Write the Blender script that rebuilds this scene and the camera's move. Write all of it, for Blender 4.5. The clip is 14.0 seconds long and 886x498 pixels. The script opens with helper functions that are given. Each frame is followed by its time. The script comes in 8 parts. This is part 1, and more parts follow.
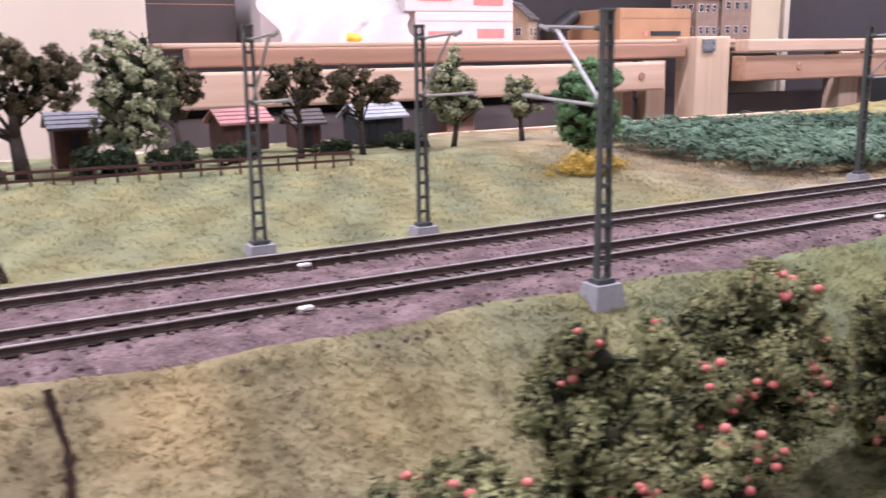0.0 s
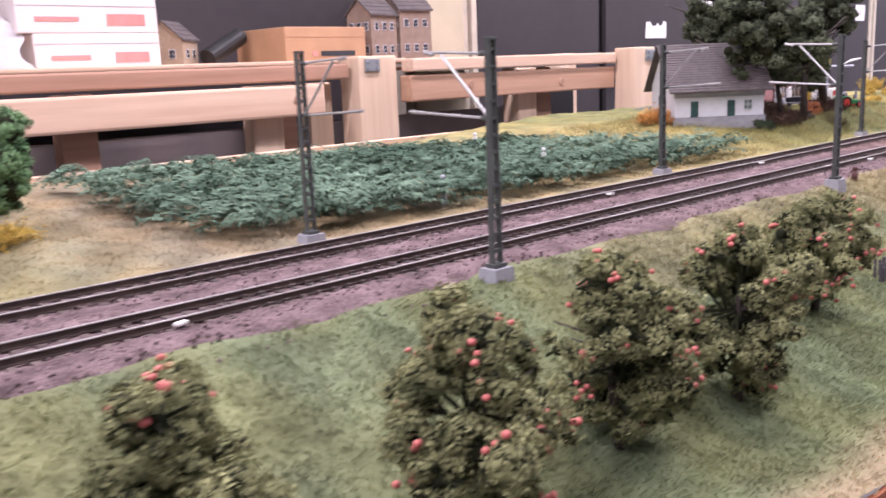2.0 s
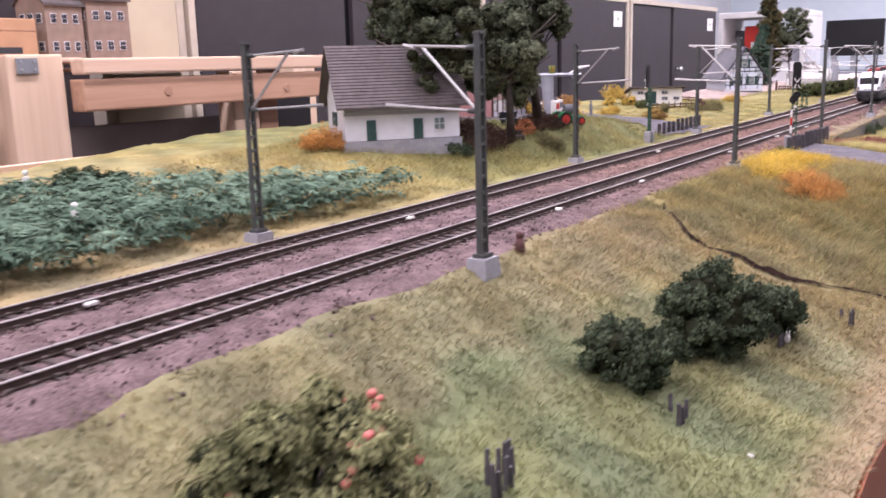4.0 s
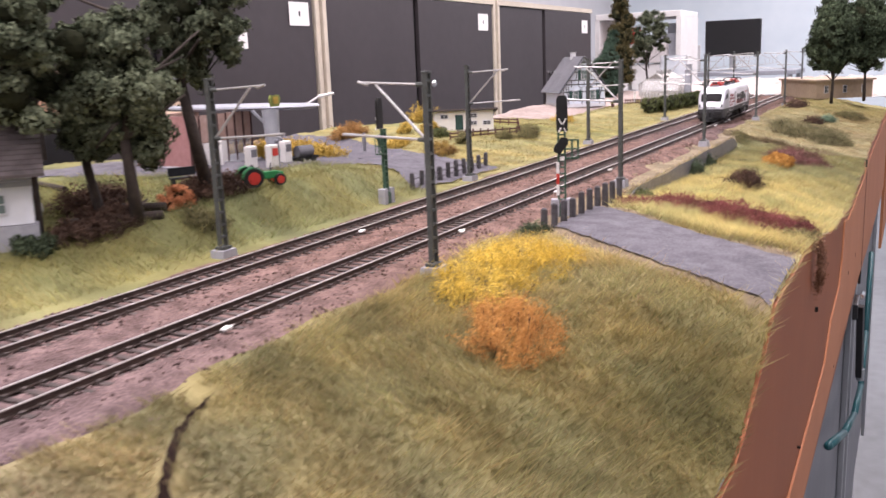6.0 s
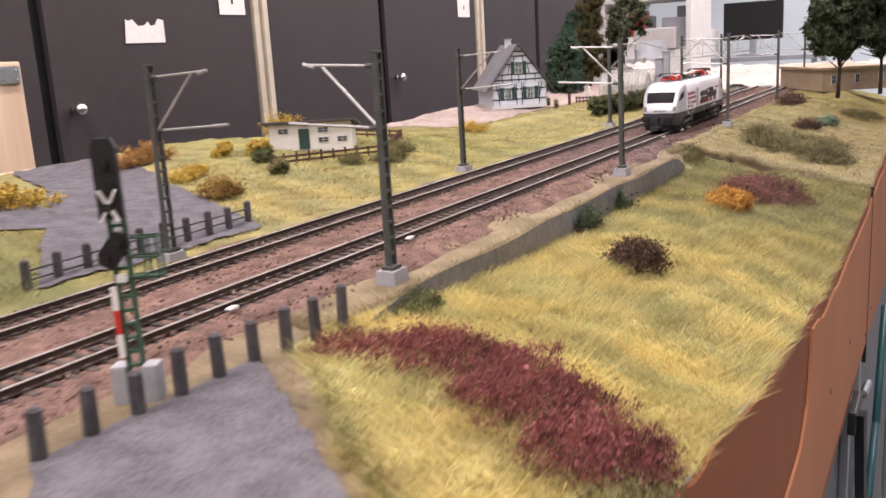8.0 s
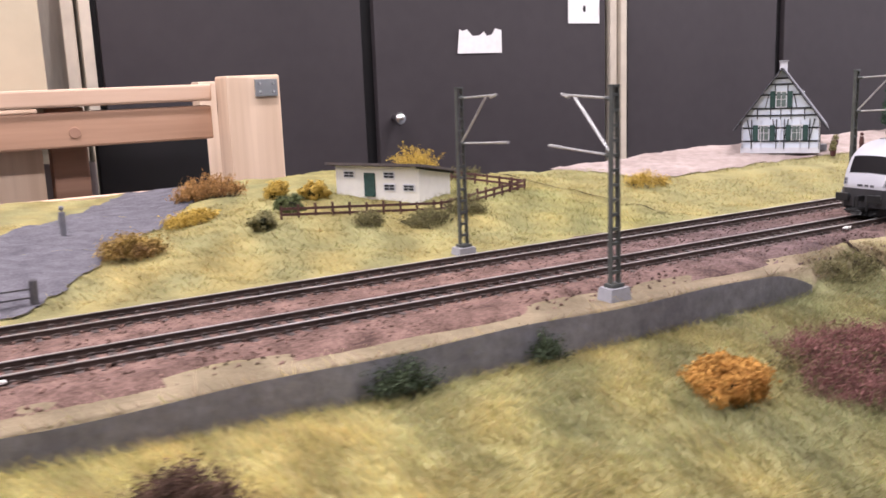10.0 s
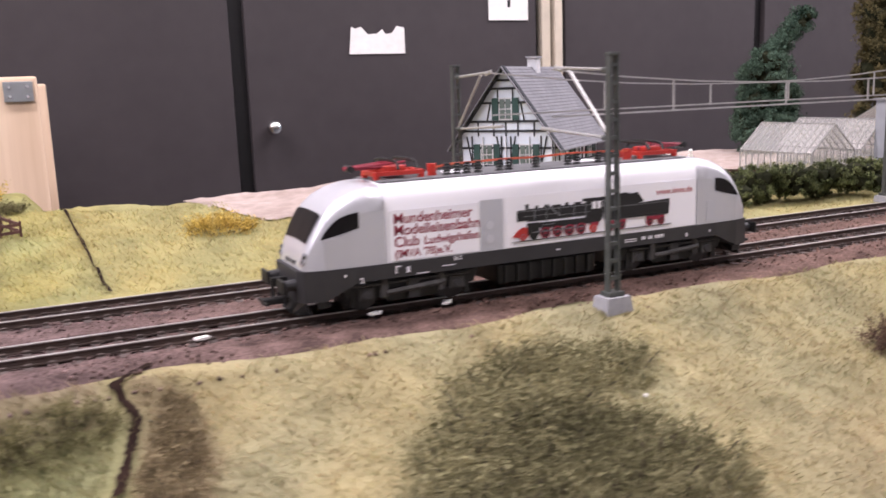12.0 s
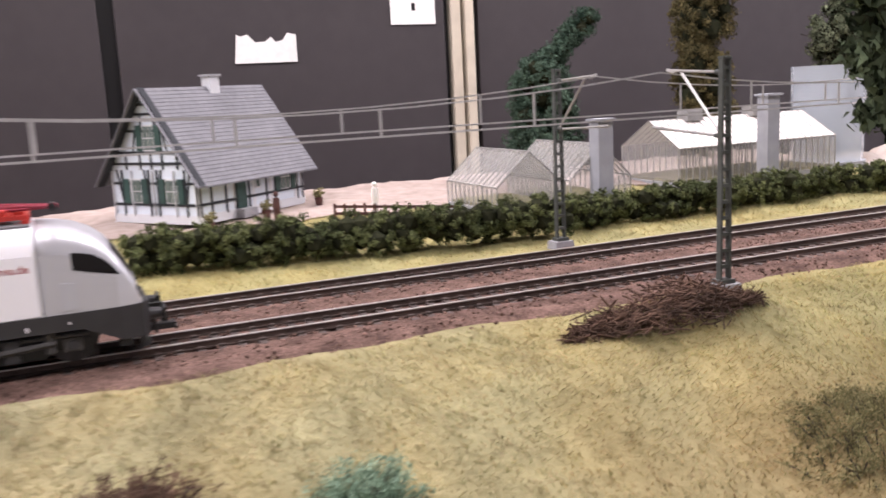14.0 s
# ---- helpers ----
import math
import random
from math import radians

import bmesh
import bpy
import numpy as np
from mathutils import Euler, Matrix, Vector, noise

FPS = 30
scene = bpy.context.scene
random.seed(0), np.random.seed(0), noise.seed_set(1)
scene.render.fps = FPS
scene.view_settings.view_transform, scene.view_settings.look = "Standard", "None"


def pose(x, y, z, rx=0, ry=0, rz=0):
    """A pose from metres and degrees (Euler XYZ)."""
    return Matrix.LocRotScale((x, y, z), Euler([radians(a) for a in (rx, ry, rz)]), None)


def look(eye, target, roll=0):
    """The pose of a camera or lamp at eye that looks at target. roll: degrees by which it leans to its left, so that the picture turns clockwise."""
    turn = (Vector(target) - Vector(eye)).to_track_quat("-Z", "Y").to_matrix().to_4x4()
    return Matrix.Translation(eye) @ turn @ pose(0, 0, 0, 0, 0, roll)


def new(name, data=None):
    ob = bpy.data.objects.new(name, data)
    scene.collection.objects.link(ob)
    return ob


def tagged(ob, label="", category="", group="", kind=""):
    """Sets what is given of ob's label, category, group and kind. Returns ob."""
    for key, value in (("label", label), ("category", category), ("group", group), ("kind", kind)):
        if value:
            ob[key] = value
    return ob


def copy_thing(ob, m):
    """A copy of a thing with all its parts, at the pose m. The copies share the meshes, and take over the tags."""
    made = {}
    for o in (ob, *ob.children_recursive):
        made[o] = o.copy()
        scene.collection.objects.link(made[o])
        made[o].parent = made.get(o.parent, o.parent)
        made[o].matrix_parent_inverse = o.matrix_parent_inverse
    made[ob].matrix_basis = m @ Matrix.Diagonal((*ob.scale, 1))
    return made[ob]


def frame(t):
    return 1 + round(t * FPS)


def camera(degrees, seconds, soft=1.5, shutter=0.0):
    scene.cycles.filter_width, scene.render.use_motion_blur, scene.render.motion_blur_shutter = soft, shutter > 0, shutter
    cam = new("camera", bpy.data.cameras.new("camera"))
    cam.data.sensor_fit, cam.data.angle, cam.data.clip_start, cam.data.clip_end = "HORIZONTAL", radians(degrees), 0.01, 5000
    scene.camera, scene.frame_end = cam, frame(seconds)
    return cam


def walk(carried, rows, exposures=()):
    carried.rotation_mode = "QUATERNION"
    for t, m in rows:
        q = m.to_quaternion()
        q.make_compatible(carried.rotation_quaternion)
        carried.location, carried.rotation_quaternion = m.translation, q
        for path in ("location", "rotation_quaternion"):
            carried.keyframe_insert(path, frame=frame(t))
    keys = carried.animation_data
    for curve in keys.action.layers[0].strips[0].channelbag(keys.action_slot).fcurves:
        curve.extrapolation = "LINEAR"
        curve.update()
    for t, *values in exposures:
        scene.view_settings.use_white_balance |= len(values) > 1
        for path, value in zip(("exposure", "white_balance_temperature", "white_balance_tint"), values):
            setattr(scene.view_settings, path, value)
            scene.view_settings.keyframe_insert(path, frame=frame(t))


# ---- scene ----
# ---- camera ----
cam = camera(52.85, 14.0, soft=1.6, shutter=0.3)
# seconds, eye x y z in metres, heading, tilt and lean in degrees
PATH = [
    (0, -0.0336, -0.2557, 0.0709, 29.21, -12.09, -1.04),
    (0.5, 0.0109, -0.2666, 0.0711, 32.80, -12.22, -1.58),
    (1, 0.0692, -0.2699, 0.0705, 36.39, -12.30, -2.02),
    (1.5, 0.1386, -0.2697, 0.0698, 40.10, -12.29, -2.39),
    (2, 0.1989, -0.2666, 0.0741, 43.01, -11.42, -2.32),
    (2.5, 0.2601, -0.2534, 0.0696, 47.25, -11.69, -2.70),
    (3, 0.3288, -0.2416, 0.0675, 50.73, -11.53, -2.27),
    (3.5, 0.3919, -0.2267, 0.0698, 53.66, -11.59, -1.85),
    (4, 0.4490, -0.2143, 0.0736, 56.05, -11.79, -1.63),
    (4.2, 0.4730, -0.2130, 0.0790, 56.90, -11.83, -1.30),
    (6.3, 0.7780, -0.2240, 0.0900, 62.24, -11.92, -2.40),
    (6.5, 0.8043, -0.2247, 0.0909, 61.46, -12.10, -2.79),
    (7, 0.8772, -0.2368, 0.0895, 60.00, -12.75, -3.16),
    (7.5, 0.9603, -0.2425, 0.0890, 59.62, -12.96, -3.46),
    (8, 1.0753, -0.2280, 0.0826, 60.22, -12.45, -3.37),
    (8.2, 1.1060, -0.2240, 0.0880, 59.85, -12.60, -3.20),
    (10.3, 1.4650, -0.3270, 0.0900, 28.87, -10.75, -2.10),
    (10.5, 1.5059, -0.3179, 0.0831, 30.40, -10.83, -2.18),
    (11, 1.6071, -0.2821, 0.0691, 32.79, -10.84, -1.47),
    (11.5, 1.6936, -0.2669, 0.0688, 30.42, -11.11, -1.71),
    (12, 1.8021, -0.2936, 0.0753, 25.28, -10.35, -2.04),
    (12.5, 1.8714, -0.3209, 0.0820, 19.08, -10.16, -2.82),
    (13, 1.9435, -0.3340, 0.0861, 19.40, -10.20, -2.98),
    (13.5, 1.9988, -0.3382, 0.0862, 20.44, -10.22, -3.15),
    (14, 2.0552, -0.3038, 0.0781, 22.87, -10.19, -2.94),
]


def heading(x, y, z, yaw, tilt, lean):
    way = Vector((math.sin(radians(yaw)) * math.cos(radians(tilt)), math.cos(radians(yaw)) * math.cos(radians(tilt)), math.sin(radians(tilt))))
    return look((x, y, z), Vector((x, y, z)) + way, lean)


walk(cam, [(t, heading(*p)) for t, *p in PATH],
     exposures=((0, 0.26, 5700, 17), (1.2, 0.42, 5700, 17), (2.5, 0.40, 5850, 20), (3.5, 0.38, 5850, 20), (4.2, 0.25, 5900, 19), (6.5, 0.30, 6150, 11), (7.5, 0.20, 6250, 10), (8.2, 0.07, 6550, 10), (10.5, 0.22, 5950, 11), (11.5, 0.18, 6050, 12), (12.5, 0.22, 6100, 12), (13.5, 0.22, 6200, 12), (14, 0.26, 6200, 10)))

# ---- light ----
world = bpy.data.worlds.new("world")
scene.world = world
world.use_nodes = True
world.node_tree.nodes["Background"].inputs[0].default_value = (0.9, 0.95, 1.0, 1)
world.node_tree.nodes["Background"].inputs[1].default_value = 0.05


def ceiling_tube(x, y, length, watts):
    """The glow of one fluorescent fitting under the ceiling."""
    lamp = bpy.data.lights.new("tube_light", "AREA")
    lamp.shape, lamp.size, lamp.size_y, lamp.energy, lamp.color = "RECTANGLE", length, 0.16, watts, (1.0, 0.88, 0.895)
    ob = new("tube_light", lamp)
    ob.matrix_world = pose(x, y, 1.52)
    return ob


# last pair, x 7.3: unseen, added to brighten the far end wall
for lx in (-0.9, 1.1, 3.1, 5.1, 7.3):
    for ly, lw in ((-0.70, 20), (0.40, 36)):
        ceiling_tube(lx, ly, 1.3, lw)

# ---- materials ----
def mat(name, a, b=None, scale=200.0, rough=0.6, metal=0.0, bump=0.0, bscale=None, spec=0.4, detail=6.0, speckle=0.0, stretch=(1, 1, 1), rand=0.0, attr="", coat=0.0, alpha=1.0, thin=0.0):
    """A surface of two colours mixed by noise at two sizes, with a fine relief."""
    m = bpy.data.materials.new(name)
    m.use_nodes = True
    t = m.node_tree
    p = t.nodes["Principled BSDF"]
    b = b or tuple(c * 0.8 for c in a)
    co = t.nodes.new("ShaderNodeTexCoord")
    mp = t.nodes.new("ShaderNodeMapping")
    mp.inputs["Scale"].default_value = stretch
    t.links.new(co.outputs["Object"], mp.inputs["Vector"])
    n1 = t.nodes.new("ShaderNodeTexNoise")
    n1.inputs["Scale"].default_value, n1.inputs["Detail"].default_value = scale, detail
    n2 = t.nodes.new("ShaderNodeTexNoise")
    n2.inputs["Scale"].default_value, n2.inputs["Detail"].default_value = scale * 0.13, 3
    t.links.new(mp.outputs[0], n1.inputs["Vector"]), t.links.new(mp.outputs[0], n2.inputs["Vector"])
    add = t.nodes.new("ShaderNodeMath")
    add.operation = "ADD"
    t.links.new(n1.outputs["Fac"], add.inputs[0]), t.links.new(n2.outputs["Fac"], add.inputs[1])
    ramp = t.nodes.new("ShaderNodeMapRange")
    ramp.inputs["From Min"].default_value, ramp.inputs["From Max"].default_value = 0.75, 1.25
    t.links.new(add.outputs[0], ramp.inputs["Value"])
    mix = t.nodes.new("ShaderNodeMix")
    mix.data_type = "RGBA"
    mix.inputs["A"].default_value, mix.inputs["B"].default_value = (*a, 1), (*b, 1)
    t.links.new(ramp.outputs[0], mix.inputs["Factor"])
    out = mix.outputs["Result"]
    if attr:
        at = t.nodes.new("ShaderNodeAttribute")
        at.attribute_name = attr
        mul = t.nodes.new("ShaderNodeMix")
        mul.data_type, mul.blend_type = "RGBA", "MULTIPLY"
        mul.inputs["Factor"].default_value = 1.0
        t.links.new(out, mul.inputs["A"]), t.links.new(at.outputs["Color"], mul.inputs["B"])
        out = mul.outputs["Result"]
    if rand:
        inf = t.nodes.new("ShaderNodeObjectInfo")
        rr = t.nodes.new("ShaderNodeMapRange")
        rr.inputs["To Min"].default_value, rr.inputs["To Max"].default_value = 1 - rand, 1 + rand
        t.links.new(inf.outputs["Random"], rr.inputs["Value"])
        hs = t.nodes.new("ShaderNodeHueSaturation")
        t.links.new(rr.outputs[0], hs.inputs["Value"]), t.links.new(out, hs.inputs["Color"])
        out = hs.outputs["Color"]
    if speckle:
        isl = t.nodes.new("ShaderNodeNewGeometry")
        rr = t.nodes.new("ShaderNodeMapRange")
        rr.inputs["To Min"].default_value, rr.inputs["To Max"].default_value = 1 - speckle, 1 + speckle
        t.links.new(isl.outputs["Random Per Island"], rr.inputs["Value"])
        hs = t.nodes.new("ShaderNodeHueSaturation")
        t.links.new(rr.outputs[0], hs.inputs["Value"]), t.links.new(out, hs.inputs["Color"])
        out = hs.outputs["Color"]
    t.links.new(out, p.inputs["Base Color"])
    p.inputs["Roughness"].default_value, p.inputs["Metallic"].default_value = rough, metal
    p.inputs["Specular IOR Level"].default_value = spec
    p.inputs["Coat Weight"].default_value = coat
    p.inputs["Alpha"].default_value = alpha
    if bump:
        bn = t.nodes.new("ShaderNodeTexNoise")
        bn.inputs["Scale"].default_value, bn.inputs["Detail"].default_value = bscale or scale, 5
        t.links.new(mp.outputs[0], bn.inputs["Vector"])
        bp = t.nodes.new("ShaderNodeBump")
        bp.inputs["Strength"].default_value, bp.inputs["Distance"].default_value = 0.6, bump
        t.links.new(bn.outputs["Fac"], bp.inputs["Height"]), t.links.new(bp.outputs[0], p.inputs["Normal"])
    if thin:
        tr = t.nodes.new("ShaderNodeBsdfTranslucent")
        ms = t.nodes.new("ShaderNodeMixShader")
        ms.inputs[0].default_value = thin
        t.links.new(out, tr.inputs["Color"])
        t.links.new(p.outputs[0], ms.inputs[1]), t.links.new(tr.outputs[0], ms.inputs[2])
        t.links.new(ms.outputs[0], t.nodes["Material Output"].inputs["Surface"])
    return m


def glass(name, tint, rough=0.03, alpha=0.35):
    m = bpy.data.materials.new(name)
    m.use_nodes = True
    p = m.node_tree.nodes["Principled BSDF"]
    p.inputs["Base Color"].default_value = (*tint, 1)
    p.inputs["Roughness"].default_value, p.inputs["Alpha"].default_value, p.inputs["Specular IOR Level"].default_value = rough, alpha, 0.6
    return m


M_TERRAIN = mat("turf_base", (0.94, 0.94, 0.94), (0.72, 0.71, 0.69), 420, 0.95, bump=0.0012, bscale=500, attr="tint", spec=0.1)
M_GRASS = mat("grass_fibre", (1, 0.97, 1), (0.78, 0.77, 0.76), 60, 0.9, attr="tint", spec=0.05, thin=0.5)
M_BALLAST = mat("ballast_stone", (1.0, 1.0, 1.0), (0.34, 0.33, 0.33), 800, 0.95, bump=0.0016, bscale=900, spec=0.1, attr="tint")
M_STONE = mat("ballast_grain", (1.0, 1.0, 1.0), (0.45, 0.44, 0.44), 300, 0.95, speckle=0.5, spec=0.1, attr="tint")
M_RAIL = mat("rail_steel", (0.085, 0.058, 0.048), (0.045, 0.032, 0.027), 300, 0.6, 0.3)
M_RAILTOP = mat("rail_head_polished", (0.66, 0.64, 0.62), (0.42, 0.39, 0.36), 60, 0.36, 0.55)
M_SLEEPER = mat("sleeper_dark_wood", (0.12, 0.089, 0.078), (0.052, 0.04, 0.035), 500, 0.85, bump=0.0004, rand=0.2, stretch=(1, 0.2, 1))
M_CONCRETE = mat("grey_concrete", (0.36, 0.36, 0.38), (0.27, 0.27, 0.29), 240, 0.85, bump=0.0003, bscale=700)
M_MAST = mat("mast_green_grey", (0.082, 0.088, 0.082), (0.05, 0.055, 0.05), 300, 0.5)
M_WIRE = mat("wire_silver", (0.46, 0.45, 0.44), (0.36, 0.35, 0.34), 200, 0.4, 0.4)
M_WHITE = mat("white_card", (0.78, 0.76, 0.73), (0.7, 0.68, 0.65), 90, 0.7)
M_FASCIA = mat("brown_fascia_paint", (0.265, 0.095, 0.040), (0.215, 0.074, 0.032), 14, 0.6, spec=0.18, bump=0.0004, bscale=60)
M_FASCIA2 = mat("light_brown_board", (0.45, 0.195, 0.095), (0.37, 0.152, 0.072), 12, 0.6, spec=0.18, bump=0.0004, bscale=50)
M_CABINET = mat("dark_cabinet_panel", (0.041, 0.034, 0.036), (0.033, 0.027, 0.029), 30, 0.55, bump=0.0002, bscale=300)
M_GAP = mat("black_gap", (0.007, 0.006, 0.007), (0.005, 0.005, 0.005), 30, 0.6)
M_CREAM = mat("cream_aluminium", (0.60, 0.53, 0.42), (0.5, 0.44, 0.35), 40, 0.45, 0.1)
M_CHROME = mat("chrome", (0.8, 0.8, 0.8), (0.7, 0.7, 0.7), 40, 0.15, 1.0)
M_PINE = mat("pine_wood", (0.74, 0.54, 0.39), (0.56, 0.37, 0.255), 70, 0.6, bump=0.0005, bscale=120, stretch=(0.05, 1, 1))
M_PINER = mat("red_brown_pine", (0.56, 0.345, 0.225), (0.36, 0.205, 0.125), 70, 0.6, bump=0.0005, bscale=120, stretch=(0.05, 1, 1))
M_PINEV = mat("pine_wood_upright", (0.76, 0.58, 0.42), (0.60, 0.43, 0.29), 70, 0.6, bump=0.0005, bscale=120, stretch=(1, 1, 0.05))
M_PINED = mat("aged_wood", (0.46, 0.27, 0.18), (0.28, 0.155, 0.10), 70, 0.6, bump=0.0005, bscale=120, stretch=(0.05, 1, 1))
M_WALL = mat("white_wall_paint", (0.74, 0.74, 0.74), (0.68, 0.68, 0.69), 8, 0.85)
M_FLOOR = mat("grey_floor", (0.20, 0.21, 0.22), (0.15, 0.155, 0.16), 20, 0.4)
M_STEEL = mat("aluminium_profile", (0.42, 0.44, 0.46), (0.34, 0.36, 0.38), 40, 0.35, 0.7)
M_ROAD = mat("model_asphalt", (0.150, 0.142, 0.156), (0.082, 0.077, 0.086), 700, 0.95, spec=0.08, bump=0.0007, bscale=1200)
M_ROADP = mat("pale_pavement", (0.40, 0.33, 0.295), (0.27, 0.215, 0.19), 120, 0.95, spec=0.08, bump=0.0003, bscale=600)

# ---- building blocks ----
def box(bm, x0, y0, z0, x1, y1, z1, bevel=0.0):
    vs = [bm.verts.new((x, y, z)) for z in (z0, z1) for x, y in ((x0, y0), (x1, y0), (x1, y1), (x0, y1))]
    fs = [bm.faces.new([vs[i] for i in f]) for f in ((3, 2, 1, 0), (4, 5, 6, 7), (0, 1, 5, 4), (1, 2, 6, 5), (2, 3, 7, 6), (3, 0, 4, 7))]
    if bevel:
        bmesh.ops.bevel(bm, geom=list({e for f in fs for e in f.edges}), offset=bevel, segments=2, affect="EDGES", profile=0.6)
    return bm


def tube(bm, a, b, r0, r1=None, seg=8, caps=True):
    """A round bar from a to b."""
    a, b = Vector(a), Vector(b)
    r1 = r0 if r1 is None else r1
    q = (b - a).to_track_quat("Z", "Y")
    rings = []
    for p, r in ((a, r0), (b, r1)):
        rings.append([bm.verts.new(p + q @ Vector((math.cos(2 * math.pi * i / seg) * r, math.sin(2 * math.pi * i / seg) * r, 0))) for i in range(seg)])
    for i in range(seg):
        j = (i + 1) % seg
        bm.faces.new((rings[0][i], rings[0][j], rings[1][j], rings[1][i]))
    if caps:
        bm.faces.new(rings[0][::-1]), bm.faces.new(rings[1])
    return bm


def bar(bm, a, b, w, h):
    """A flat-sided bar from a to b, w wide sideways and h high."""
    a, b = Vector(a), Vector(b)
    q = (b - a).to_track_quat("Y", "Z")
    vs = [bm.verts.new(p + q @ Vector((sx * w / 2, 0, sz * h / 2))) for p in (a, b) for sx, sz in ((-1, -1), (1, -1), (1, 1), (-1, 1))]
    for f in ((0, 1, 2, 3), (7, 6, 5, 4), (0, 4, 5, 1), (1, 5, 6, 2), (2, 6, 7, 3), (3, 7, 4, 0)):
        bm.faces.new([vs[i] for i in f])
    return bm


def sweep(bm, pts, across, up):
    """One strip of a four-sided profile carried along the points; across: half width, up: half thickness at each."""
    across = Vector(across)
    rings = []
    for p, u in zip(pts, up):
        rings.append([bm.verts.new(Vector(p) + across * a + Vector(u) * b) for a, b in ((-1, -1), (1, -1), (1, 1), (-1, 1))])
    for r, q in zip(rings, rings[1:]):
        for k in range(4):
            bm.faces.new((r[k], r[(k + 1) % 4], q[(k + 1) % 4], q[k]))
    bm.faces.new(rings[0][::-1])
    bm.faces.new(rings[-1])
    return bm


def plate(bm, pts, depth, axis=(0, 1, 0)):
    """A flat outline (3D points) thickened along axis."""
    d = Vector(axis) * depth
    a = [bm.verts.new(p) for p in pts]
    b = [bm.verts.new(Vector(p) + d) for p in pts]
    n = len(pts)
    bm.faces.new(a), bm.faces.new(b[::-1])
    for i in range(n):
        bm.faces.new((a[i], b[i], b[(i + 1) % n], a[(i + 1) % n]))
    bmesh.ops.recalc_face_normals(bm, faces=bm.faces[:])
    return bm


def ball(bm, c, r, sub=2, squash=(1, 1, 1)):
    m = Matrix.Translation(c) @ Matrix.Diagonal((*squash, 1))
    bmesh.ops.create_icosphere(bm, subdivisions=sub, radius=r, matrix=m)
    return bm


def part(name, bm, material, parent=None, label="", smooth=False):
    """Links a bmesh as one mesh object under a thing or a part."""
    me = bpy.data.meshes.new(name)
    bm.normal_update()
    bm.to_mesh(me)
    bm.free()
    me.materials.append(material)
    if smooth:
        for f in me.polygons:
            f.use_smooth = True
    ob = new(name, me)
    if parent:
        ob.parent = parent
    if label:
        ob["label"] = label
    return ob


def raw(name, verts, faces, material, parent=None, tint=None, smooth=False):
    """A mesh from arrays of points and of faces with equally many corners."""
    verts, faces = np.asarray(verts, dtype=np.float32), np.asarray(faces, dtype=np.int32)
    me = bpy.data.meshes.new(name)
    k = faces.shape[1]
    me.vertices.add(len(verts))
    me.vertices.foreach_set("co", verts.ravel())
    me.loops.add(faces.size)
    me.loops.foreach_set("vertex_index", faces.ravel())
    me.polygons.add(len(faces))
    me.polygons.foreach_set("loop_start", np.arange(0, faces.size, k, dtype=np.int32))
    me.update(calc_edges=True)
    if smooth:
        me.polygons.foreach_set("use_smooth", np.ones(len(faces), dtype=bool))
    if tint is not None:
        at = me.color_attributes.new("tint", "FLOAT_COLOR", "POINT")
        at.data.foreach_set("color", np.concatenate([tint, np.ones((len(tint), 1))], 1).astype(np.float32).ravel())
    me.materials.append(material)
    ob = new(name, me)
    if parent:
        ob.parent = parent
    return ob


def thing(name, x, y, z, label, category, group="", rz=0.0, kind=""):
    ob = new(name)
    ob.matrix_world = pose(x, y, z, 0, 0, rz)
    ob.empty_display_size = 0.01
    return tagged(ob, label, category, group, kind)


def lettering(text, size, material, parent, x, y, z, name="lettering", rz=0.0):
    """Raised letters that face -y, standing at x, y, z (lower left corner)."""
    cu = bpy.data.curves.new(name, "FONT")
    cu.body, cu.size, cu.extrude, cu.offset = text, size, 0.00004, size * 0.018
    ob = bpy.data.objects.new(name, cu)
    me = bpy.data.meshes.new_from_object(ob)
    bpy.data.objects.remove(ob)
    me.transform(pose(x, y, z, 90, 0, rz))
    me.materials.append(material)
    out = new(name, me)
    out.parent = parent
    return out


# ---- the shape of the land ----
FX = [-2.0, 0.3, 0.62, 0.76, 0.86, 0.93, 1.0, 1.06, 1.09, 1.2, 1.27, 1.35, 1.45, 1.54, 1.65, 1.75, 1.8, 1.86, 1.95, 2.1, 2.3, 5.6]
FZ = [(-.012, -.028, -.040, -.043), (-.012, -.028, -.040, -.043), (-.013, -.030, -.042, -.044), (-.012, -.028, -.040, -.050), (-.010, -.022, -.034, -.048),
      (-.007, -.015, -.026, -.042), (-.006, -.010, -.019, -.036), (-.004, -.006, -.010, -.022), (-.003, -.004, -.005, -.007), (-.003, -.004, -.007, -.009),
      (-.004, -.006, -.010, -.016), (-.013, -.014, -.020, -.027), (-.018, -.016, -.022, -.036), (-.021, -.020, -.028, -.042), (-.021, -.022, -.030, -.042),
      (-.020, -.023, -.030, -.042), (-.018, -.025, -.029, -.037), (-.014, -.022, -.026, -.034), (-.010, -.017, -.024, -.032), (-.008, -.016, -.024, -.032), (-.006, -.014, -.022, -.030), (-.006, -.014, -.022, -.030)]
RX = [-2.0, 0.4, 0.6, 0.7, 0.8, 0.9, 1.0, 1.08, 1.18, 1.28, 1.41, 1.54, 1.6, 1.75, 1.9, 2.05, 2.3, 5.6]
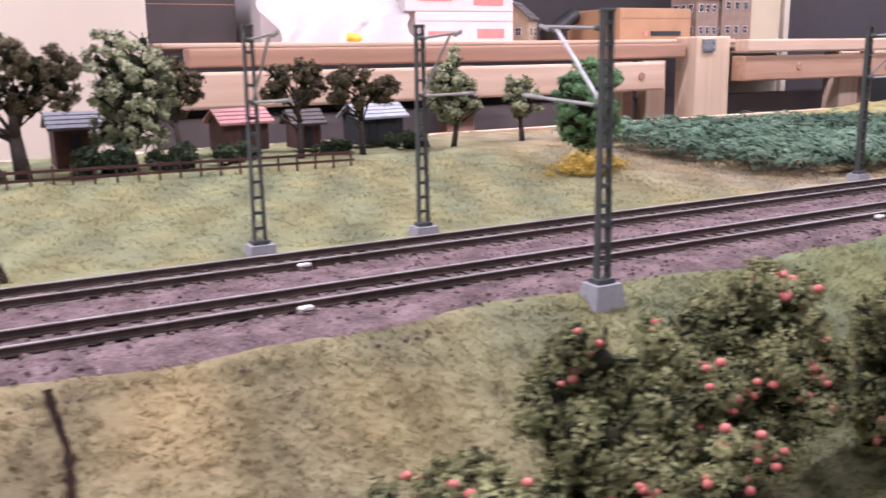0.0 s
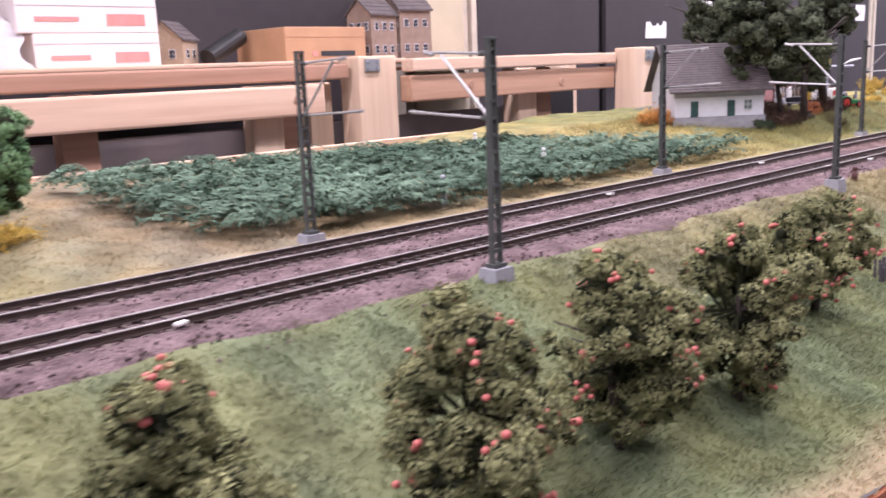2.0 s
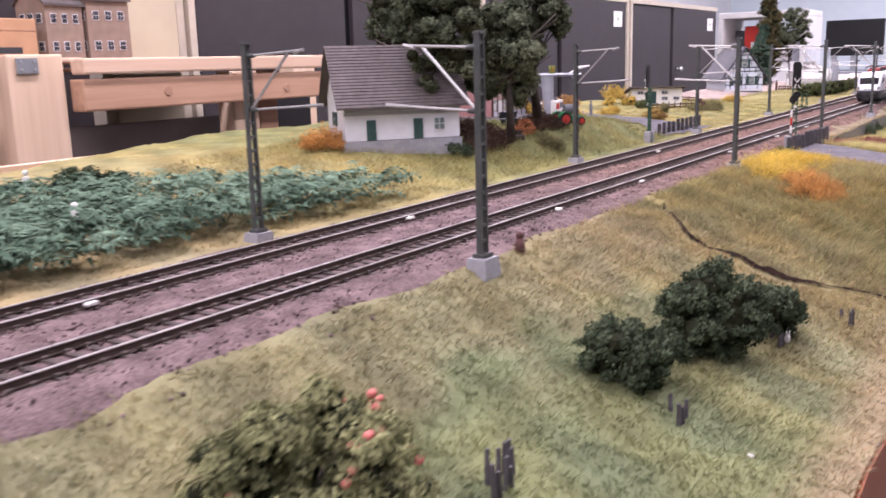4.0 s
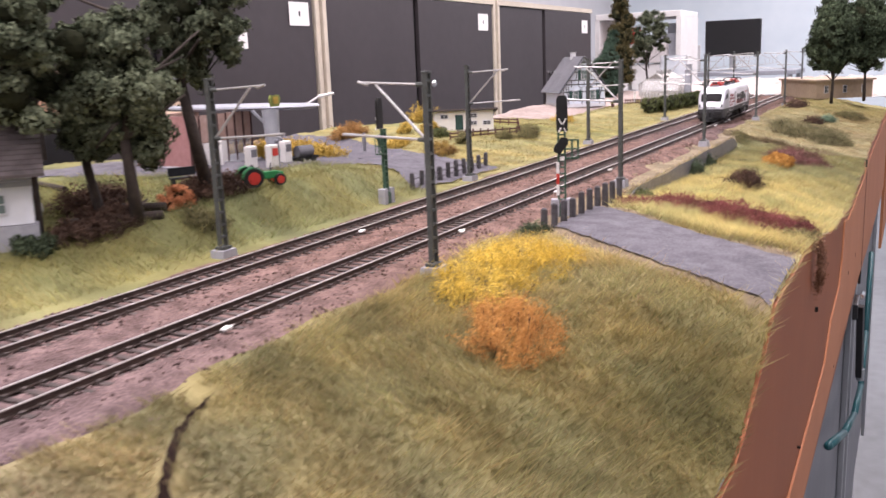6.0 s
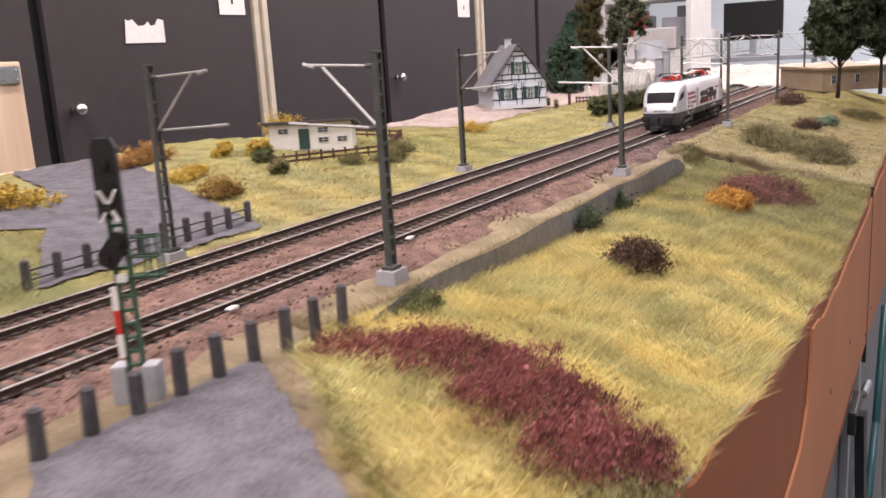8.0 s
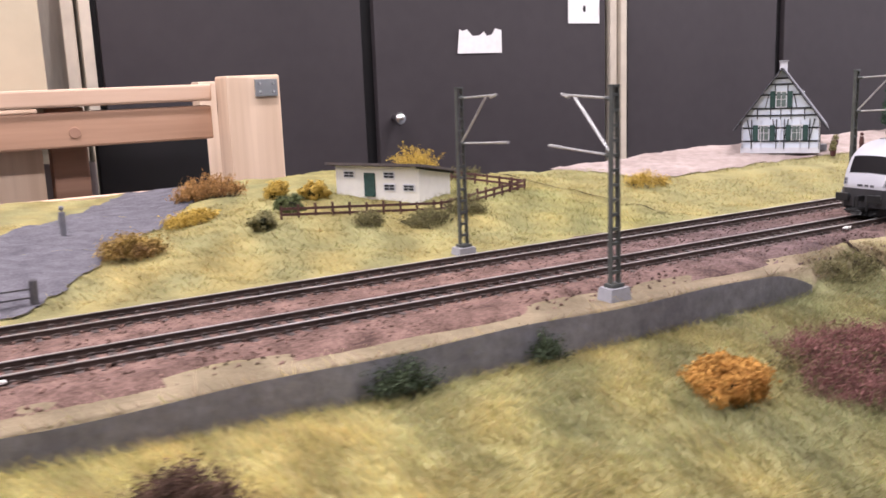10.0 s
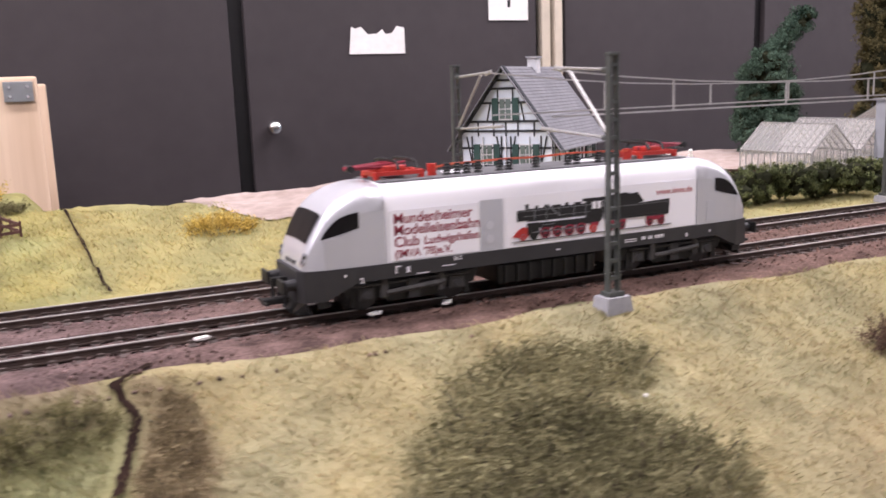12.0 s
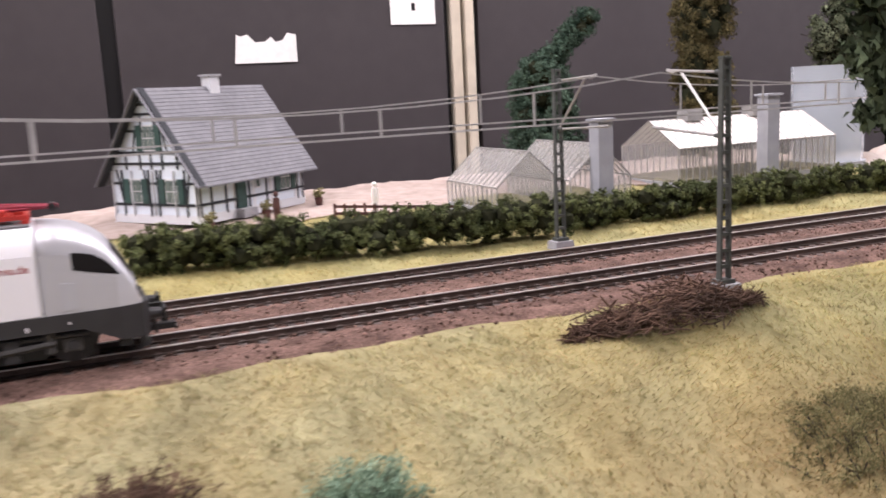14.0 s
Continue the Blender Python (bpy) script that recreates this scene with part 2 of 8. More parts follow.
RZ = [(-.005, -.002, .006, .006), (-.005, -.002, .004, .002), (-.005, -.003, -.001, -.006), (-.005, -.003, -.002, -.008), (-.004, .000, .002, -.005), (-.004, .008, .010, .002), (-.004, .011, .013, .008),
      (-.003, .013, .015, .012), (-.002, .0165, .017, .010), (-.002, .0165, .017, .010), (-.004, .004, .008, .004), (-.005, -.001, .001, .001), (-.005, .003, .009, .003), (-.005, .004, .011, .006), (-.005, 0, .004, .002), (-.004, .004, .010, .010), (-.004, .006, .010, .010), (-.004, .006, .010, .010)]


def smooth_step(v):
    v = np.clip(v, 0, 1)
    return v * v * (3 - 2 * v)


def land(x, y):
    """The height of the modelled land at x, y (numbers or arrays)."""
    x, y = np.broadcast_arrays(np.asarray(x, float), np.asarray(y, float))
    f = [np.interp(x, FX, [r[k] for r in FZ]) for k in range(4)]
    r = [np.interp(x, RX, [q[k] for q in RZ]) for k in range(4)]
    bank = np.interp(x, [1.02, 1.10, 1.26, 1.40], [.28, .90, .90, .28])
    ys = [-0.18, -0.14, -0.10, -0.06, -0.034, 0.084, 0.105, 0.132, 0.2, 0.3, 0.45]
    zs = [f[3], f[2], f[1], f[0], np.full(x.shape, -0.0045), np.full(x.shape, -0.0045), r[0], r[0] + (r[1] - r[0]) * bank, r[1], r[2], r[3]]
    out = np.where(y <= ys[0], zs[0], zs[-1])
    for k in range(len(ys) - 1):
        u = (y - ys[k]) / (ys[k + 1] - ys[k])
        out = np.where((u >= 0) & (u < 1), zs[k] + (zs[k + 1] - zs[k]) * u, out)
    # the step behind the retaining wall stays level up to the wall
    out = np.where((x > 1.335) & (x < 1.775) & (y < -0.0495) & (y > -0.06), f[0], out)
    wall = (x > 1.30) & (x < 1.775) & (y > -0.050) & (y < -0.03)
    out = np.where(wall, -0.0060, out)
    roll = np.where(y > .05, .0020, .0034) * (patches(x, y, 0.055, 51) - 0.5) + 0.0014 * (patches(x, y, 0.02, 52) - 0.5)
    # low ridges in the meadow past the wall
    for cx, cy, dx, dy, l, h in ((1.915, -0.100, -0.76, -0.65, .055, .005), (2.2, -0.08, -.9, -.44, .08, .006), (2.45, -.1, -.9, -.4, .1, .010)):
        n = math.hypot(dx, dy)
        a, b = ((x - cx) * dx + (y - cy) * dy) / n, ((x - cx) * -dy + (y - cy) * dx) / n
        roll = roll + h * np.exp(-(a / l) ** 2 - (b / 0.020) ** 2) * (x > 1.84)
    calm = np.where((y > -0.04) & (y < 0.09), 0.0, 1.0) * np.where((x > 1.08) & (x < 1.27) & (y < -.04), 0.15, 1.0) * np.where((x > 1.28) & (x < 1.80), smooth_step((-0.058 - y) / 0.03) * (y < 0) + (y > 0.09), 1.0)
    # the ground drops away behind the yard, where the layout is narrower
    drop = 0.06 * smooth_step((y - 0.327) / 0.012) * smooth_step((x - 1.80) / 0.05)
    return out + roll * calm - drop


ZONES = [(-2.0, (0.23, 0.215, 0.135)), (0.0, (0.225, 0.20, 0.12)), (0.2, (0.160, 0.184, 0.104)), (0.5, (0.152, 0.190, 0.105)), (0.72, (0.172, 0.200, 0.110)), (0.85, (0.255, 0.235, 0.135)),
         (0.95, (0.185, 0.173, 0.083)), (1.03, (0.205, 0.185, 0.086)), (1.12, (0.30, 0.265, 0.125)), (1.3, (0.425, 0.400, 0.185)), (1.5, (0.375, 0.358, 0.172)), (1.6, (0.295, 0.290, 0.142)), (1.70, (0.235, 0.235, 0.122)), (1.80, (0.20, 0.205, 0.105)), (1.819, (0.21, 0.21, 0.11)), (1.826, (0.295, 0.270, 0.158)), (1.95, (0.285, 0.262, 0.152)), (2.05, (0.268, 0.248, 0.144)), (2.4, (0.31, 0.285, 0.135)), (5.6, (0.31, 0.285, 0.135))]
REAR = [(-2.0, (0.25, 0.23, 0.14)), (0.1, (0.20, 0.215, 0.125)), (0.3, (0.20, 0.205, 0.12)), (0.40, (0.25, 0.215, 0.145)), (0.75, (0.28, 0.25, 0.14)), (0.92, (0.27, 0.25, 0.115)), (1.0, (0.20, 0.205, 0.09)), (1.15, (0.165, 0.175, 0.08)), (1.3, (0.18, 0.185, 0.085)),
        (1.45, (0.265, 0.245, 0.115)), (1.7, (0.255, 0.245, 0.112)), (1.80, (0.235, 0.236, 0.102)), (1.84, (0.29, 0.272, 0.124)), (2.3, (0.295, 0.275, 0.135)), (5.6, (0.31, 0.29, 0.14))]


def patches(x, y, size, seed):
    """Soft cloudy patches between 0 and 1."""
    r = np.random.RandomState(seed)
    out = np.zeros(np.shape(x))
    for k in range(9):
        a, f, p = r.uniform(0, 6.28), r.uniform(0.6, 2.2) / size, r.uniform(0, 6.28)
        out += np.sin((x * math.cos(a) + y * math.sin(a)) * f * 6.28 + p)
    return smooth_step(0.5 + out / 9)


VERGE_OUT = ((.049, .089, .116, .146, .17, .18), (1.290, 1.250, 1.224, 1.203, 1.194, 1.188))


def roadside(x, y):
    """How sandy the strips on both sides of the front road are, 0 to 1."""
    wob = .004 * (patches(x, y, .02, 33) - .5)
    far = smooth_step((np.interp(-y, *VERGE_OUT) + wob - x) / .004)
    left = np.interp(-y, (.036, .061, .082, .18), (1.189, 1.164, 1.147, 1.078))
    near = smooth_step((x - left - wob) / .004)
    return np.where((y < -.036) & (y > -.18), far * near, 0.0)


def turf(x, y):
    """The turf's colour at x, y."""
    cols = []
    for table in (ZONES, REAR):
        cols.append(np.stack([np.interp(x, [z[0] for z in table], [z[1][k] for z in table]) for k in range(3)], -1))
    c = np.where((y > 0.02)[..., None], cols[1], cols[0])
    a, b = patches(x, y, 0.09, 4)[..., None], patches(x, y, 0.035, 7)[..., None]
    dry = np.array((1.18, 1.06, 0.92))
    even = np.interp(x, [1.8, 1.86], [1, .55])[..., None]
    c = c * (1 + (dry - 1) * a * even) * (1 + even * (0.42 * b - .22))
    # worn strip along the front edge of the orchard
    w = .8 * smooth_step((-0.158 - y) / 0.02)[..., None] * (x < 0.95)[..., None]
    c = c * (1 - w) + np.array((.38, .30, .19)) * w
    # tan dry strip on the slope beside the ballast
    tan = (.48 * smooth_step((x - .42) / .12) * smooth_step((.90 - x) / .06) * smooth_step((y + .092 + .03 * (patches(x, y, .05, 35) - .5)) / .03) * (y < .02))[..., None]
    c = c * (1 - tan) + np.array((.265, .215, .126)) * tan * (.8 + .4 * b)
    # brown strip of bare flock along the joint of two boards
    lo = np.interp(-y, [.018, .036, .049, .070, .103, .139, .180], [1.832, 1.820, 1.824, 1.818, 1.816, 1.807, 1.800])
    hi = np.interp(-y, [.030, .049, .066, .088, .110, .131, .180], [1.834, 1.844, 1.847, 1.840, 1.835, 1.828, 1.808])
    m = (smooth_step((x - lo) / .004) * smooth_step((hi - x) / .006) * (y < -.03))[..., None]
    c = c * (1 - m) + np.array((.190, .153, .090)) * m
    # sandy verge between the ballast and the wall, and round the bollards
    s = ((smooth_step((x - 1.15) / .02) * smooth_step((1.822 - x) / .010) * (y > -.0497) * (y < -.02))).clip(0, 1)
    s = np.maximum(s, roadside(x, y))[..., None]
    c = c * (1 - s) + np.stack([np.interp(x, [1.2, 1.5, 1.72], v) for v in ((.205, .260, .232), (.160, .213, .188), (.105, .137, .125))], -1) * s * (.8 + .4 * b)
    # dark weeds on the module's corner and along the roadside
    rim = np.where(y < -.045, np.exp(-((x - np.interp(-y, *VERGE_OUT) - .003) / .0028) ** 2), 0.0)[..., None]
    c = c * (1 - .55 * rim) + np.array((.075, .085, .035)) * .55 * rim
    for cx, cy, rx, ry, col, k in ((1.02, -0.165, .05, .03, (.11, .105, .045), .75), (1.92, -.10, .035, .035, (.20, .18, .09), .6), (2.02, -.15, .05, .03, (.30, .23, .13), .5), (2.25, -.14, .08, .035, (.27, .20, .10), .7), (1.80, -.045, .02, .012, (.16, .15, .075), .7)):
        g = (k * np.exp(-((x - cx) / rx) ** 2 - ((y - cy) / ry) ** 2))[..., None]
        c = c * (1 - g) + np.array(col) * g
    return c


def grid_sheet(name, xs, ys, lift, material, tinted=True):
    gx, gy = np.meshgrid(xs, ys)
    z = land(gx, gy) + lift
    n, m = len(xs), len(ys)
    v = np.stack([gx, gy, z], -1).reshape(-1, 3)
    i = np.arange(n * m).reshape(m, n)
    f = np.stack([i[:-1, :-1], i[:-1, 1:], i[1:, 1:], i[1:, :-1]], -1).reshape(-1, 4)
    return raw(name, v, f, material, tint=turf(gx, gy).reshape(-1, 3) if tinted else None, smooth=True)


xs = np.concatenate([np.arange(-1.2, 0, .012), np.arange(0, 2.5, .005), np.arange(2.5, 2.621, .01)])
land_sheet = grid_sheet("ground", xs, np.concatenate([np.arange(-0.18, -0.0515, .004), (-.0506, -.0494, -.046, -.042, -.038, -.034), np.arange(-.03, .085, .02), np.arange(.085, .4701, .007)]), 0.0, M_TERRAIN)
tagged(land_sheet, "layout ground covered in green and yellow flock", "ground", kind="structure")

# ---- the room ----
def slab(name, x0, y0, z0, x1, y1, z1, material, label, bevel=0.0):
    return tagged(part(name, box(bmesh.new(), x0, y0, z0, x1, y1, z1, bevel), material), label, name.split("_")[0], kind="structure")


slab("floor", -3.2, -3.2, -1.12, 9.2, 2.4, -1.06, M_FLOOR, "grey floor of the club room")
slab("ceiling", -3.2, -3.2, 1.60, 9.2, 2.4, 1.66, M_WALL, "white ceiling over the layout")
slab("wall_back", -3.2, 2.3, -1.06, 9.2, 2.4, 1.60, M_WALL, "white back wall of the room")
slab("wall_front", -3.2, -3.2, -1.06, 9.2, -3.1, 1.60, M_WALL, "white front wall of the room")
slab("wall_west", -3.2, -3.1, -1.06, -3.1, 2.3, 1.60, M_WALL, "white side wall of the room")
slab("wall_east", 9.1, -3.1, -1.06, 9.2, 2.3, 1.60, mat("pale_blue_wall", (0.78, 0.86, 0.90), (0.70, 0.79, 0.84), 6, 0.8), "pale blue end wall of the room")


def tube_fitting(x, y):
    t = thing("ceiling_light", x, y, 1.53, "long fluorescent light fitting under the white ceiling", "lamp", "ceiling lights")
    part("housing", box(bmesh.new(), -0.66, -0.09, 0.0, 0.66, 0.09, 0.07, 0.01), M_WHITE, t)
    return t


# the fittings at x 7.3 only go with the lamps added there
for lx in (-0.9, 1.1, 3.1, 5.1, 7.3):
    for ly in (-0.70, 0.40):
        tube_fitting(lx, ly)

# ---- the row of dark cabinets behind the layout ----
CAB_Y = 1.179


def cabinet(x0, x1, seam, knob_x, label):
    t = thing("cabinet", x0, CAB_Y, -1.06, label, "cabinet", "cabinets behind the layout")
    w, h = x1 - x0, 1.362
    part("body", box(bmesh.new(), 0.0, 0.012, 0.0, w, 0.45, h), M_GAP, t, "dark carcass")
    part("door", box(bmesh.new(), 0.012, 0.0, 0.03, seam - x0 - 0.013, 0.014, h - 0.02, 0.002), M_CABINET, t, "dark brown-black door panel")
    d2 = part("door", box(bmesh.new(), seam - x0 + 0.011, -0.004, 0.03, w - 0.012, 0.010, h - 0.02, 0.002), M_CABINET, t, "dark brown-black door panel")
    part("rail", box(bmesh.new(), 0.0, -0.006, h - 0.018, w, 0.45, h), M_CREAM, t, "pale top rail")
    k = bmesh.new()
    ball(k, (knob_x - x0, -0.026, 1.078), 0.013, 2)
    tube(k, (knob_x - x0, -0.004, 1.078), (knob_x - x0, -0.018, 1.078), 0.007, seg=10)
    part("knob", k, M_CHROME, d2, "round chrome knob", True)
    return t


def cabinet_post(x):
    t = thing("upright_post", x, CAB_Y, -1.06, "cream aluminium post between dark cabinets", "post", "cabinet posts")
    part("post", box(bmesh.new(), -0.021, -0.006, 0.0, -0.002, 0.3, 1.362, 0.002), M_CREAM, t)
    part("post", box(bmesh.new(), 0.004, -0.012, 0.0, 0.021, 0.3, 1.362, 0.002), M_CREAM, t)
    return t


for a, b, seam, knob in ((1.668, 2.716, 2.145, 2.189), (2.759, 3.847, 3.263, 3.311), (3.889, 5.0, 4.368, 4.42)):
    cabinet(a, b, seam, knob, "dark two-door cabinet with a chrome knob")
for px in (1.647, 2.737, 3.868):
    cabinet_post(px)


def paper(x, z, w, h, label, notched=False):
    bm = bmesh.new()
    if notched:
        pts = [(0, 0), (w, 0), (w * 1.0, h * .93), (w * .86, h), (w * .78, h * .75), (w * .66, h * .7), (w * .6, h * .88), (w * .5, h * .72), (w * .34, h * .7), (w * .22, h * .97), (w * .12, h * .9), (w * .05, h * .97)]
    else:
        pts = [(0, 0), (w, 0), (w, h), (0, h)]
    plate(bm, [(px, 0, pz) for px, pz in pts], 0.0006)
    t = part("paper_label", bm, M_WHITE)
    t.matrix_world = pose(x, CAB_Y - 0.0062, z)
    tagged(t, label, "label")
    if not notched:
        b = bmesh.new()
        box(b, w * .47, -0.0003, h * .40, w * .55, 0.0, h * .62)
        part("print", b, M_GAP, t)
    return t


paper(2.332, 0.134, 0.103, 0.047, "torn white paper strip stuck on the cabinet", True)
for lx in (2.603, 3.711, 4.846):
    paper(lx, 0.190, 0.083, 0.058, "white paper label with one printed mark")

# ---- the layout's front board ----
def front_board():
    t = thing("fascia", 0, 0, 0, "brown painted front board of the layout", "fascia", kind="structure")
    xs = np.concatenate([np.arange(-1.2, 1.07, .02), np.arange(1.07, 1.3, .01), np.arange(1.3, 2.63, .02)])
    top = land(xs, np.full(len(xs), -0.18)) - 0.0015
    bm = bmesh.new()
    rows = []
    for x, z in zip(xs, top):
        rows.append([bm.verts.new(p) for p in ((x, -0.1795, z), (x, -0.1795, -0.165), (x, -0.1812, -0.165), (x, -0.1812, z))])
    for a, b in zip(rows, rows[1:]):
        for i in range(4):
            j = (i + 1) % 4
            bm.faces.new((a[i], b[i], b[j], a[j]))
    part("board", bm, M_FASCIA, t)
    # the second board laid over the first, cut in a wave
    bm = bmesh.new()
    rows = []
    xs2 = np.concatenate([np.arange(-1.2, 1.3, .02), np.arange(1.3, 1.52, .005), np.arange(1.52, 2.63, .02)])
    for x in xs2:
        z = float(land(x, -.18)) - .008 if x > 1.472 else float(np.interp(x, [-1.2, 0, 1.0, 1.34, 1.38, 1.4477, 1.4687, 1.472], [-.12, -.128, -.125, -.115, -.096, -.0887, -.0735, -.045]))
        low = float(np.interp(x, [-1.2, 1.2, 1.41, 1.69, 1.99, 2.6], [-.155, -.155, -.1526, -.152, -.168, -.178]))
        rows.append([bm.verts.new(p) for p in ((x, -0.1814, z), (x, -0.1814, low), (x, -0.1826, low), (x, -0.1826, z))])
    for a, b in zip(rows, rows[1:]):
        for i in range(4):
            j = (i + 1) % 4
            bm.faces.new((a[i], b[i], b[j], a[j]))
    part("board", bm, M_FASCIA2, t, "lighter brown overlaid board")
    for x in (1.812, 0.4):
        part("joint", box(bmesh.new(), x, -0.1829, -0.175, x + .0022, -0.1800, float(land(x, -.18)) - .001), M_GAP, t)
    rng = random.Random(9)
    for k in range(8):
        x, z = rng.uniform(.5, 2.0), rng.uniform(-.15, -.05)
        part("chip", box(bmesh.new(), x, -.1829, z, x + .0005, -.1825 if x > 1.47 else -.1811, z + rng.uniform(.001, .004)), M_GAP, t)
    return t


front_board()
slab("trim_back", -1.2, 0.47, -0.10, 1.80, 0.482, 0.002, M_PINE, "raw timber back edge of the layout")


def trestle(x):
    t = thing("trestle", x, -0.165, -1.06, "aluminium trestle leg under the layout", "trestle", "layout legs")
    for y in (0.0, 0.55):
        part("leg", box(bmesh.new(), -0.02, y, 0.0, 0.02, y + 0.04, 0.88, 0.003), M_STEEL, t)
    part("beam", box(bmesh.new(), -0.018, 0.0, 0.8805, 0.018, 0.6, 0.9, 0.003), M_STEEL, t)
    part("stay", box(bmesh.new(), -0.012, 0.0405, 0.3, 0.012, 0.5495, 0.33, 0.003), M_STEEL, t)
    return t


for x in (-0.6, 0.45, 1.5, 2.5):
    trestle(x)

M_GREYBLUE = mat("grey_blue_metal", (0.17, 0.18, 0.20), (0.12, 0.13, 0.145), 18, 0.45, 0.3)
M_DARKMETAL = mat("black_clamp", (0.02, 0.02, 0.022), (0.012, 0.012, 0.013), 60, 0.4)
M_TEAL = mat("teal_cable", (0.02, 0.10, 0.11), (0.015, 0.075, 0.085), 60, 0.4)


def under_frame():
    t = thing("under_frame", 0, -.17, 0, "grey metal frame under the layout's front", "frame", kind="structure")
    part("panel", box(bmesh.new(), -1.2, -.004, -.60, 2.62, .004, -.166), M_GREYBLUE, t)
    for x in (.52, .60, 1.722, 1.80, 2.45):
        part("profile", box(bmesh.new(), x, -.010, -.62, x + .012, -.0042, -.158, .001), M_STEEL, t, "pale aluminium profile")
    return t


under_frame()


def clamp(x):
    t = thing("toggle_clamp", x, -.183, -.168, "black toggle clamp joining two layout boards", "clamp", "clamps")
    part("plate", box(bmesh.new(), -.012, -.004, -.012, .030, .001, .004, .001), M_DARKMETAL, t)
    part("lever", bar(bmesh.new(), (0, -.006, 0), (.012, -.008, -.078), .006, .008), M_DARKMETAL, t)
    part("hook", tube(bmesh.new(), (.030, -.005, .002), (.075, -.005, -.006), .0028, seg=8), M_CHROME, t)
    part("grip", tube(bmesh.new(), (.012, -.008, -.070), (.013, -.009, -.082), .005, .004, seg=10), M_STEEL, t)
    return t


clamp(1.690)


def hanging_cable(x, y):
    t = thing("cable", x, y, -.19, "teal cable hanging under the layout's front", "cable")
    bm = bmesh.new()
    pts = [(.30, 0, .02), (.20, -.002, -.055), (.11, -.003, -.090), (0, -.002, -.082), (-.14, 0, -.045), (-.30, .002, .01)]
    for a, b in zip(pts, pts[1:]):
        tube(bm, a, b, .0032, seg=8)
        ball(bm, b, .0032, 2)
    part("cable_run", bm, M_TEAL, t, "", True)
    return t


hanging_cable(1.66, -.188)

# ---- ballast and rails ----
TRACKS = (0.0, 0.0522)


def gravel_colour(x):
    """Purple-grey stones on the first boards, rust-brown ones further on."""
    stops = [(-2.0, (.205, .150, .150)), (.85, (.205, .148, .146)), (1.1, (.235, .150, .122)), (1.62, (.225, .143, .116)), (1.80, (.165, .115, .108)), (1.95, (.185, .118, .096)), (5.6, (.195, .125, .100))]
    return np.stack([np.interp(x, [q[0] for q in stops], [q[1][k] for q in stops]) for k in range(3)], -1)


def ballast():
    rng = np.random.RandomState(3)
    xs, ys = np.arange(-1.2, 2.62, .005), np.linspace(-0.040, 0.086, 43)
    gx, gy = np.meshgrid(xs, ys)
    wob = 0.0035 * np.sin(gx * 37) + 0.003 * np.sin(gx * 91 + 1)
    inner = np.clip(np.minimum(gy + 0.036 + wob * .8, 0.081 + wob * .6 - gy) / 0.010, 0, 1)
    z = -0.0066 + 0.0040 * inner + rng.uniform(-.0004, .0004, gx.shape)
    z = z - 1.6 * np.clip(-.0365 - gy, 0, 1) - 1.6 * np.clip(gy - .0825, 0, 1)
    lane = np.minimum(abs(gy), abs(gy - 0.0522))
    z = z + np.where(lane < 0.012, -0.0006, 0.0)
    i = np.arange(gx.size).reshape(gx.shape)
    f = np.stack([i[:-1, :-1], i[:-1, 1:], i[1:, 1:], i[1:, :-1]], -1).reshape(-1, 4)
    ob = raw("ballast_bed", np.stack([gx, gy, z], -1).reshape(-1, 3), f, M_BALLAST, tint=gravel_colour(gx).reshape(-1, 3) * (.85 + .3 * patches(gx, gy, .03, 81).reshape(-1, 1)))
    tagged(ob, "purple-brown gravel ballast under both tracks", "ballast", kind="structure")
    # loose stones
    n = 25000
    x, y = rng.uniform(-0.1, 2.62, n), rng.uniform(-0.041, 0.088, n)
    keep = (np.minimum(abs(y), abs(y - 0.0522)) > 0.0095) | (rng.rand(n) < 0.25)
    x, y = x[keep], y[keep]
    inner = np.clip(np.minimum(y + 0.036, 0.081 - y) / 0.010, 0, 1)
    z = -0.0066 + 0.0040 * inner
    crumbs("ballast_gravel", np.stack([x, y, z], -1), rng.uniform(.0005, .0010, len(x)), M_STONE, rng, "loose gravel grains lying on the ballast", "gravel", tint=gravel_colour(x))


OCT = np.array([(1, 0, 0), (-1, 0, 0), (0, 1, 0), (0, -1, 0), (0, 0, 1), (0, 0, -1)], float)
OCTF = np.array([(0, 2, 4), (2, 1, 4), (1, 3, 4), (3, 0, 4), (2, 0, 5), (1, 2, 5), (3, 1, 5), (0, 3, 5)])


def crumb_arrays(pos, size, rng, flat=1.0):
    """Many small rough lumps: points and triangles."""
    n = len(pos)
    q = rng.normal(size=(n, 3, 3))
    u = q[:, 0] / np.linalg.norm(q[:, 0], axis=1)[:, None]
    v = np.cross(u, q[:, 1])
    v /= np.linalg.norm(v, axis=1)[:, None]
    w = np.cross(u, v)
    rot = np.stack([u, v, w], 2)
    shape = OCT[None] * rng.uniform(0.6, 1.3, (n, 6, 1)) * np.asarray(size)[:, None, None]
    p = np.einsum("nij,nkj->nki", rot, shape)
    p[:, :, 2] *= flat
    p = p + pos[:, None]
    f = OCTF[None] + (np.arange(n) * 6)[:, None, None]
    return p.reshape(-1, 3), f.reshape(-1, 3)


def crumbs(name, pos, size, material, rng, label="", category="", parent=None, flat=1.0, tint=None):
    v, f = crumb_arrays(pos, size, rng, flat)
    ob = raw(name, v, f, material, parent, None if tint is None else np.repeat(tint, 6, 0))
    if parent is None:
        tagged(ob, label, category, kind="stuff")
    return ob


ballast()


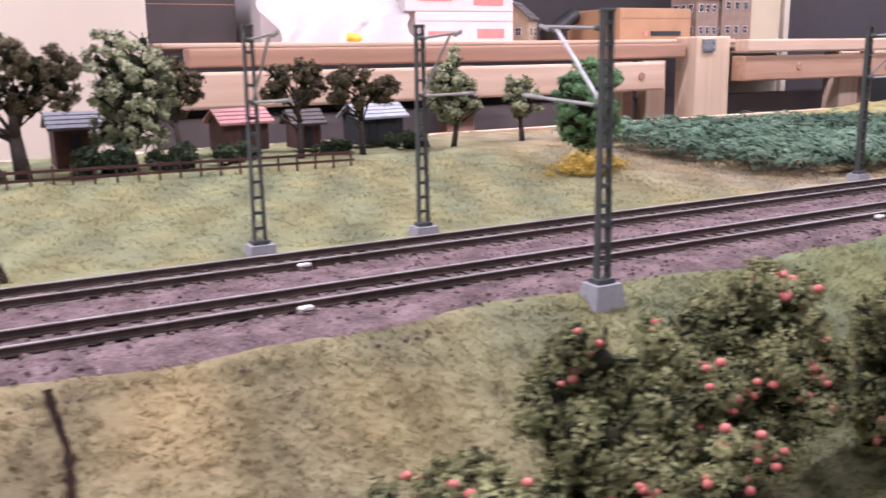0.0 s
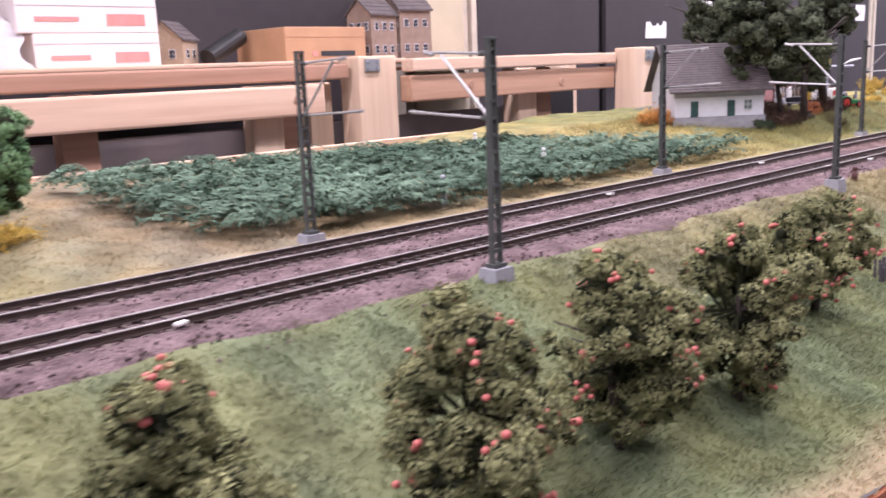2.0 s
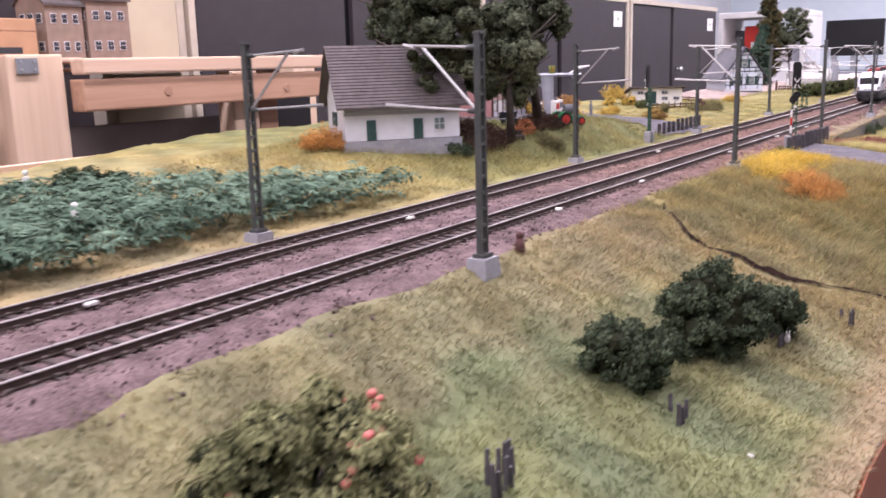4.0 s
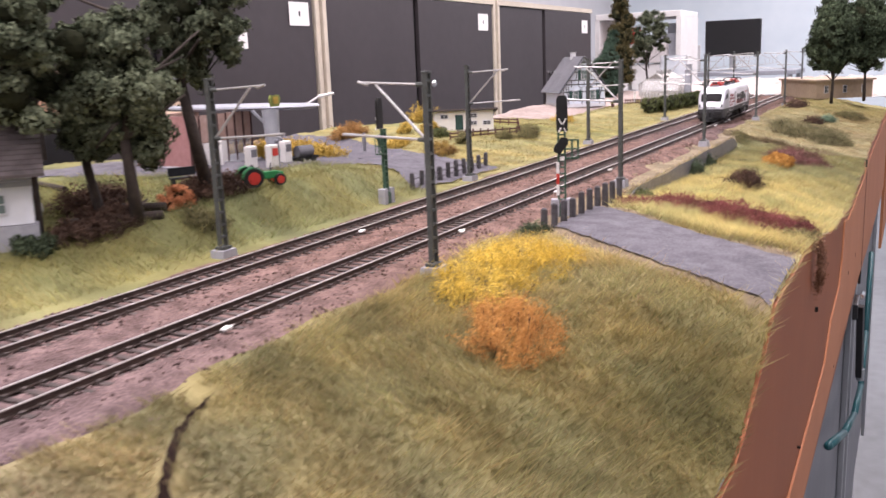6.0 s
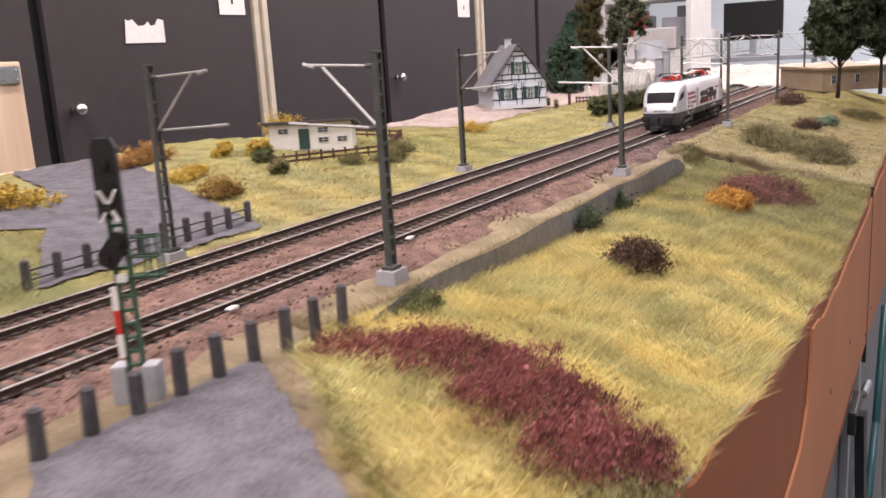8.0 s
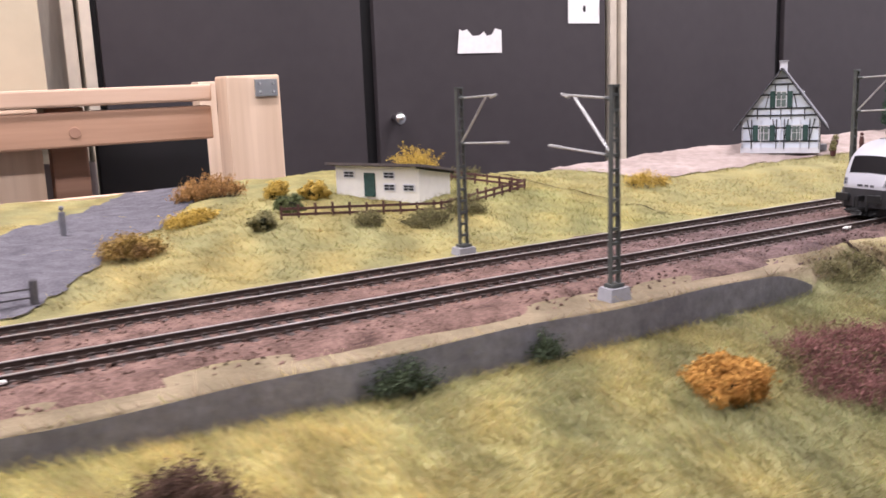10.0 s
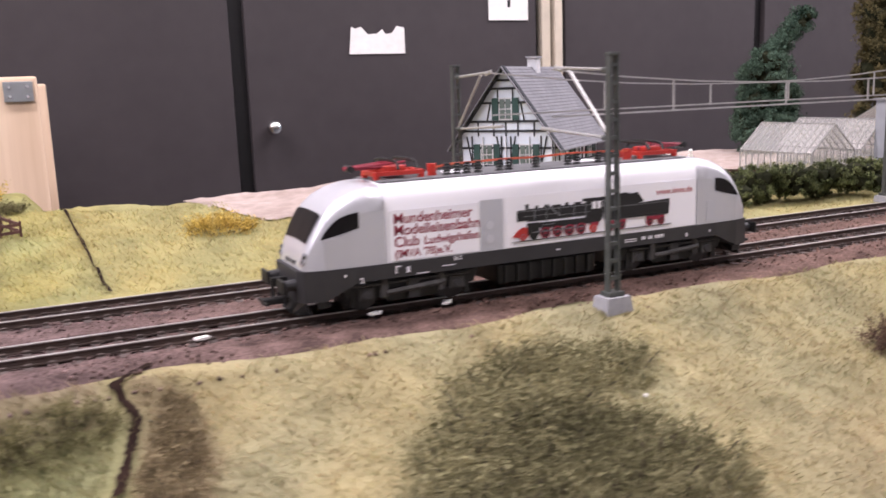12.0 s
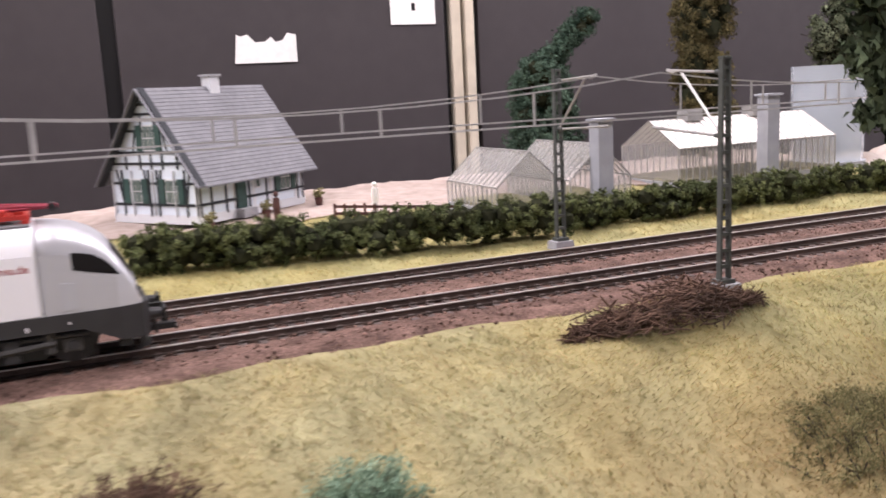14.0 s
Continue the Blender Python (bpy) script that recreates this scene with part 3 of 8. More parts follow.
def railway(y, label):
    t = thing("railway_track", 0, y, 0, label, "track", "tracks")
    for s in (-1, 1):
        bm = bmesh.new()
        c = s * 0.0082
        prof = [(-.0011, -.0026), (.0011, -.0026), (.0011, -.0023), (.0003, -.0020), (.0003, -.0009), (.00055, -.0006), (.00055, -.0002), (-.00055, -.0002), (-.00055, -.0006), (-.0003, -.0009), (-.0003, -.0020), (-.0011, -.0023)]
        a = [bm.verts.new((-1.2, c + p, z)) for p, z in prof]
        b = [bm.verts.new((2.62, c + p, z)) for p, z in prof]
        for i in range(len(prof)):
            j = (i + 1) % len(prof)
            bm.faces.new((a[i], b[i], b[j], a[j]))
        rail = part("rail", bm, M_RAIL, t, "rust-brown rail")
        part("rail_head", box(bmesh.new(), -1.2, c - .0005, -.0002, 2.62, c + .0005, .0001), M_RAILTOP, rail, "polished rail head")
    return t


TRACK_THINGS = [railway(TRACKS[0], "front model railway track with brown rails"), railway(TRACKS[1], "rear model railway track with brown rails")]


def rail_clip(x, y, rz):
    bm = bmesh.new()
    box(bm, -.0024, -.0013, 0, .0022, .0013, .0010, .0004)
    box(bm, -.0010, -.0021, .0002, .0012, -.0012, .0014, .0003)
    ob = part("cable_clip", bm, M_WHITE)
    ob.matrix_world = pose(x, y, -0.0012, 0, 0, rz)
    return tagged(ob, "small white crumpled clip stuck beside the rail", "clip", "clips beside the rails")


for x, y, rz in ((0.055, -0.0135, 10), (0.3225, -0.0125, 20), (0.075, .0405, 5), (0.853, -.0135, 30), (0.80, .041, 12), (0.968, -0.013, 15), (1.14, .0405, 24), (1.155, -.0132, 40), (1.849, -.0128, 12), (1.9075, -.0138, 25), (1.935, -.013, 60), (0.62, .041, 5), (1.30, -.013, 8), (1.42, -.0132, 8)):
    rail_clip(x, y, rz)


# ---- overhead line masts ----
def mast(side, arm=True):
    """A lattice mast on a concrete foot; side 1: its arm points to +y."""
    t = thing("catenary_mast", 0, 0, 0, "grey-green lattice catenary mast on a concrete foot", "mast", "catenary masts")
    bm = bmesh.new()
    w0, w1 = 0.0061, 0.0043
    lo = [bm.verts.new((sx * w0, sy * w0 * .8, -0.009)) for sx, sy in ((-1, -1), (1, -1), (1, 1), (-1, 1))]
    hi = [bm.verts.new((sx * w1 * 1.15, sy * w1 * .95, -0.0005)) for sx, sy in ((-1, -1), (1, -1), (1, 1), (-1, 1))]
    bm.faces.new(hi)
    for i in range(4):
        bm.faces.new((lo[i], lo[(i + 1) % 4], hi[(i + 1) % 4], hi[i]))
    part("foot", bm, M_CONCRETE, t, "pale grey concrete foot")
    part("base_plate", box(bmesh.new(), -.0034, -.0027, -.0005, .0034, .0027, .0012, .0003), M_MAST, t)
    top = 0.0835
    for sx in (-1, 1):
        bm = bmesh.new()
        vs = []
        for z, hw in ((0.0012, 0.0022), (top, 0.0015)):
            vs.append([bm.verts.new((sx * hw + a, b, z)) for a, b in ((-.00045, -.0012), (.00045, -.0012), (.00045, .0012), (-.00045, .0012))])
        bm.faces.new(vs[1])
        for i in range(4):
            bm.faces.new((vs[0][i], vs[0][(i + 1) % 4], vs[1][(i + 1) % 4], vs[1][i]))
        part("channel", bm, M_MAST, t)
    n = 13
    for k in range(n):
        z = 0.006 + (top - 0.009) * k / (n - 1)
        hw = 0.0022 + (0.0015 - 0.0022) * z / top
        part("rung", box(bmesh.new(), -hw + .0003, -.0010, z - .0006, hw - .0003, .0010, z + .0006), M_MAST, t)
    part("cap", box(bmesh.new(), -.0021, -.0016, top, .0021, .0016, top + .0012, .0003), M_MAST, t)
    if arm:
        s = side
        a = new("cantilever")
        a.parent = t
        bm = bmesh.new()
        tube(bm, (0, s * .002, .0790), (0, s * .0325, .0805), .00062, seg=6)
        tube(bm, (0, s * .0295, .0795), (0, s * .0345, .0808), .0008, seg=6)
        part("top_tube", bm, M_WIRE, a, "silver tube")
        bm = bmesh.new()
        tube(bm, (0, s * .002, .0555), (0, s * .041, .0575), .00062, seg=6)
        tube(bm, (0, s * .035, .0572), (0, s * .044, .0577), .0008, seg=6)
        part("steady_tube", bm, M_WIRE, a, "silver tube")
        part("strut", tube(bmesh.new(), (0, s * .002, .0562), (0, s * .0255, .0795), .00062, seg=6), M_WIRE, a, "silver strut")
        for z in (.0555, .0790):
            bm = bmesh.new()
            tube(bm, (0, s * .0015, z), (0, s * .0052, z), .0012, .0009, seg=8)
            part("insulator", bm, M_MAST, a)
    return t


MAST_X = [0.146, 0.439, 0.7377, 1.0764, 1.3645, 1.656, 1.989, 2.283, 2.52]
near, far = mast(1), mast(-1)
near.matrix_world, far.matrix_world = pose(MAST_X[0], -0.0385, 0, 0, 0, 0), pose(MAST_X[0], 0.0825, 0, 0, 0, 0)
for x in MAST_X[1:]:
    copy_thing(near, pose(x, -0.0385, 0, 0, 0, random.uniform(-2, 2)))
    copy_thing(far, pose(x, 0.0825, 0, 0, 0, random.uniform(-2, 2)))
copy_thing(far, pose(0.073, 0.0845, 0))


def overhead_line(y, label):
    t = thing("overhead_line", 0, y, 0, label, "wire", "overhead lines")
    for a, b in zip(MAST_X[6:-1], MAST_X[7:]):
        bm = bmesh.new()
        pts = [(a + (b - a) * k / 8, 0, .0800 - .0085 * (1 - (k / 4 - 1) ** 2)) for k in range(9)]
        rows = [[bm.verts.new((p[0], dy, p[2] + dz)) for dy, dz in ((-.0003, -.0003), (.0003, -.0003), (.0003, .0003), (-.0003, .0003))] for p in pts]
        for p, q in zip(rows, rows[1:]):
            for i in range(4):
                bm.faces.new((p[i], p[(i + 1) % 4], q[(i + 1) % 4], q[i]))
        part("carrying_wire", bm, M_WIRE, t)
        part("contact_wire", bar(bmesh.new(), (a, 0, .0622), (b, 0, .0622), .0006, .0007), M_WIRE, t)
        for k in (1.6, 3.3, 4.7, 6.4):
            z = .0800 - .0085 * (1 - (k / 4 - 1) ** 2)
            x = a + (b - a) * k / 8
            part("dropper", box(bmesh.new(), x - .0005, -.0002, .0624, x + .0005, .0002, z), M_WIRE, t, "thin flat dropper")
    return t


overhead_line(0.0, "thin silver overhead wires over the front track")
overhead_line(0.0475, "thin silver overhead wires over the rear track")

# ---- the electric locomotive ----
M_SILVER = mat("silver_paint", (0.60, 0.60, 0.635), (0.55, 0.55, 0.585), 60, 0.32, 0.35, coat=0.25)
M_BODY = mat("white_body_paint", (0.86, 0.85, 0.885), (0.82, 0.81, 0.845), 60, 0.38, coat=0.2)
M_CABSIDE = mat("grey_cab_paint", (0.51, 0.51, 0.535), (0.47, 0.47, 0.495), 60, 0.4, 0.1)
M_PANELGREY = mat("light_grey_panel", (0.50, 0.505, 0.54), (0.46, 0.465, 0.50), 60, 0.4)
M_SIGN = mat("white_sign", (0.90, 0.885, 0.93), (0.87, 0.855, 0.90), 60, 0.45)
M_SKIRT = mat("dark_grey_frame", (0.040, 0.039, 0.041), (0.028, 0.027, 0.029), 120, 0.5)
M_BLACK = mat("black_plastic", (0.013, 0.013, 0.013), (0.008, 0.008, 0.008), 150, 0.5)
M_BOGIE = mat("dusty_bogie_grey", (0.070, 0.066, 0.064), (0.040, 0.038, 0.037), 300, 0.6)
M_PANE = mat("dark_window", (0.012, 0.011, 0.012), (0.02, 0.018, 0.018), 40, 0.35, spec=0.04)
M_REDPAINT = mat("red_plastic", (0.55, 0.045, 0.03), (0.42, 0.03, 0.022), 120, 0.4)
M_ORANGE = mat("red_orange_wire", (0.62, 0.12, 0.06), (0.5, 0.09, 0.045), 120, 0.4)
M_DARKRED = mat("dark_red_print", (0.27, 0.022, 0.045), (0.23, 0.02, 0.04), 120, 0.5)
M_PICGREY = mat("grey_print", (0.20, 0.20, 0.21), (0.15, 0.15, 0.16), 200, 0.5)
M_PINKISH = mat("faded_red_print", (0.42, 0.13, 0.14), (0.34, 0.09, 0.10), 200, 0.5)
M_INK = mat("black_print", (0.014, 0.013, 0.014), (0.01, 0.01, 0.01), 120, 0.5)
M_ROOF = mat("grey_roof", (0.115, 0.115, 0.12), (0.09, 0.09, 0.095), 120, 0.55)
M_LAMP = mat("lamp_glass", (0.5, 0.5, 0.52), (0.35, 0.35, 0.37), 300, 0.15, 0.5)

# half the body, from the nose to the middle: x, half width, side top, roof top
BODY = [(0.0168, .0128, .0176, .0180), (0.0173, .0140, .0190, .0205), (0.0185, .0149, .0212, .0240), (0.0204, .0156, .0240, .0282), (0.0228, .0162, .0268, .0326),
        (0.0256, .0166, .0294, .0366), (0.0293, .0169, .0318, .0396), (0.0340, .0172, .0338, .0418), (0.0395, .0173, .0351, .0431), (0.0452, .0173, .0358, .0436)]
MID = 0.1124


def body_at(x):
    """Half width, side top and roof top of the body at x."""
    x = min(x, 2 * MID - x)
    xs = [b[0] for b in BODY]
    return [float(np.interp(x, xs, [b[k] for b in BODY])) for k in (1, 2, 3)]


def body_ring(x, w, zs, zr, n=7):
    pts = [(x, -w, .0166)]
    for k in range(n):
        a = math.pi / 2 * k / (n - 1)
        e = 0.75
        pts.append((x, -w + (w - w * 0.50) * (1 - math.cos(a) ** e), zs + (zr - zs) * math.sin(a) ** e))
    pts.append((x, 0, zr + .0003))
    return pts + [(p[0], -p[1], p[2]) for p in pts[-2::-1]]


def locomotive(x, y):
    t = thing("electric_locomotive", x, y, 0, "silver-white model electric locomotive with advertising signs", "locomotive")
    front = [body_ring(*b) for b in BODY]
    back = [body_ring(2 * MID - b[0], *b[1:]) for b in BODY[::-1]]

    def hull(name, rings, material, label):
        bm = bmesh.new()
        vs = [[bm.verts.new(p) for p in r] for r in rings]
        for a, b in zip(vs, vs[1:]):
            for i in range(len(a) - 1):
                bm.faces.new((a[i], b[i], b[i + 1], a[i + 1]))
        bm.faces.new(vs[0][::-1]), bm.faces.new(vs[-1])
        bmesh.ops.recalc_face_normals(bm, faces=bm.faces[:])
        return part(name, bm, material, t, label, True)

    hull("cab", front, M_SILVER, "silver rounded cab")
    body = hull("body", [body_ring(.0456, *BODY[-1][1:]), body_ring(2 * MID - .0456, *BODY[-1][1:])], M_BODY, "white body shell between the cabs")
    hull("cab", back, M_SILVER, "silver rounded cab")
    # grey sides of the cabs, below and behind the windows
    for flip in (False, True):
        for s in (-1, 1):
            bm = bmesh.new()
            rows = []
            for k in range(13):
                px = .0238 + (.0452 - .0238) * k / 12
                top = float(np.interp(px, [.0238, .0300, .0361, .0363, .0452], [.0262, .0280, .0296, .0350, .0354]))
                w = body_at(px)[0] + .00010
                qx = 2 * MID - px if flip else px
                rows.append([bm.verts.new((qx, s * w, .0169)), bm.verts.new((qx, s * w, min(top, body_at(px)[1]) if px < .036 else min(top, body_at(px)[1] + .0001)))])
            for a, b in zip(rows, rows[1:]):
                bm.faces.new((a[0], b[0], b[1], a[1]))
            bmesh.ops.recalc_face_normals(bm, faces=bm.faces[:])
            part("cab_side", bm, M_CABSIDE, t, "grey cab side")
    # dark frame band
    bm = bmesh.new()
    rows = []
    for px, w in ((.0150, .0120), (.0168, .0148), (.0235, .0166), (.035, .0176), (2 * MID - .035, .0176), (2 * MID - .0235, .0166), (2 * MID - .0168, .0148), (2 * MID - .0150, .0120)):
        low = .0116 if .03 < px < 2 * MID - .03 else .0062
        rows.append([bm.verts.new(p) for p in ((px, -w, low), (px, -w, .0168), (px, w, .0168), (px, w, low))])
    for a, b in zip(rows, rows[1:]):
        for i in range(4):
            j = (i + 1) % 4
            bm.faces.new((a[i], a[j], b[j], b[i]))
    bm.faces.new(rows[0]), bm.faces.new(rows[-1][::-1])
    bmesh.ops.recalc_face_normals(bm, faces=bm.faces[:])
    frame_band = part("frame_band", bm, M_SKIRT, t, "dark grey lower frame")
    # panes: windscreens and side windows, 0.15 mm proud
    for flip in (False, True):
        bm = bmesh.new()
        rows = []
        for k in range(6):
            px = .0193 + (.0246 - .0193) * k / 5
            w, zs, zr = body_at(px)
            full = body_ring(px, w, zs, zr, 9)
            row = [(px - .0004, w * (-.78 + 1.56 * i / 10), 0) for i in range(11)]
            out = []
            for q in row:
                fy = [f[1] for f in full]
                out.append((q[0], q[1], float(np.interp(q[1], fy, [f[2] for f in full])) + .00015))
            if flip:
                out = [(2 * MID - q[0], -q[1], q[2]) for q in out]
            rows.append([bm.verts.new(q) for q in out])
        for a, b in zip(rows, rows[1:]):
            for i in range(10):
                bm.faces.new((a[i], a[i + 1], b[i + 1], b[i]))
        bmesh.ops.recalc_face_normals(bm, faces=bm.faces[:])
        part("windscreen", bm, M_PANE, t, "black tinted windscreen", True)
        for s in (-1, 1):
            bm = bmesh.new()
            outline = [(.0228, .0270), (.0236, .0284), (.0252, .0305), (.0272, .0324), (.0298, .0340), (.0326, .0348), (.0360, .0353), (.0360, .0300), (.0300, .0285)]
            pts = []
            for px, pz in outline:
                w, zs, zr = body_at(px)
                full = body_ring(px, w, zs, zr, 9)[:10]
                py = float(np.interp(pz, [f[2] for f in full], [f[1] for f in full]))
                pts.append(((2 * MID - px) if flip else px, -s * (py - .00025), pz))
            vv = [bm.verts.new(q) for q in pts]
            bm.faces.new(vv)
            bmesh.ops.solidify(bm, geom=bm.faces[:], thickness=.0003)
            part("side_window", bm, M_PANE, t, "black curved cab side window")
            # head lamp cluster
            bm = bmesh.new()
            hx = (2 * MID - .0179) if flip else .0179
            d = 1 if flip else -1
            plate(bm, [(hx + d * .0010, s * .0112, .0186), (hx + d * .0006, s * .0142, .0186), (hx - d * .0012, s * .0148, .0226), (hx - d * .0004, s * .0122, .0228)], .0005, (d, 0, 0))
            hl = part("headlight", bm, M_LAMP, t, "clear headlight cluster")
            bm = bmesh.new()
            ball(bm, (hx + d * .0006, s * .0130, .0197), .0008, 2)
            ball(bm, (hx + d * .0001, s * .0134, .0214), .0008, 2)
            part("lamp_bulb", bm, M_BLACK, hl, "", True)
        # grey nose number as plain bars
        d = 1 if flip else -1
        nx = 2 * MID - .0168 if flip else .0168
        for k in range(9):
            if k not in (2, 5):
                part("number_bar", box(bmesh.new(), nx - .0002, -.0055 + k * .0012, .0179, nx + .0002, -.0047 + k * .0012, .0192), M_SKIRT, body)
    # roof tray
    roof = part("roof_tray", box(bmesh.new(), .0460, -.0118, .0424, 2 * MID - .0460, .0118, .0441, .0006), M_ROOF, t, "flat dark grey roof equipment tray")
    for s in (-1, 1):
        part("roof_rib", box(bmesh.new(), .0460, s * .0166 - .0004, .0357, 2 * MID - .0460, s * .0166 + .0004, .0362), M_PANELGREY, t)
    # signs, on both sides
    for s in (-1, 1):
        ysd = s * .0174

        def slab_on(name, x0, z0, x1, z1, material, parent, label="", d=.00025):
            return part(name, box(bmesh.new(), x0, min(ysd, ysd + s * d), z0, x1, max(ysd, ysd + s * d), z1), material, parent, label)

        sign = slab_on("sign", .0470, .0174, .0806, .0346, M_SIGN, t, "white advertising sign with dark red lettering")
        sign2 = slab_on("sign", .0922, .0172, .1785, .0356, M_SIGN, t, "white sign with a steam engine picture")
        door = slab_on("door", .0814, .0170, .0905, .0352, M_PANELGREY, t, "light grey equipment door")
        for z in (.0212, .0262):
            bm = bmesh.new()
            tube(bm, (.0850, ysd, z), (.0850, ysd + s * .0006, z), .0016, seg=12)
            part("handle", bm, M_SILVER, door, "half-round recessed handle")
        slab_on("hatch", .1846, .0180, .1890, .0262, M_PANELGREY, t, "", .0002)
        yl = s * .0177
        tx = .0482 if s < 0 else .0797
        rz = 0 if s < 0 else 180
        for k, (txt, size) in enumerate((("Mundenheimer", .0049), ("Modelleisenbahn", .0049), ("Club", .0049), ("(IMVA '78)e.V.", .0037))):
            lettering(txt, size, M_DARKRED, sign, tx, yl, .0301 - .0040 * k - (.0 if k < 3 else -.0003), rz=rz)
        lettering("Ludwigshafen", .0040, M_DARKRED, sign, tx + (.0112 if s < 0 else -.0112), yl, .0301 - .0080, rz=rz)
        lettering("www.imva.de", .0033, M_PINKISH, sign2, .1590 if s < 0 else .1760, yl, .0308, rz=rz)
        if s < 0:
            lettering("2", .0026, M_SIGN, frame_band, .0355, -.0177, .0112, "cab_mark")
        # the steam engine picture, flat shapes
        yp = s * .01775

        layer = [0]

        def pic(name, pts, material):
            bm = bmesh.new()
            layer[0] += 1
            return part(name, plate(bm, [(px, yp, pz) for px, pz in pts], (.00006 + .000009 * layer[0]) * s), material, sign2)

        def rect(x0, z0, x1, z1, material, name="picture_shape"):
            return pic(name, [(x0, z0), (x1, z0), (x1, z1), (x0, z1)], material)

        rect(.0962, .0262, .1010, .0302, M_INK)
        rect(.1006, .0258, .1292, .0304, M_INK)
        for x0, x1, z1 in ((.0999, .1012, .0322), (.1040, .1052, .0314), (.1078, .1100, .0313), (.1112, .1150, .0310), (.1168, .1184, .0314), (.1208, .1240, .0312)):
            rect(x0, .0303, x1, z1, M_INK)
        rect(.1246, .0312, .1348, .0322, M_INK)
        rect(.1262, .0246, .1338, .0316, M_INK)
        rect(.1288, .0280, .1306, .0308, M_SIGN)
        rect(.1312, .0280, .1328, .0308, M_SIGN)
        for x0, z0, x1, z1 in ((.0966, .0296, .1286, .0299), (.0990, .0277, .1130, .0279), (.1150, .0270, .1280, .0272), (.1034, .0262, .1038, .0303), (.1086, .0236, .1089, .0316), (.1142, .0266, .1144, .0303), (.1206, .0262, .1209, .0303), (.1258, .0250, .1261, .0310)):
            rect(x0, z0, x1, z1, M_PICGREY, "picture_line")
        pic("picture_line", [(.1088, .0312), (.1096, .0312), (.1150, .0268), (.1142, .0268)], M_PICGREY)
        pic("picture_shape", [(.1342, .0240), (.1650, .0240), (.1654, .0290), (.1500, .0284), (.1342, .0282)], M_INK)
        pic("picture_shape", [(.1342, .0282), (.1500, .0284), (.1528, .0290), (.1498, .0327), (.1470, .0323), (.1440, .0330), (.1400, .0325), (.1366, .0328), (.1342, .0318)], M_INK)
        rect(.1346, .0278, .1650, .0280, M_PICGREY, "picture_line")
        pic("picture_shape", [(.0942, .0206), (.1004, .0200), (.1022, .0232), (.0986, .0240), (.0960, .0226)], M_REDPAINT)
        rect(.1004, .0208, .1056, .0252, M_INK)
        rect(.1050, .0234, .1330, .0250, M_INK)
        rect(.1064, .0228, .1322, .0236, M_INK)
        for x0 in (.1066, .1120, .1172, .1224, .1282):
            rect(x0, .0216, x0 + .0034, .0230, M_DARKRED)
        rect(.1345, .0230, .1648, .0240, M_INK)
        for x0 in (.1356, .1540):
            rect(x0, .0212, x0 + .0086, .0228, M_DARKRED)
        rect(.0945, .0188, .1662, .0190, M_INK)
        for cx, r, ma in ((.0985, .0016, M_REDPAINT), (.1030, .0015, M_INK), (.1080, .0021, M_DARKRED), (.1132, .0021, M_DARKRED), (.1184, .0021, M_DARKRED), (.1236, .0021, M_DARKRED), (.1292, .0016, M_REDPAINT), (.1372, .0016, M_DARKRED), (.1424, .0016, M_DARKRED), (.1556, .0016, M_DARKRED), (.1612, .0016, M_DARKRED)):
            for rr, mm, dd in ((r, ma, .00046), (r * .72, M_INK if ma != M_REDPAINT else M_PINKISH, .00049), (r * .34, ma, .00052)):
                bm = bmesh.new()
                tube(bm, (cx, yp, .0191 + r), (cx, yp + s * dd, .0191 + r), rr, seg=14)
                part("picture_wheel", bm, mm, sign2)
        layer[0] += 14
        rect(.1024, .0216, .1250, .0220, M_PICGREY, "picture_line")
        rect(.1070, .0240, .1120, .0243, M_PICGREY, "picture_line")
        # small white data marks
        for x0, z0, w, h in ((.0484, .0130, .0004, .0026), (.0484, .0152, .0018, .0004), (.0524, .0130, .0012, .0020), (.0560, .0120, .0050, .0003), (.0660, .0135, .0050, .0003), (.0706, .0152, .0004, .0012), (.0716, .0152, .0004, .0012), (.0726, .0152, .0010, .0003), (.0726, .0161, .0010, .0003), (.1130, .0140, .0016, .0005), (.1440, .0135, .0056, .0003), (.1440, .0143, .0056, .0003)) + tuple((.1520 + .0011 * k, .0137, .0007, .0013) for k in range(10) if k not in (2, 5)) + ((.1860, .0136, .0006, .0008), (.0300, .0140, .0006, .0008), (.1740, .0128, .0008, .0014)):
            part("data_mark", box(bmesh.new(), x0, min(s * .01765, s * .0178), z0, x0 + w, max(s * .01765, s * .0178), z0 + h), M_SIGN, frame_band)
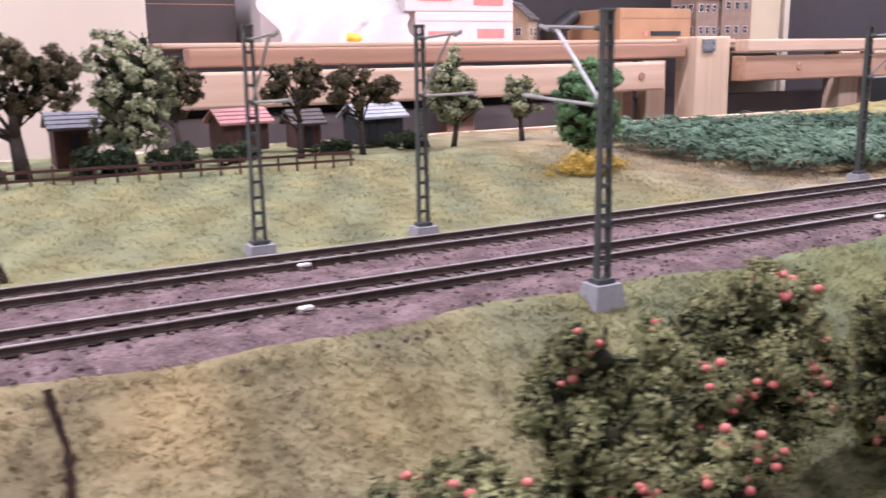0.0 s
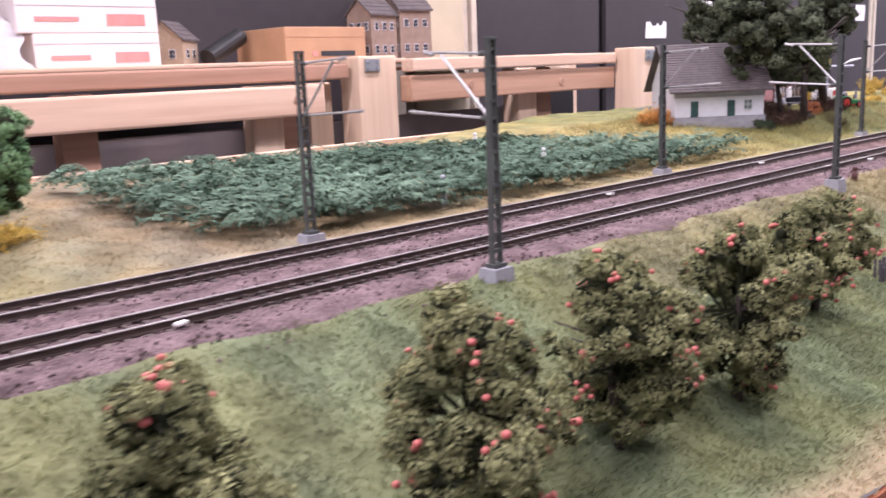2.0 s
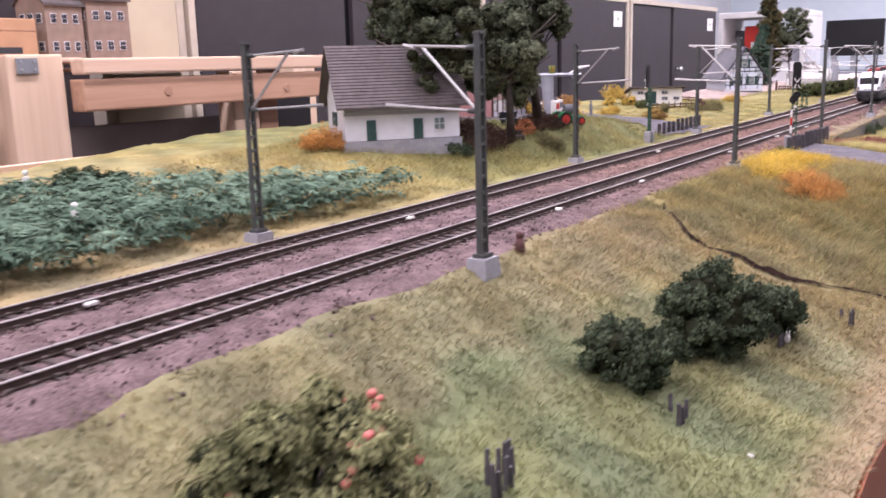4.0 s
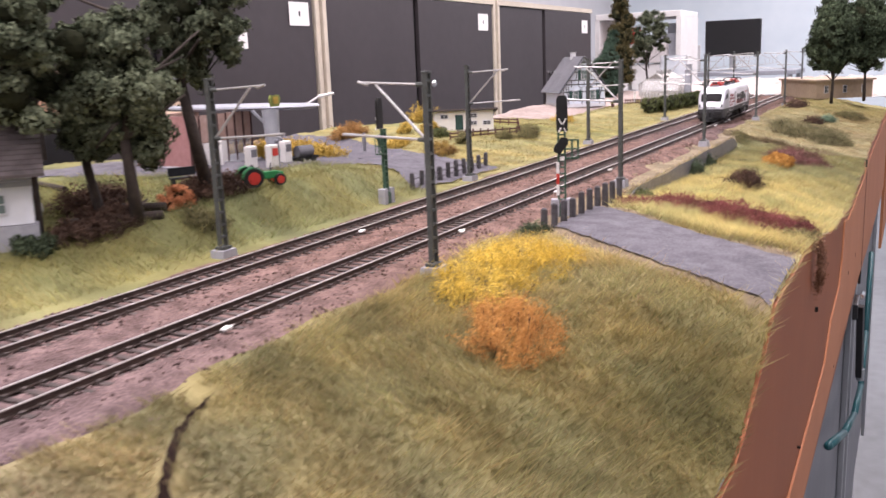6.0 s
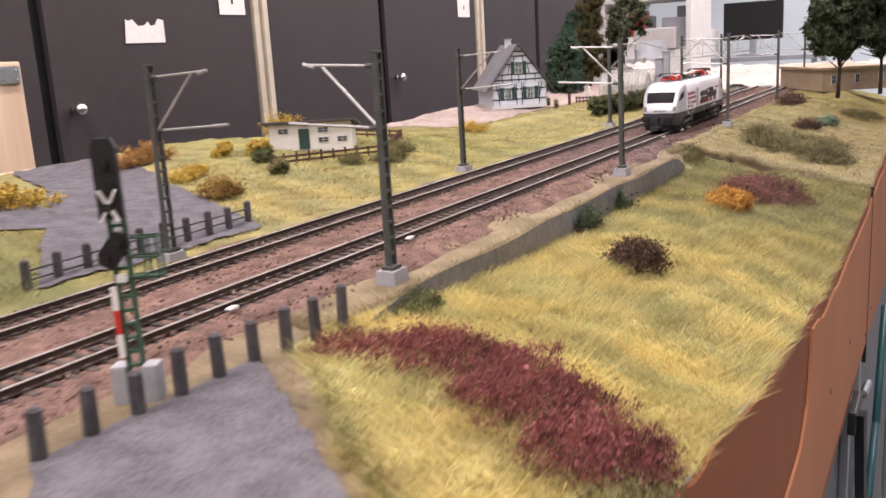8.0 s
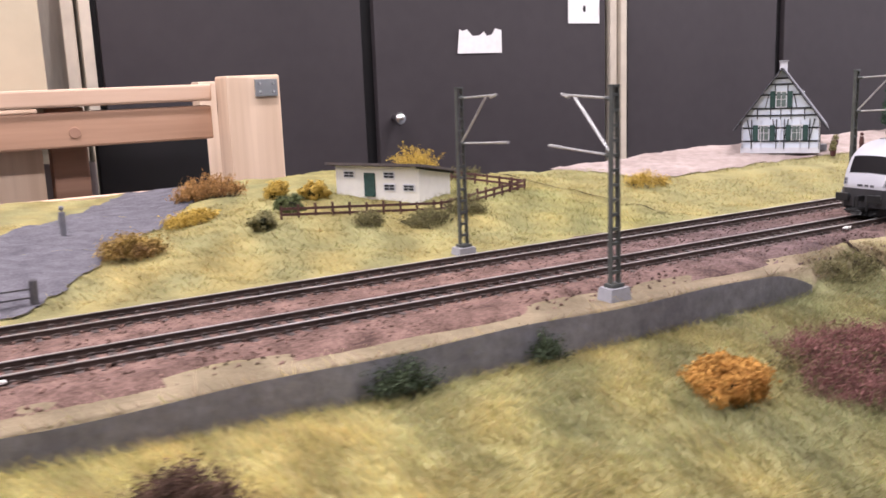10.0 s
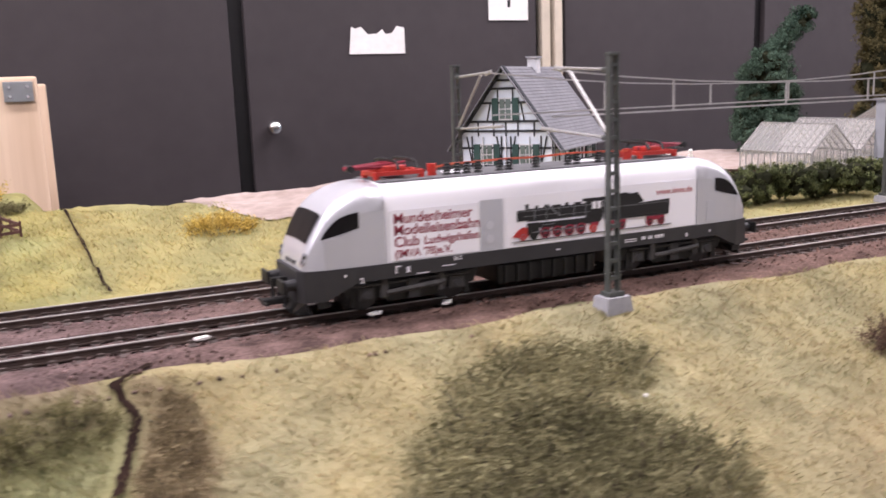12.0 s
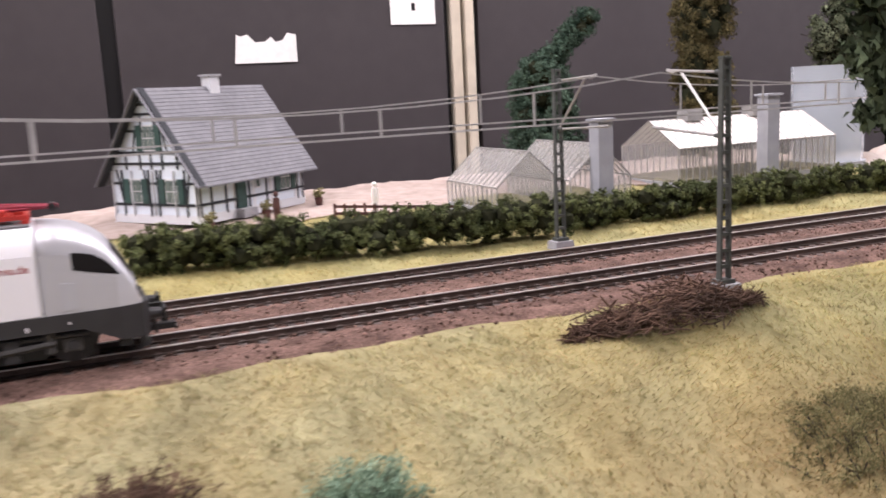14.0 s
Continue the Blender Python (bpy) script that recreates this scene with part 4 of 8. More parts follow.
    # bogies
    for cx in (.0554, .1694):
        b = new("bogie")
        b.parent = t
        for s in (-1, 1):
            bm = bmesh.new()
            plate(bm, [(cx - .026, s * .0125, .0105), (cx - .024, s * .0125, .0060), (cx - .012, s * .0125, .0052), (cx - .009, s * .0125, .0032), (cx + .009, s * .0125, .0032), (cx + .012, s * .0125, .0052), (cx + .024, s * .0125, .0060), (cx + .026, s * .0125, .0105)], s * .0020)
            part("side_frame", bm, M_BLACK, b)
            for dx in (-.0172, .0172):
                bm = bmesh.new()
                tube(bm, (cx + dx, s * .0070, .0066), (cx + dx, s * .0096, .0066), .0067, seg=24)
                tube(bm, (cx + dx, s * .0064, .0066), (cx + dx, s * .0072, .0066), .0076, seg=24)
                part("wheel", bm, M_BOGIE, b, "dark steel wheel")
                part("axle_box", box(bmesh.new(), cx + dx - .0028, s * .0147 - .001, .0044, cx + dx + .0028, s * .0147 + .001, .0090, .0006), M_BOGIE, b)
                part("axle_cap", tube(bmesh.new(), (cx + dx, s * .0156, .0066), (cx + dx, s * .0163, .0066), .0017, .0014, seg=12), M_SKIRT, b)
                part("sand_pipe", tube(bmesh.new(), (cx + dx * 1.42, s * .0120, .0100), (cx + dx * 1.36, s * .0100, .0010), .0005, seg=6), M_BOGIE, b)
                part("spring", tube(bmesh.new(), (cx + dx * .62, s * .0152, .0050), (cx + dx * .62, s * .0152, .0112), .0016, seg=12), M_BOGIE, b)
            part("damper", tube(bmesh.new(), (cx - .010, s * .0162, .0064), (cx + .012, s * .0162, .0080), .0010, seg=8), M_BOGIE, b)
            part("rod", tube(bmesh.new(), (cx - .022, s * .0158, .0098), (cx + .022, s * .0158, .0098), .0005, seg=6), M_BOGIE, b)
            part("bracket", box(bmesh.new(), cx - .0022, s * .0152 - .0012, .0034, cx + .0022, s * .0152 + .0012, .0106, .0005), M_SKIRT, b)
            part("brake_block", box(bmesh.new(), cx - .0225, s * .0140 - .0008, .0022, cx - .0200, s * .0140 + .0008, .0085, .0004), M_BLACK, b)
            part("brake_block", box(bmesh.new(), cx + .0200, s * .0140 - .0008, .0022, cx + .0225, s * .0140 + .0008, .0085, .0004), M_BLACK, b)
        part("axle_beam", box(bmesh.new(), cx - .024, -.0062, .0030, cx + .024, .0062, .0105), M_BLACK, b)
    tr = part("transformer_box", box(bmesh.new(), .0905, -.0128, .0030, .1335, .0128, .0101, .0008), M_BLACK, t, "black ribbed box under the frame")
    for k in range(8):
        for s in (-1, 1):
            part("rib", box(bmesh.new(), .093 + k * .0052, s * .0131 - .0006, .0032, .0942 + k * .0052, s * .0131 + .0006, .0098), M_SKIRT, tr)
    # ends: buffers, coupling, plough, steps, lower lamps
    for e in (0, 1):
        d = 1 if e else -1
        ex = 2 * MID - .0150 if e else .0150
        for s in (-1, 1):
            bm = bmesh.new()
            tube(bm, (ex, s * .0101, .0120), (ex + d * .0040, s * .0101, .0120), .0021, .0017, seg=12)
            bf = part("buffer", bm, M_SKIRT, t, "dark grey buffer")
            bm = bmesh.new()
            box(bm, min(ex + d * .0041, ex + d * .0052), s * .0101 - .0042, .0097, max(ex + d * .0041, ex + d * .0052), s * .0101 + .0042, .0143, .0005)
            part("buffer_plate", bm, M_BLACK, bf)
            part("step", box(bmesh.new(), min(ex - d * .010, ex - d * .006), s * .0150 - .001, .0040, max(ex - d * .010, ex - d * .006), s * .0150 + .001, .0062), M_BLACK, t)
        bm = bmesh.new()
        box(bm, min(ex, ex + d * .0055), -.0012, .0102, max(ex, ex + d * .0055), .0012, .0132)
        tube(bm, (ex + d * .0050, 0, .0122), (ex + d * .0050, 0, .0066), .0007, seg=6)
        box(bm, min(ex, ex + d * .0090), -.0022, .0042, max(ex, ex + d * .0090), .0022, .0062, .0004)
        tube(bm, (ex + d * .0085, -.0055, .0052), (ex + d * .0085, .0055, .0052), .0006, seg=6)
        part("coupling", bm, M_BLACK, t, "black coupling hook and loop")
        bm = bmesh.new()
        plate(bm, [(ex - d * .002, -.0125, .0062), (ex - d * .004, -.0135, .0016), (ex + d * .0005, -.006, .0012), (ex + d * .0005, .006, .0012), (ex - d * .004, .0135, .0016), (ex - d * .002, .0125, .0062)], .0008, (-d, 0, 0))
        part("plough", bm, M_BLACK, t, "black rail guard")
        for s in (-1, 1):
            part("hose", tube(bmesh.new(), (ex + d * .0012, s * .0045, .0110), (ex + d * .0022, s * .0042, .0040), .0006, seg=6), M_BLACK, t)
    # roof gear
    for cx, d in ((.0560, -1), (2 * MID - .0560, 1)):
        p = new("pantograph")
        p.parent = t
        z0 = .0441
        bm = bmesh.new()
        for s in (-1, 1):
            box(bm, cx - .0095, s * .0058 - .0006, z0 + .0012, cx + .0095, s * .0058 + .0006, z0 + .0026)
        for dx in (-.0090, .0040, .0090):
            box(bm, cx + dx - .0007, -.0058, z0 + .0012, cx + dx + .0007, .0058, z0 + .0026)
        box(bm, cx - .0045, -.0042, z0 + .0015, cx + .0035, .0042, z0 + .0042, .0005)
        part("base_frame", bm, M_REDPAINT, p, "bright red base frame")
        for s in (-1, 1):
            for dx in (-.0085, .0085):
                part("foot_insulator", tube(bmesh.new(), (cx + dx, s * .0058, z0), (cx + dx, s * .0058, z0 + .0012), .0012, seg=10), M_REDPAINT, p)
        bm = bmesh.new()
        tube(bm, (cx + .0050 * -d, 0, z0 + .0036), (cx + d * .0180, 0, z0 + .0042), .0008, seg=6)
        for s in (-1, 1):
            tube(bm, (cx + d * .0180, s * .0012, z0 + .0042), (cx - d * .0030, s * .0046, z0 + .0056), .0005, seg=6)
        part("arm", bm, M_DARKRED, p, "folded dark red arm")
        bm = bmesh.new()
        tube(bm, (cx + d * .0165, -.0030, z0 + .0040), (cx + d * .0165, .0030, z0 + .0040), .0013, seg=8)
        part("knee_joint", bm, M_BLACK, p)
        for dx in (-.0055, .0015):
            bm = bmesh.new()
            pts = [(cx - d * .003 + dx, -.0115, z0 + .0038), (cx - d * .003 + dx, -.0100, z0 + .0058), (cx - d * .003 + dx, -.0070, z0 + .0064), (cx - d * .003 + dx, .0070, z0 + .0064), (cx - d * .003 + dx, .0100, z0 + .0058), (cx - d * .003 + dx, .0115, z0 + .0038)]
            for a, b in zip(pts, pts[1:]):
                tube(bm, a, b, .0006, seg=6)
            part("contact_strip", bm, M_BLACK, p, "black bowed contact strip")
        bm = bmesh.new()
        tube(bm, (cx - d * .0135, -.0040, z0), (cx - d * .0135, -.0040, z0 + .0042), .0017, seg=10)
        part("surge_arrester", bm, M_REDPAINT, p, "red pot insulator")
    ins = [.0745, .0785, .0825, .0870, .0960, .1000, .1115, .1260, .1300, .1400, .1440]
    for k, ix in enumerate(ins):
        bm = bmesh.new()
        for j in range(4):
            tube(bm, (ix, -.0062, .0441 + j * .0011), (ix, -.0062, .0449 + j * .0011), .0017 - .0001 * j, .0012, seg=10)
        part("insulator", bm, M_BLACK, roof, "black ribbed insulator")
    pts = [(.0700, -.0055, .0470), (.0745, -.0062, .0478), (.0870, -.0062, .0480), (.1000, -.0064, .0482), (.1115, -.0062, .0479), (.1260, -.0062, .0484), (.1440, -.0062, .0481), (.1560, -.0050, .0475)]
    bm = sweep(bmesh.new(), pts, (0, .00035, 0), [(0, 0, .00035)] * len(pts))
    part("roof_cable", bm, M_ORANGE, roof, "orange-red roof cable")
    for x0, x1 in ((.0770, .0830), (.1330, .1420)):
        part("cover_plate", box(bmesh.new(), x0, -.0030, .0441, x1, .0050, .0446, .0002), M_SIGN, roof, "pale cover plate")
    return t


locomotive(1.866, 0.0)

# ---- beside the line: signals, fences, road, wall ----
M_GREEN = mat("dark_green_paint", (0.045, 0.10, 0.06), (0.03, 0.07, 0.045), 200, 0.5)
M_POST = mat("bollard_grey_wood", (0.085, 0.08, 0.085), (0.05, 0.045, 0.048), 400, 0.8)


def light_signal(x, y, side, label):
    t = thing("railway_signal", x, y, 0, label, "signal", "signals")
    for sx in (-1, 1):
        part("foot", box(bmesh.new(), sx * .0042 - .0021, -.0028, -.008, sx * .0042 + .0021, .0028, .0062, .0005), M_CONCRETE, t, "pale concrete block")
    part("foot_plate", box(bmesh.new(), -.0022, -.0022, -.008, .0022, .0022, .0034, .0003), M_GREEN, t)
    for sx in (-1, 1):
        part("post", box(bmesh.new(), sx * .0019 - .0005, -.0010, .003, sx * .0019 + .0005, .0010, .046, .0002), M_GREEN, t)
    for k in range(11):
        z = .0058 + k * .0038
        part("rung", box(bmesh.new(), -.0015, -.0008, z - .0004, .0015, .0008, z + .0004), M_GREEN, t)
    for k, ma in ((0, M_WHITE), (1, M_REDPAINT), (2, M_WHITE)):
        part("mast_plate", box(bmesh.new(), -.0034, -.0020, .0085 + k * .0065, -.0018, -.0014, .0148 + k * .0065), ma, t, "red and white mast plate")
    bm = bmesh.new()
    plate(bm, [(-.0032, -.0032, .046), (.0032, -.0032, .046), (.0032, -.0032, .064), (.0022, -.0032, .0664), (-.0022, -.0032, .0664), (-.0032, -.0032, .064)], .0016)
    head = part("signal_head", bm, M_BLACK, t, "black signal head")
    for dz in (.049, .054, .060):
        bm = bmesh.new()
        tube(bm, (0, -.0032, dz), (0, -.0048, dz), .0010, .0012, seg=10)
        part("lamp_hood", bm, M_BLACK, head)
    bm = bmesh.new()
    for a, b in (((-.0022, -.0037, .0455), (.0022, -.0037, .0535)), ((.0022, -.0037, .0455), (-.0022, -.0037, .0535))):
        bar(bm, a, b, .0013, .0006)
    part("invalid_cross", bm, M_WHITE, t, "white cross marking the signal out of use")
    bm = bmesh.new()
    plate(bm, [(-.0050, -.0032, .0342), (-.0015, -.0032, .0325), (.0034, -.0032, .0385), (.0030, -.0032, .0420), (-.0005, -.0032, .0425), (-.0048, -.0032, .0370)], .0018)
    low = part("distant_head", bm, M_BLACK, t, "tilted black lower signal head")
    for dx, dz in ((-.0028, .0355), (.0012, .0402)):
        part("lamp_hood", tube(bmesh.new(), (dx, -.0032, dz), (dx, -.0048, dz), .0010, .0012, seg=10), M_BLACK, low)
    part("sign_plate", box(bmesh.new(), -.0012, -.0024, .0290, .0012, -.0016, .0312), M_WHITE, t)
    for z in (.0300, .0352, .0404):
        for a, b in (((.0019, -.0006), (.0098, -.0006)), ((.0019, .0030), (.0098, .0030)), ((.0098, -.0006), (.0098, .0030))):
            part("basket_rail", bar(bmesh.new(), (*a, z), (*b, z), .0005, .0005), M_GREEN, t)
    for dx in (.0062, .0098):
        for dy in (-.0006, .0030):
            part("basket_upright", bar(bmesh.new(), (dx, dy, .0300), (dx, dy, .0404), .0005, .0005), M_GREEN, t)
    part("basket_floor", box(bmesh.new(), .0019, -.0006, .0294, .0098, .0030, .0300), M_GREEN, t)
    return t


s1 = light_signal(1.231, -0.0425, -1, "black lattice-mast signal with a white cross")
s1.matrix_world = pose(1.231, -0.0425, 0, 0, 0, -62)
s2 = light_signal(1.247, 0.0885, -1, "green lattice-mast signal beside the rear track")
s2.matrix_world = pose(1.247, 0.0885, 0, 0, 0, 180)


def bollard_fence(xs, y0, slope, label, name="bollard_fence", rails=True):
    t = thing(name, xs[0], y0, -0.005, label, "fence", "bollard fences")
    rng = random.Random(5)
    for k, x in enumerate(xs):
        dx = x - xs[0]
        bm = bmesh.new()
        h = .0135 + rng.uniform(-.0008, .0008)
        lean = rng.uniform(-.0006, .0006)
        tube(bm, (dx, dx * slope, -.002), (dx + lean, dx * slope, h), .0021, .0019, seg=6)
        tube(bm, (dx + lean, dx * slope, h), (dx + lean, dx * slope, h + .0008), .0019, .0010, seg=6)
        part("bollard", bm, M_POST, t)
    for z in (.0055, .0095) if rails else ():
        part("rail", bar(bmesh.new(), (0, 0, z), (xs[-1] - xs[0], (xs[-1] - xs[0]) * slope, z), .0005, .0007), M_POST, t)
    return t


bollard_fence([1.178 + .0145 * k for k in range(10)], -0.0515, -0.02, "row of dark grey wooden bollards beside the road", rails=False)
bollard_fence([1.300 + .0160 * k for k in range(10)], 0.0985, 0.05, "row of dark grey wooden bollards along the rear track")


def draped(name, quads, material, label, category, lift=.0009, step=.006):
    """A thin sheet over the land: each quad is a strip given by its four corners."""
    v, f = [], []
    for a, b, c, d in quads:
        n = max(2, int(math.dist(a, d) / step))
        m = max(2, int(math.dist(a, b) / step))
        base = len(v)
        for i in range(n + 1):
            for j in range(m + 1):
                u, w = i / n, j / m
                x = (a[0] * (1 - u) + d[0] * u) * (1 - w) + (b[0] * (1 - u) + c[0] * u) * w
                y = (a[1] * (1 - u) + d[1] * u) * (1 - w) + (b[1] * (1 - u) + c[1] * u) * w
                if j in (0, m):
                    x += .0009 * (math.sin(y * 610) + math.sin(y * 270 + x * 90) + math.sin(y * 1300))
                v.append((x, y, float(land(x, y)) + lift))
        for i in range(n):
            for j in range(m):
                k = base + i * (m + 1) + j
                f.append((k, k + 1, k + m + 2, k + m + 1))
    ob = raw(name, v, f, material, smooth=True)
    return tagged(ob, label, category, kind="structure")


ROAD = ((1.190, -.052), (1.267, -.052), (1.168, -.1795), (1.087, -.1795))
draped("road", [ROAD], M_ROAD, "grey model road that ends at the bollards", "road")
draped("road", [((1.30, .092), (1.44, .092), (1.50, .20), (1.40, .21)), ((1.40, .21), (1.50, .20), (1.565, .31), (1.485, .33)), ((1.485, .33), (1.565, .31), (1.65, .465), (1.555, .465))], M_ROAD, "grey road that winds to the back of the layout", "road", .0011)
draped("pavement", [((1.205, .185), (1.40, .17), (1.44, .40), (1.17, .42))], M_ROAD, "grey forecourt of the filling station", "pavement", .0007)
draped("pavement", [((1.93, .215), (2.62, .20), (2.62, .326), (1.90, .326))], M_ROADP, "pale pinkish yard round the half-timbered house", "pavement", .0008)


def wall_piece():
    t = thing("retaining_wall", 0, 0, 0, "weathered grey concrete retaining wall below the track", "wall", kind="structure")
    bm = bmesh.new()
    rows = []
    for k in range(75):
        x = 1.325 + k * .006
        y = -.0518 + .0007 * math.sin(x * 25) - .006 * max(0, (1.36 - x) / .035)
        zt = -.0052 + .0006 * math.sin(x * 60) - .009 * max(0, (x - 1.735) / .034) ** 2
        rows.append([bm.verts.new(p) for p in ((x, y, -.027), (x, y - .0003, zt), (x, y + .0060, zt - .005), (x, y + .0060, -.027))])
    for a, b in zip(rows, rows[1:]):
        for i in range(4):
            j = (i + 1) % 4
            bm.faces.new((a[i], b[i], b[j], a[j]))
    bm.faces.new(rows[0]), bm.faces.new(rows[-1][::-1])
    bmesh.ops.recalc_face_normals(bm, faces=bm.faces[:])
    part("wall_face", bm, mat("weathered_plaster", (0.21, 0.208, 0.23), (0.125, 0.122, 0.14), 200, 0.34, bump=0.0012, bscale=220), t)
    return t


wall_piece()


def joint(points, width, label):
    """A dark crack between two boards of the layout."""
    v, f = [], []
    pts = []
    for a, b in zip(points, points[1:]):
        for k in range(12):
            pts.append((a[0] + (b[0] - a[0]) * k / 12, a[1] + (b[1] - a[1]) * k / 12))
    pts.append(points[-1])
    rng = random.Random(2)
    for k, (x, y) in enumerate(pts):
        w = width * rng.uniform(.6, 1.4)
        for s in (-1, 1):
            px = x + s * w / 2
            v.append((px, y, float(land(px, y)) + .0012 + rng.uniform(-.0003, .0003)))
        if k:
            f.append((2 * k - 2, 2 * k - 1, 2 * k + 1, 2 * k))
    return tagged(raw("joint", v, f, mat("dark_joint", (.026, .016, .012), (.012, .008, .007), 200, 1.0, spec=.02)), label, "joint", kind="structure")


JOINT_A = [(.925, -.043), (.906, -.050), (.878, -.070), (.867, -.088), (.863, -.108), (.871, -.130), (.895, -.161), (.904, -.179)]
JOINT_B = [(1.832, -.022), (1.820, -.036), (1.824, -.049), (1.820, -.062), (1.815, -.080)]
joint(JOINT_A, .0040, "dark crack between two boards of the layout")
joint([(1.831, .090), (1.828, .2), (1.822, .40)], .0014, "dark crack across the rear meadow")
joint([(-.019, -.178), (-.0165, -.135), (-.0205, -.090), (-.0175, -.060), (-.0185, -.036)], .0018, "dark crack across the front board")
joint([(-.020, .088), (-.022, .46)], .003, "dark crack across the rear board")
joint(JOINT_B, .0026, "dark crack beside a brown bank")

# ---- plants ----
def leafy(name, a, b, sp=.4, scale=150):
    return mat(name, a, b, scale, .9, speckle=sp, spec=.06, thin=.05)


# the shade between leaves is put into this colour of the inner cores
M_CORESHADE = mat("foliage_core_shade", (.034, .036, .020), (.016, .018, .011), 300, .95, bump=.0006, spec=.03)
M_BARK = mat("dark_bark", (0.06, 0.045, 0.036), (0.028, 0.022, 0.018), 300, .9, bump=.0004)
M_APPLELEAF = leafy("orchard_leaf", (.345, .345, .168), (.080, .088, .040), .25)
M_DARKLEAF = leafy("dark_leaf", (.098, .125, .072), (.020, .029, .017), .5)
M_OAKLEAF = leafy("oak_leaf", (.165, .185, .115), (.055, .068, .042), .3)
M_BRIGHTLEAF = leafy("bright_green_leaf", (.225, .36, .175), (.09, .17, .075), .25)
M_PALELEAF = leafy("pale_leaf", (.46, .47, .30), (.10, .12, .06), .3)
M_BROWNLEAF = leafy("brown_leaf", (.17, .14, .085), (.075, .062, .042), .4)
M_YELLOW = leafy("yellow_flock", (.80, .60, .125), (.52, .35, .05), .35)
M_GORSE = leafy("dull_yellow_flock", (.60, .44, .11), (.38, .26, .055), .35)
M_ORANGEF = leafy("orange_flock", (.62, .335, .105), (.38, .18, .055), .35)
M_REDF = leafy("dark_red_flock", (.28, .100, .090), (.115, .042, .040), .35)
M_MAUVEF = leafy("brown_mauve_flock", (.24, .118, .105), (.11, .058, .050), .35)
M_BROWNF = leafy("brown_twig_flock", (.13, .08, .058), (.052, .035, .027), .4)
M_OLIVE = leafy("olive_flock", (.22, .20, .095), (.11, .10, .05), .35)
M_MOSS = leafy("grey_green_moss", (.28, .255, .138), (.105, .097, .050), .35)
M_MINT = leafy("pale_green_flock", (.225, .32, .225), (.125, .19, .13), .3)
M_HEDGE = leafy("hedge_leaf", (.152, .17, .074), (.054, .066, .030), .45)
M_CONIFER = leafy("blue_green_needles", (.085, .128, .090), (.028, .050, .035), .35)
M_FIELD = leafy("blue_green_plants", (.155, .225, .155), (.030, .055, .036), .4, 70)
M_FRUIT = mat("red_fruit", (.64, .215, .18), (.36, .075, .065), 420, .7, speckle=0.0, bump=.0003, bscale=900)


def shell(blobs, n, rng, inner=.72):
    """Points over the outside of a cluster of balls."""
    blobs = np.asarray(blobs, float)
    w = blobs[:, 3] ** 2
    k = rng.choice(len(blobs), n * 2, p=w / w.sum())
    d = rng.normal(size=(n * 2, 3))
    d /= np.linalg.norm(d, axis=1)[:, None]
    r = blobs[k, 3] * rng.uniform(inner, 1.04, n * 2)
    p = blobs[k, :3] + d * r[:, None]
    keep = np.ones(len(p), bool)
    for j, b in enumerate(blobs):
        keep &= ~((np.linalg.norm(p - b[:3], axis=1) < b[3] * .7) & (k != j))
    return p[keep][:n], d[keep][:n]


def lobes(rng, c, spread, count, r):
    out = []
    for _ in range(count):
        d = rng.normal(size=3)
        d /= np.linalg.norm(d)
        rr = rng.uniform(.35, 1) ** .5
        out.append((c[0] + d[0] * spread[0] * rr, c[1] + d[1] * spread[1] * rr, c[2] + d[2] * spread[2] * rr, r * rng.uniform(.7, 1.3)))
    return out


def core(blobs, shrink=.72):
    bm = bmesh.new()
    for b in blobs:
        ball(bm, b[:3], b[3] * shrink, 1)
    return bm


def trunk_mesh(h, r, limbs, rng):
    bm = bmesh.new()
    pts = [Vector((0, 0, -.004)), Vector((rng.uniform(-.1, .1) * h, rng.uniform(-.1, .1) * h, h * .5)), Vector((rng.uniform(-.08, .08) * h, rng.uniform(-.08, .08) * h, h))]
    tube(bm, pts[0], pts[1], r * 1.25, r * .85, seg=8)
    tube(bm, pts[1], pts[2], r * .85, r * .4, seg=8)
    for k in range(limbs):
        a = rng.uniform(0, 6.28)
        z = rng.uniform(.4, .85) * h
        b = pts[1].lerp(pts[2], max(0, (z / h - .5) * 2)) if z > h * .5 else pts[0].lerp(pts[1], z / h * 2)
        l = h * rng.uniform(.3, .5)
        tube(bm, b, b + Vector((math.cos(a) * l, math.sin(a) * l, l * rng.uniform(.3, .8))), r * .45, r * .15, seg=6)
    return bm



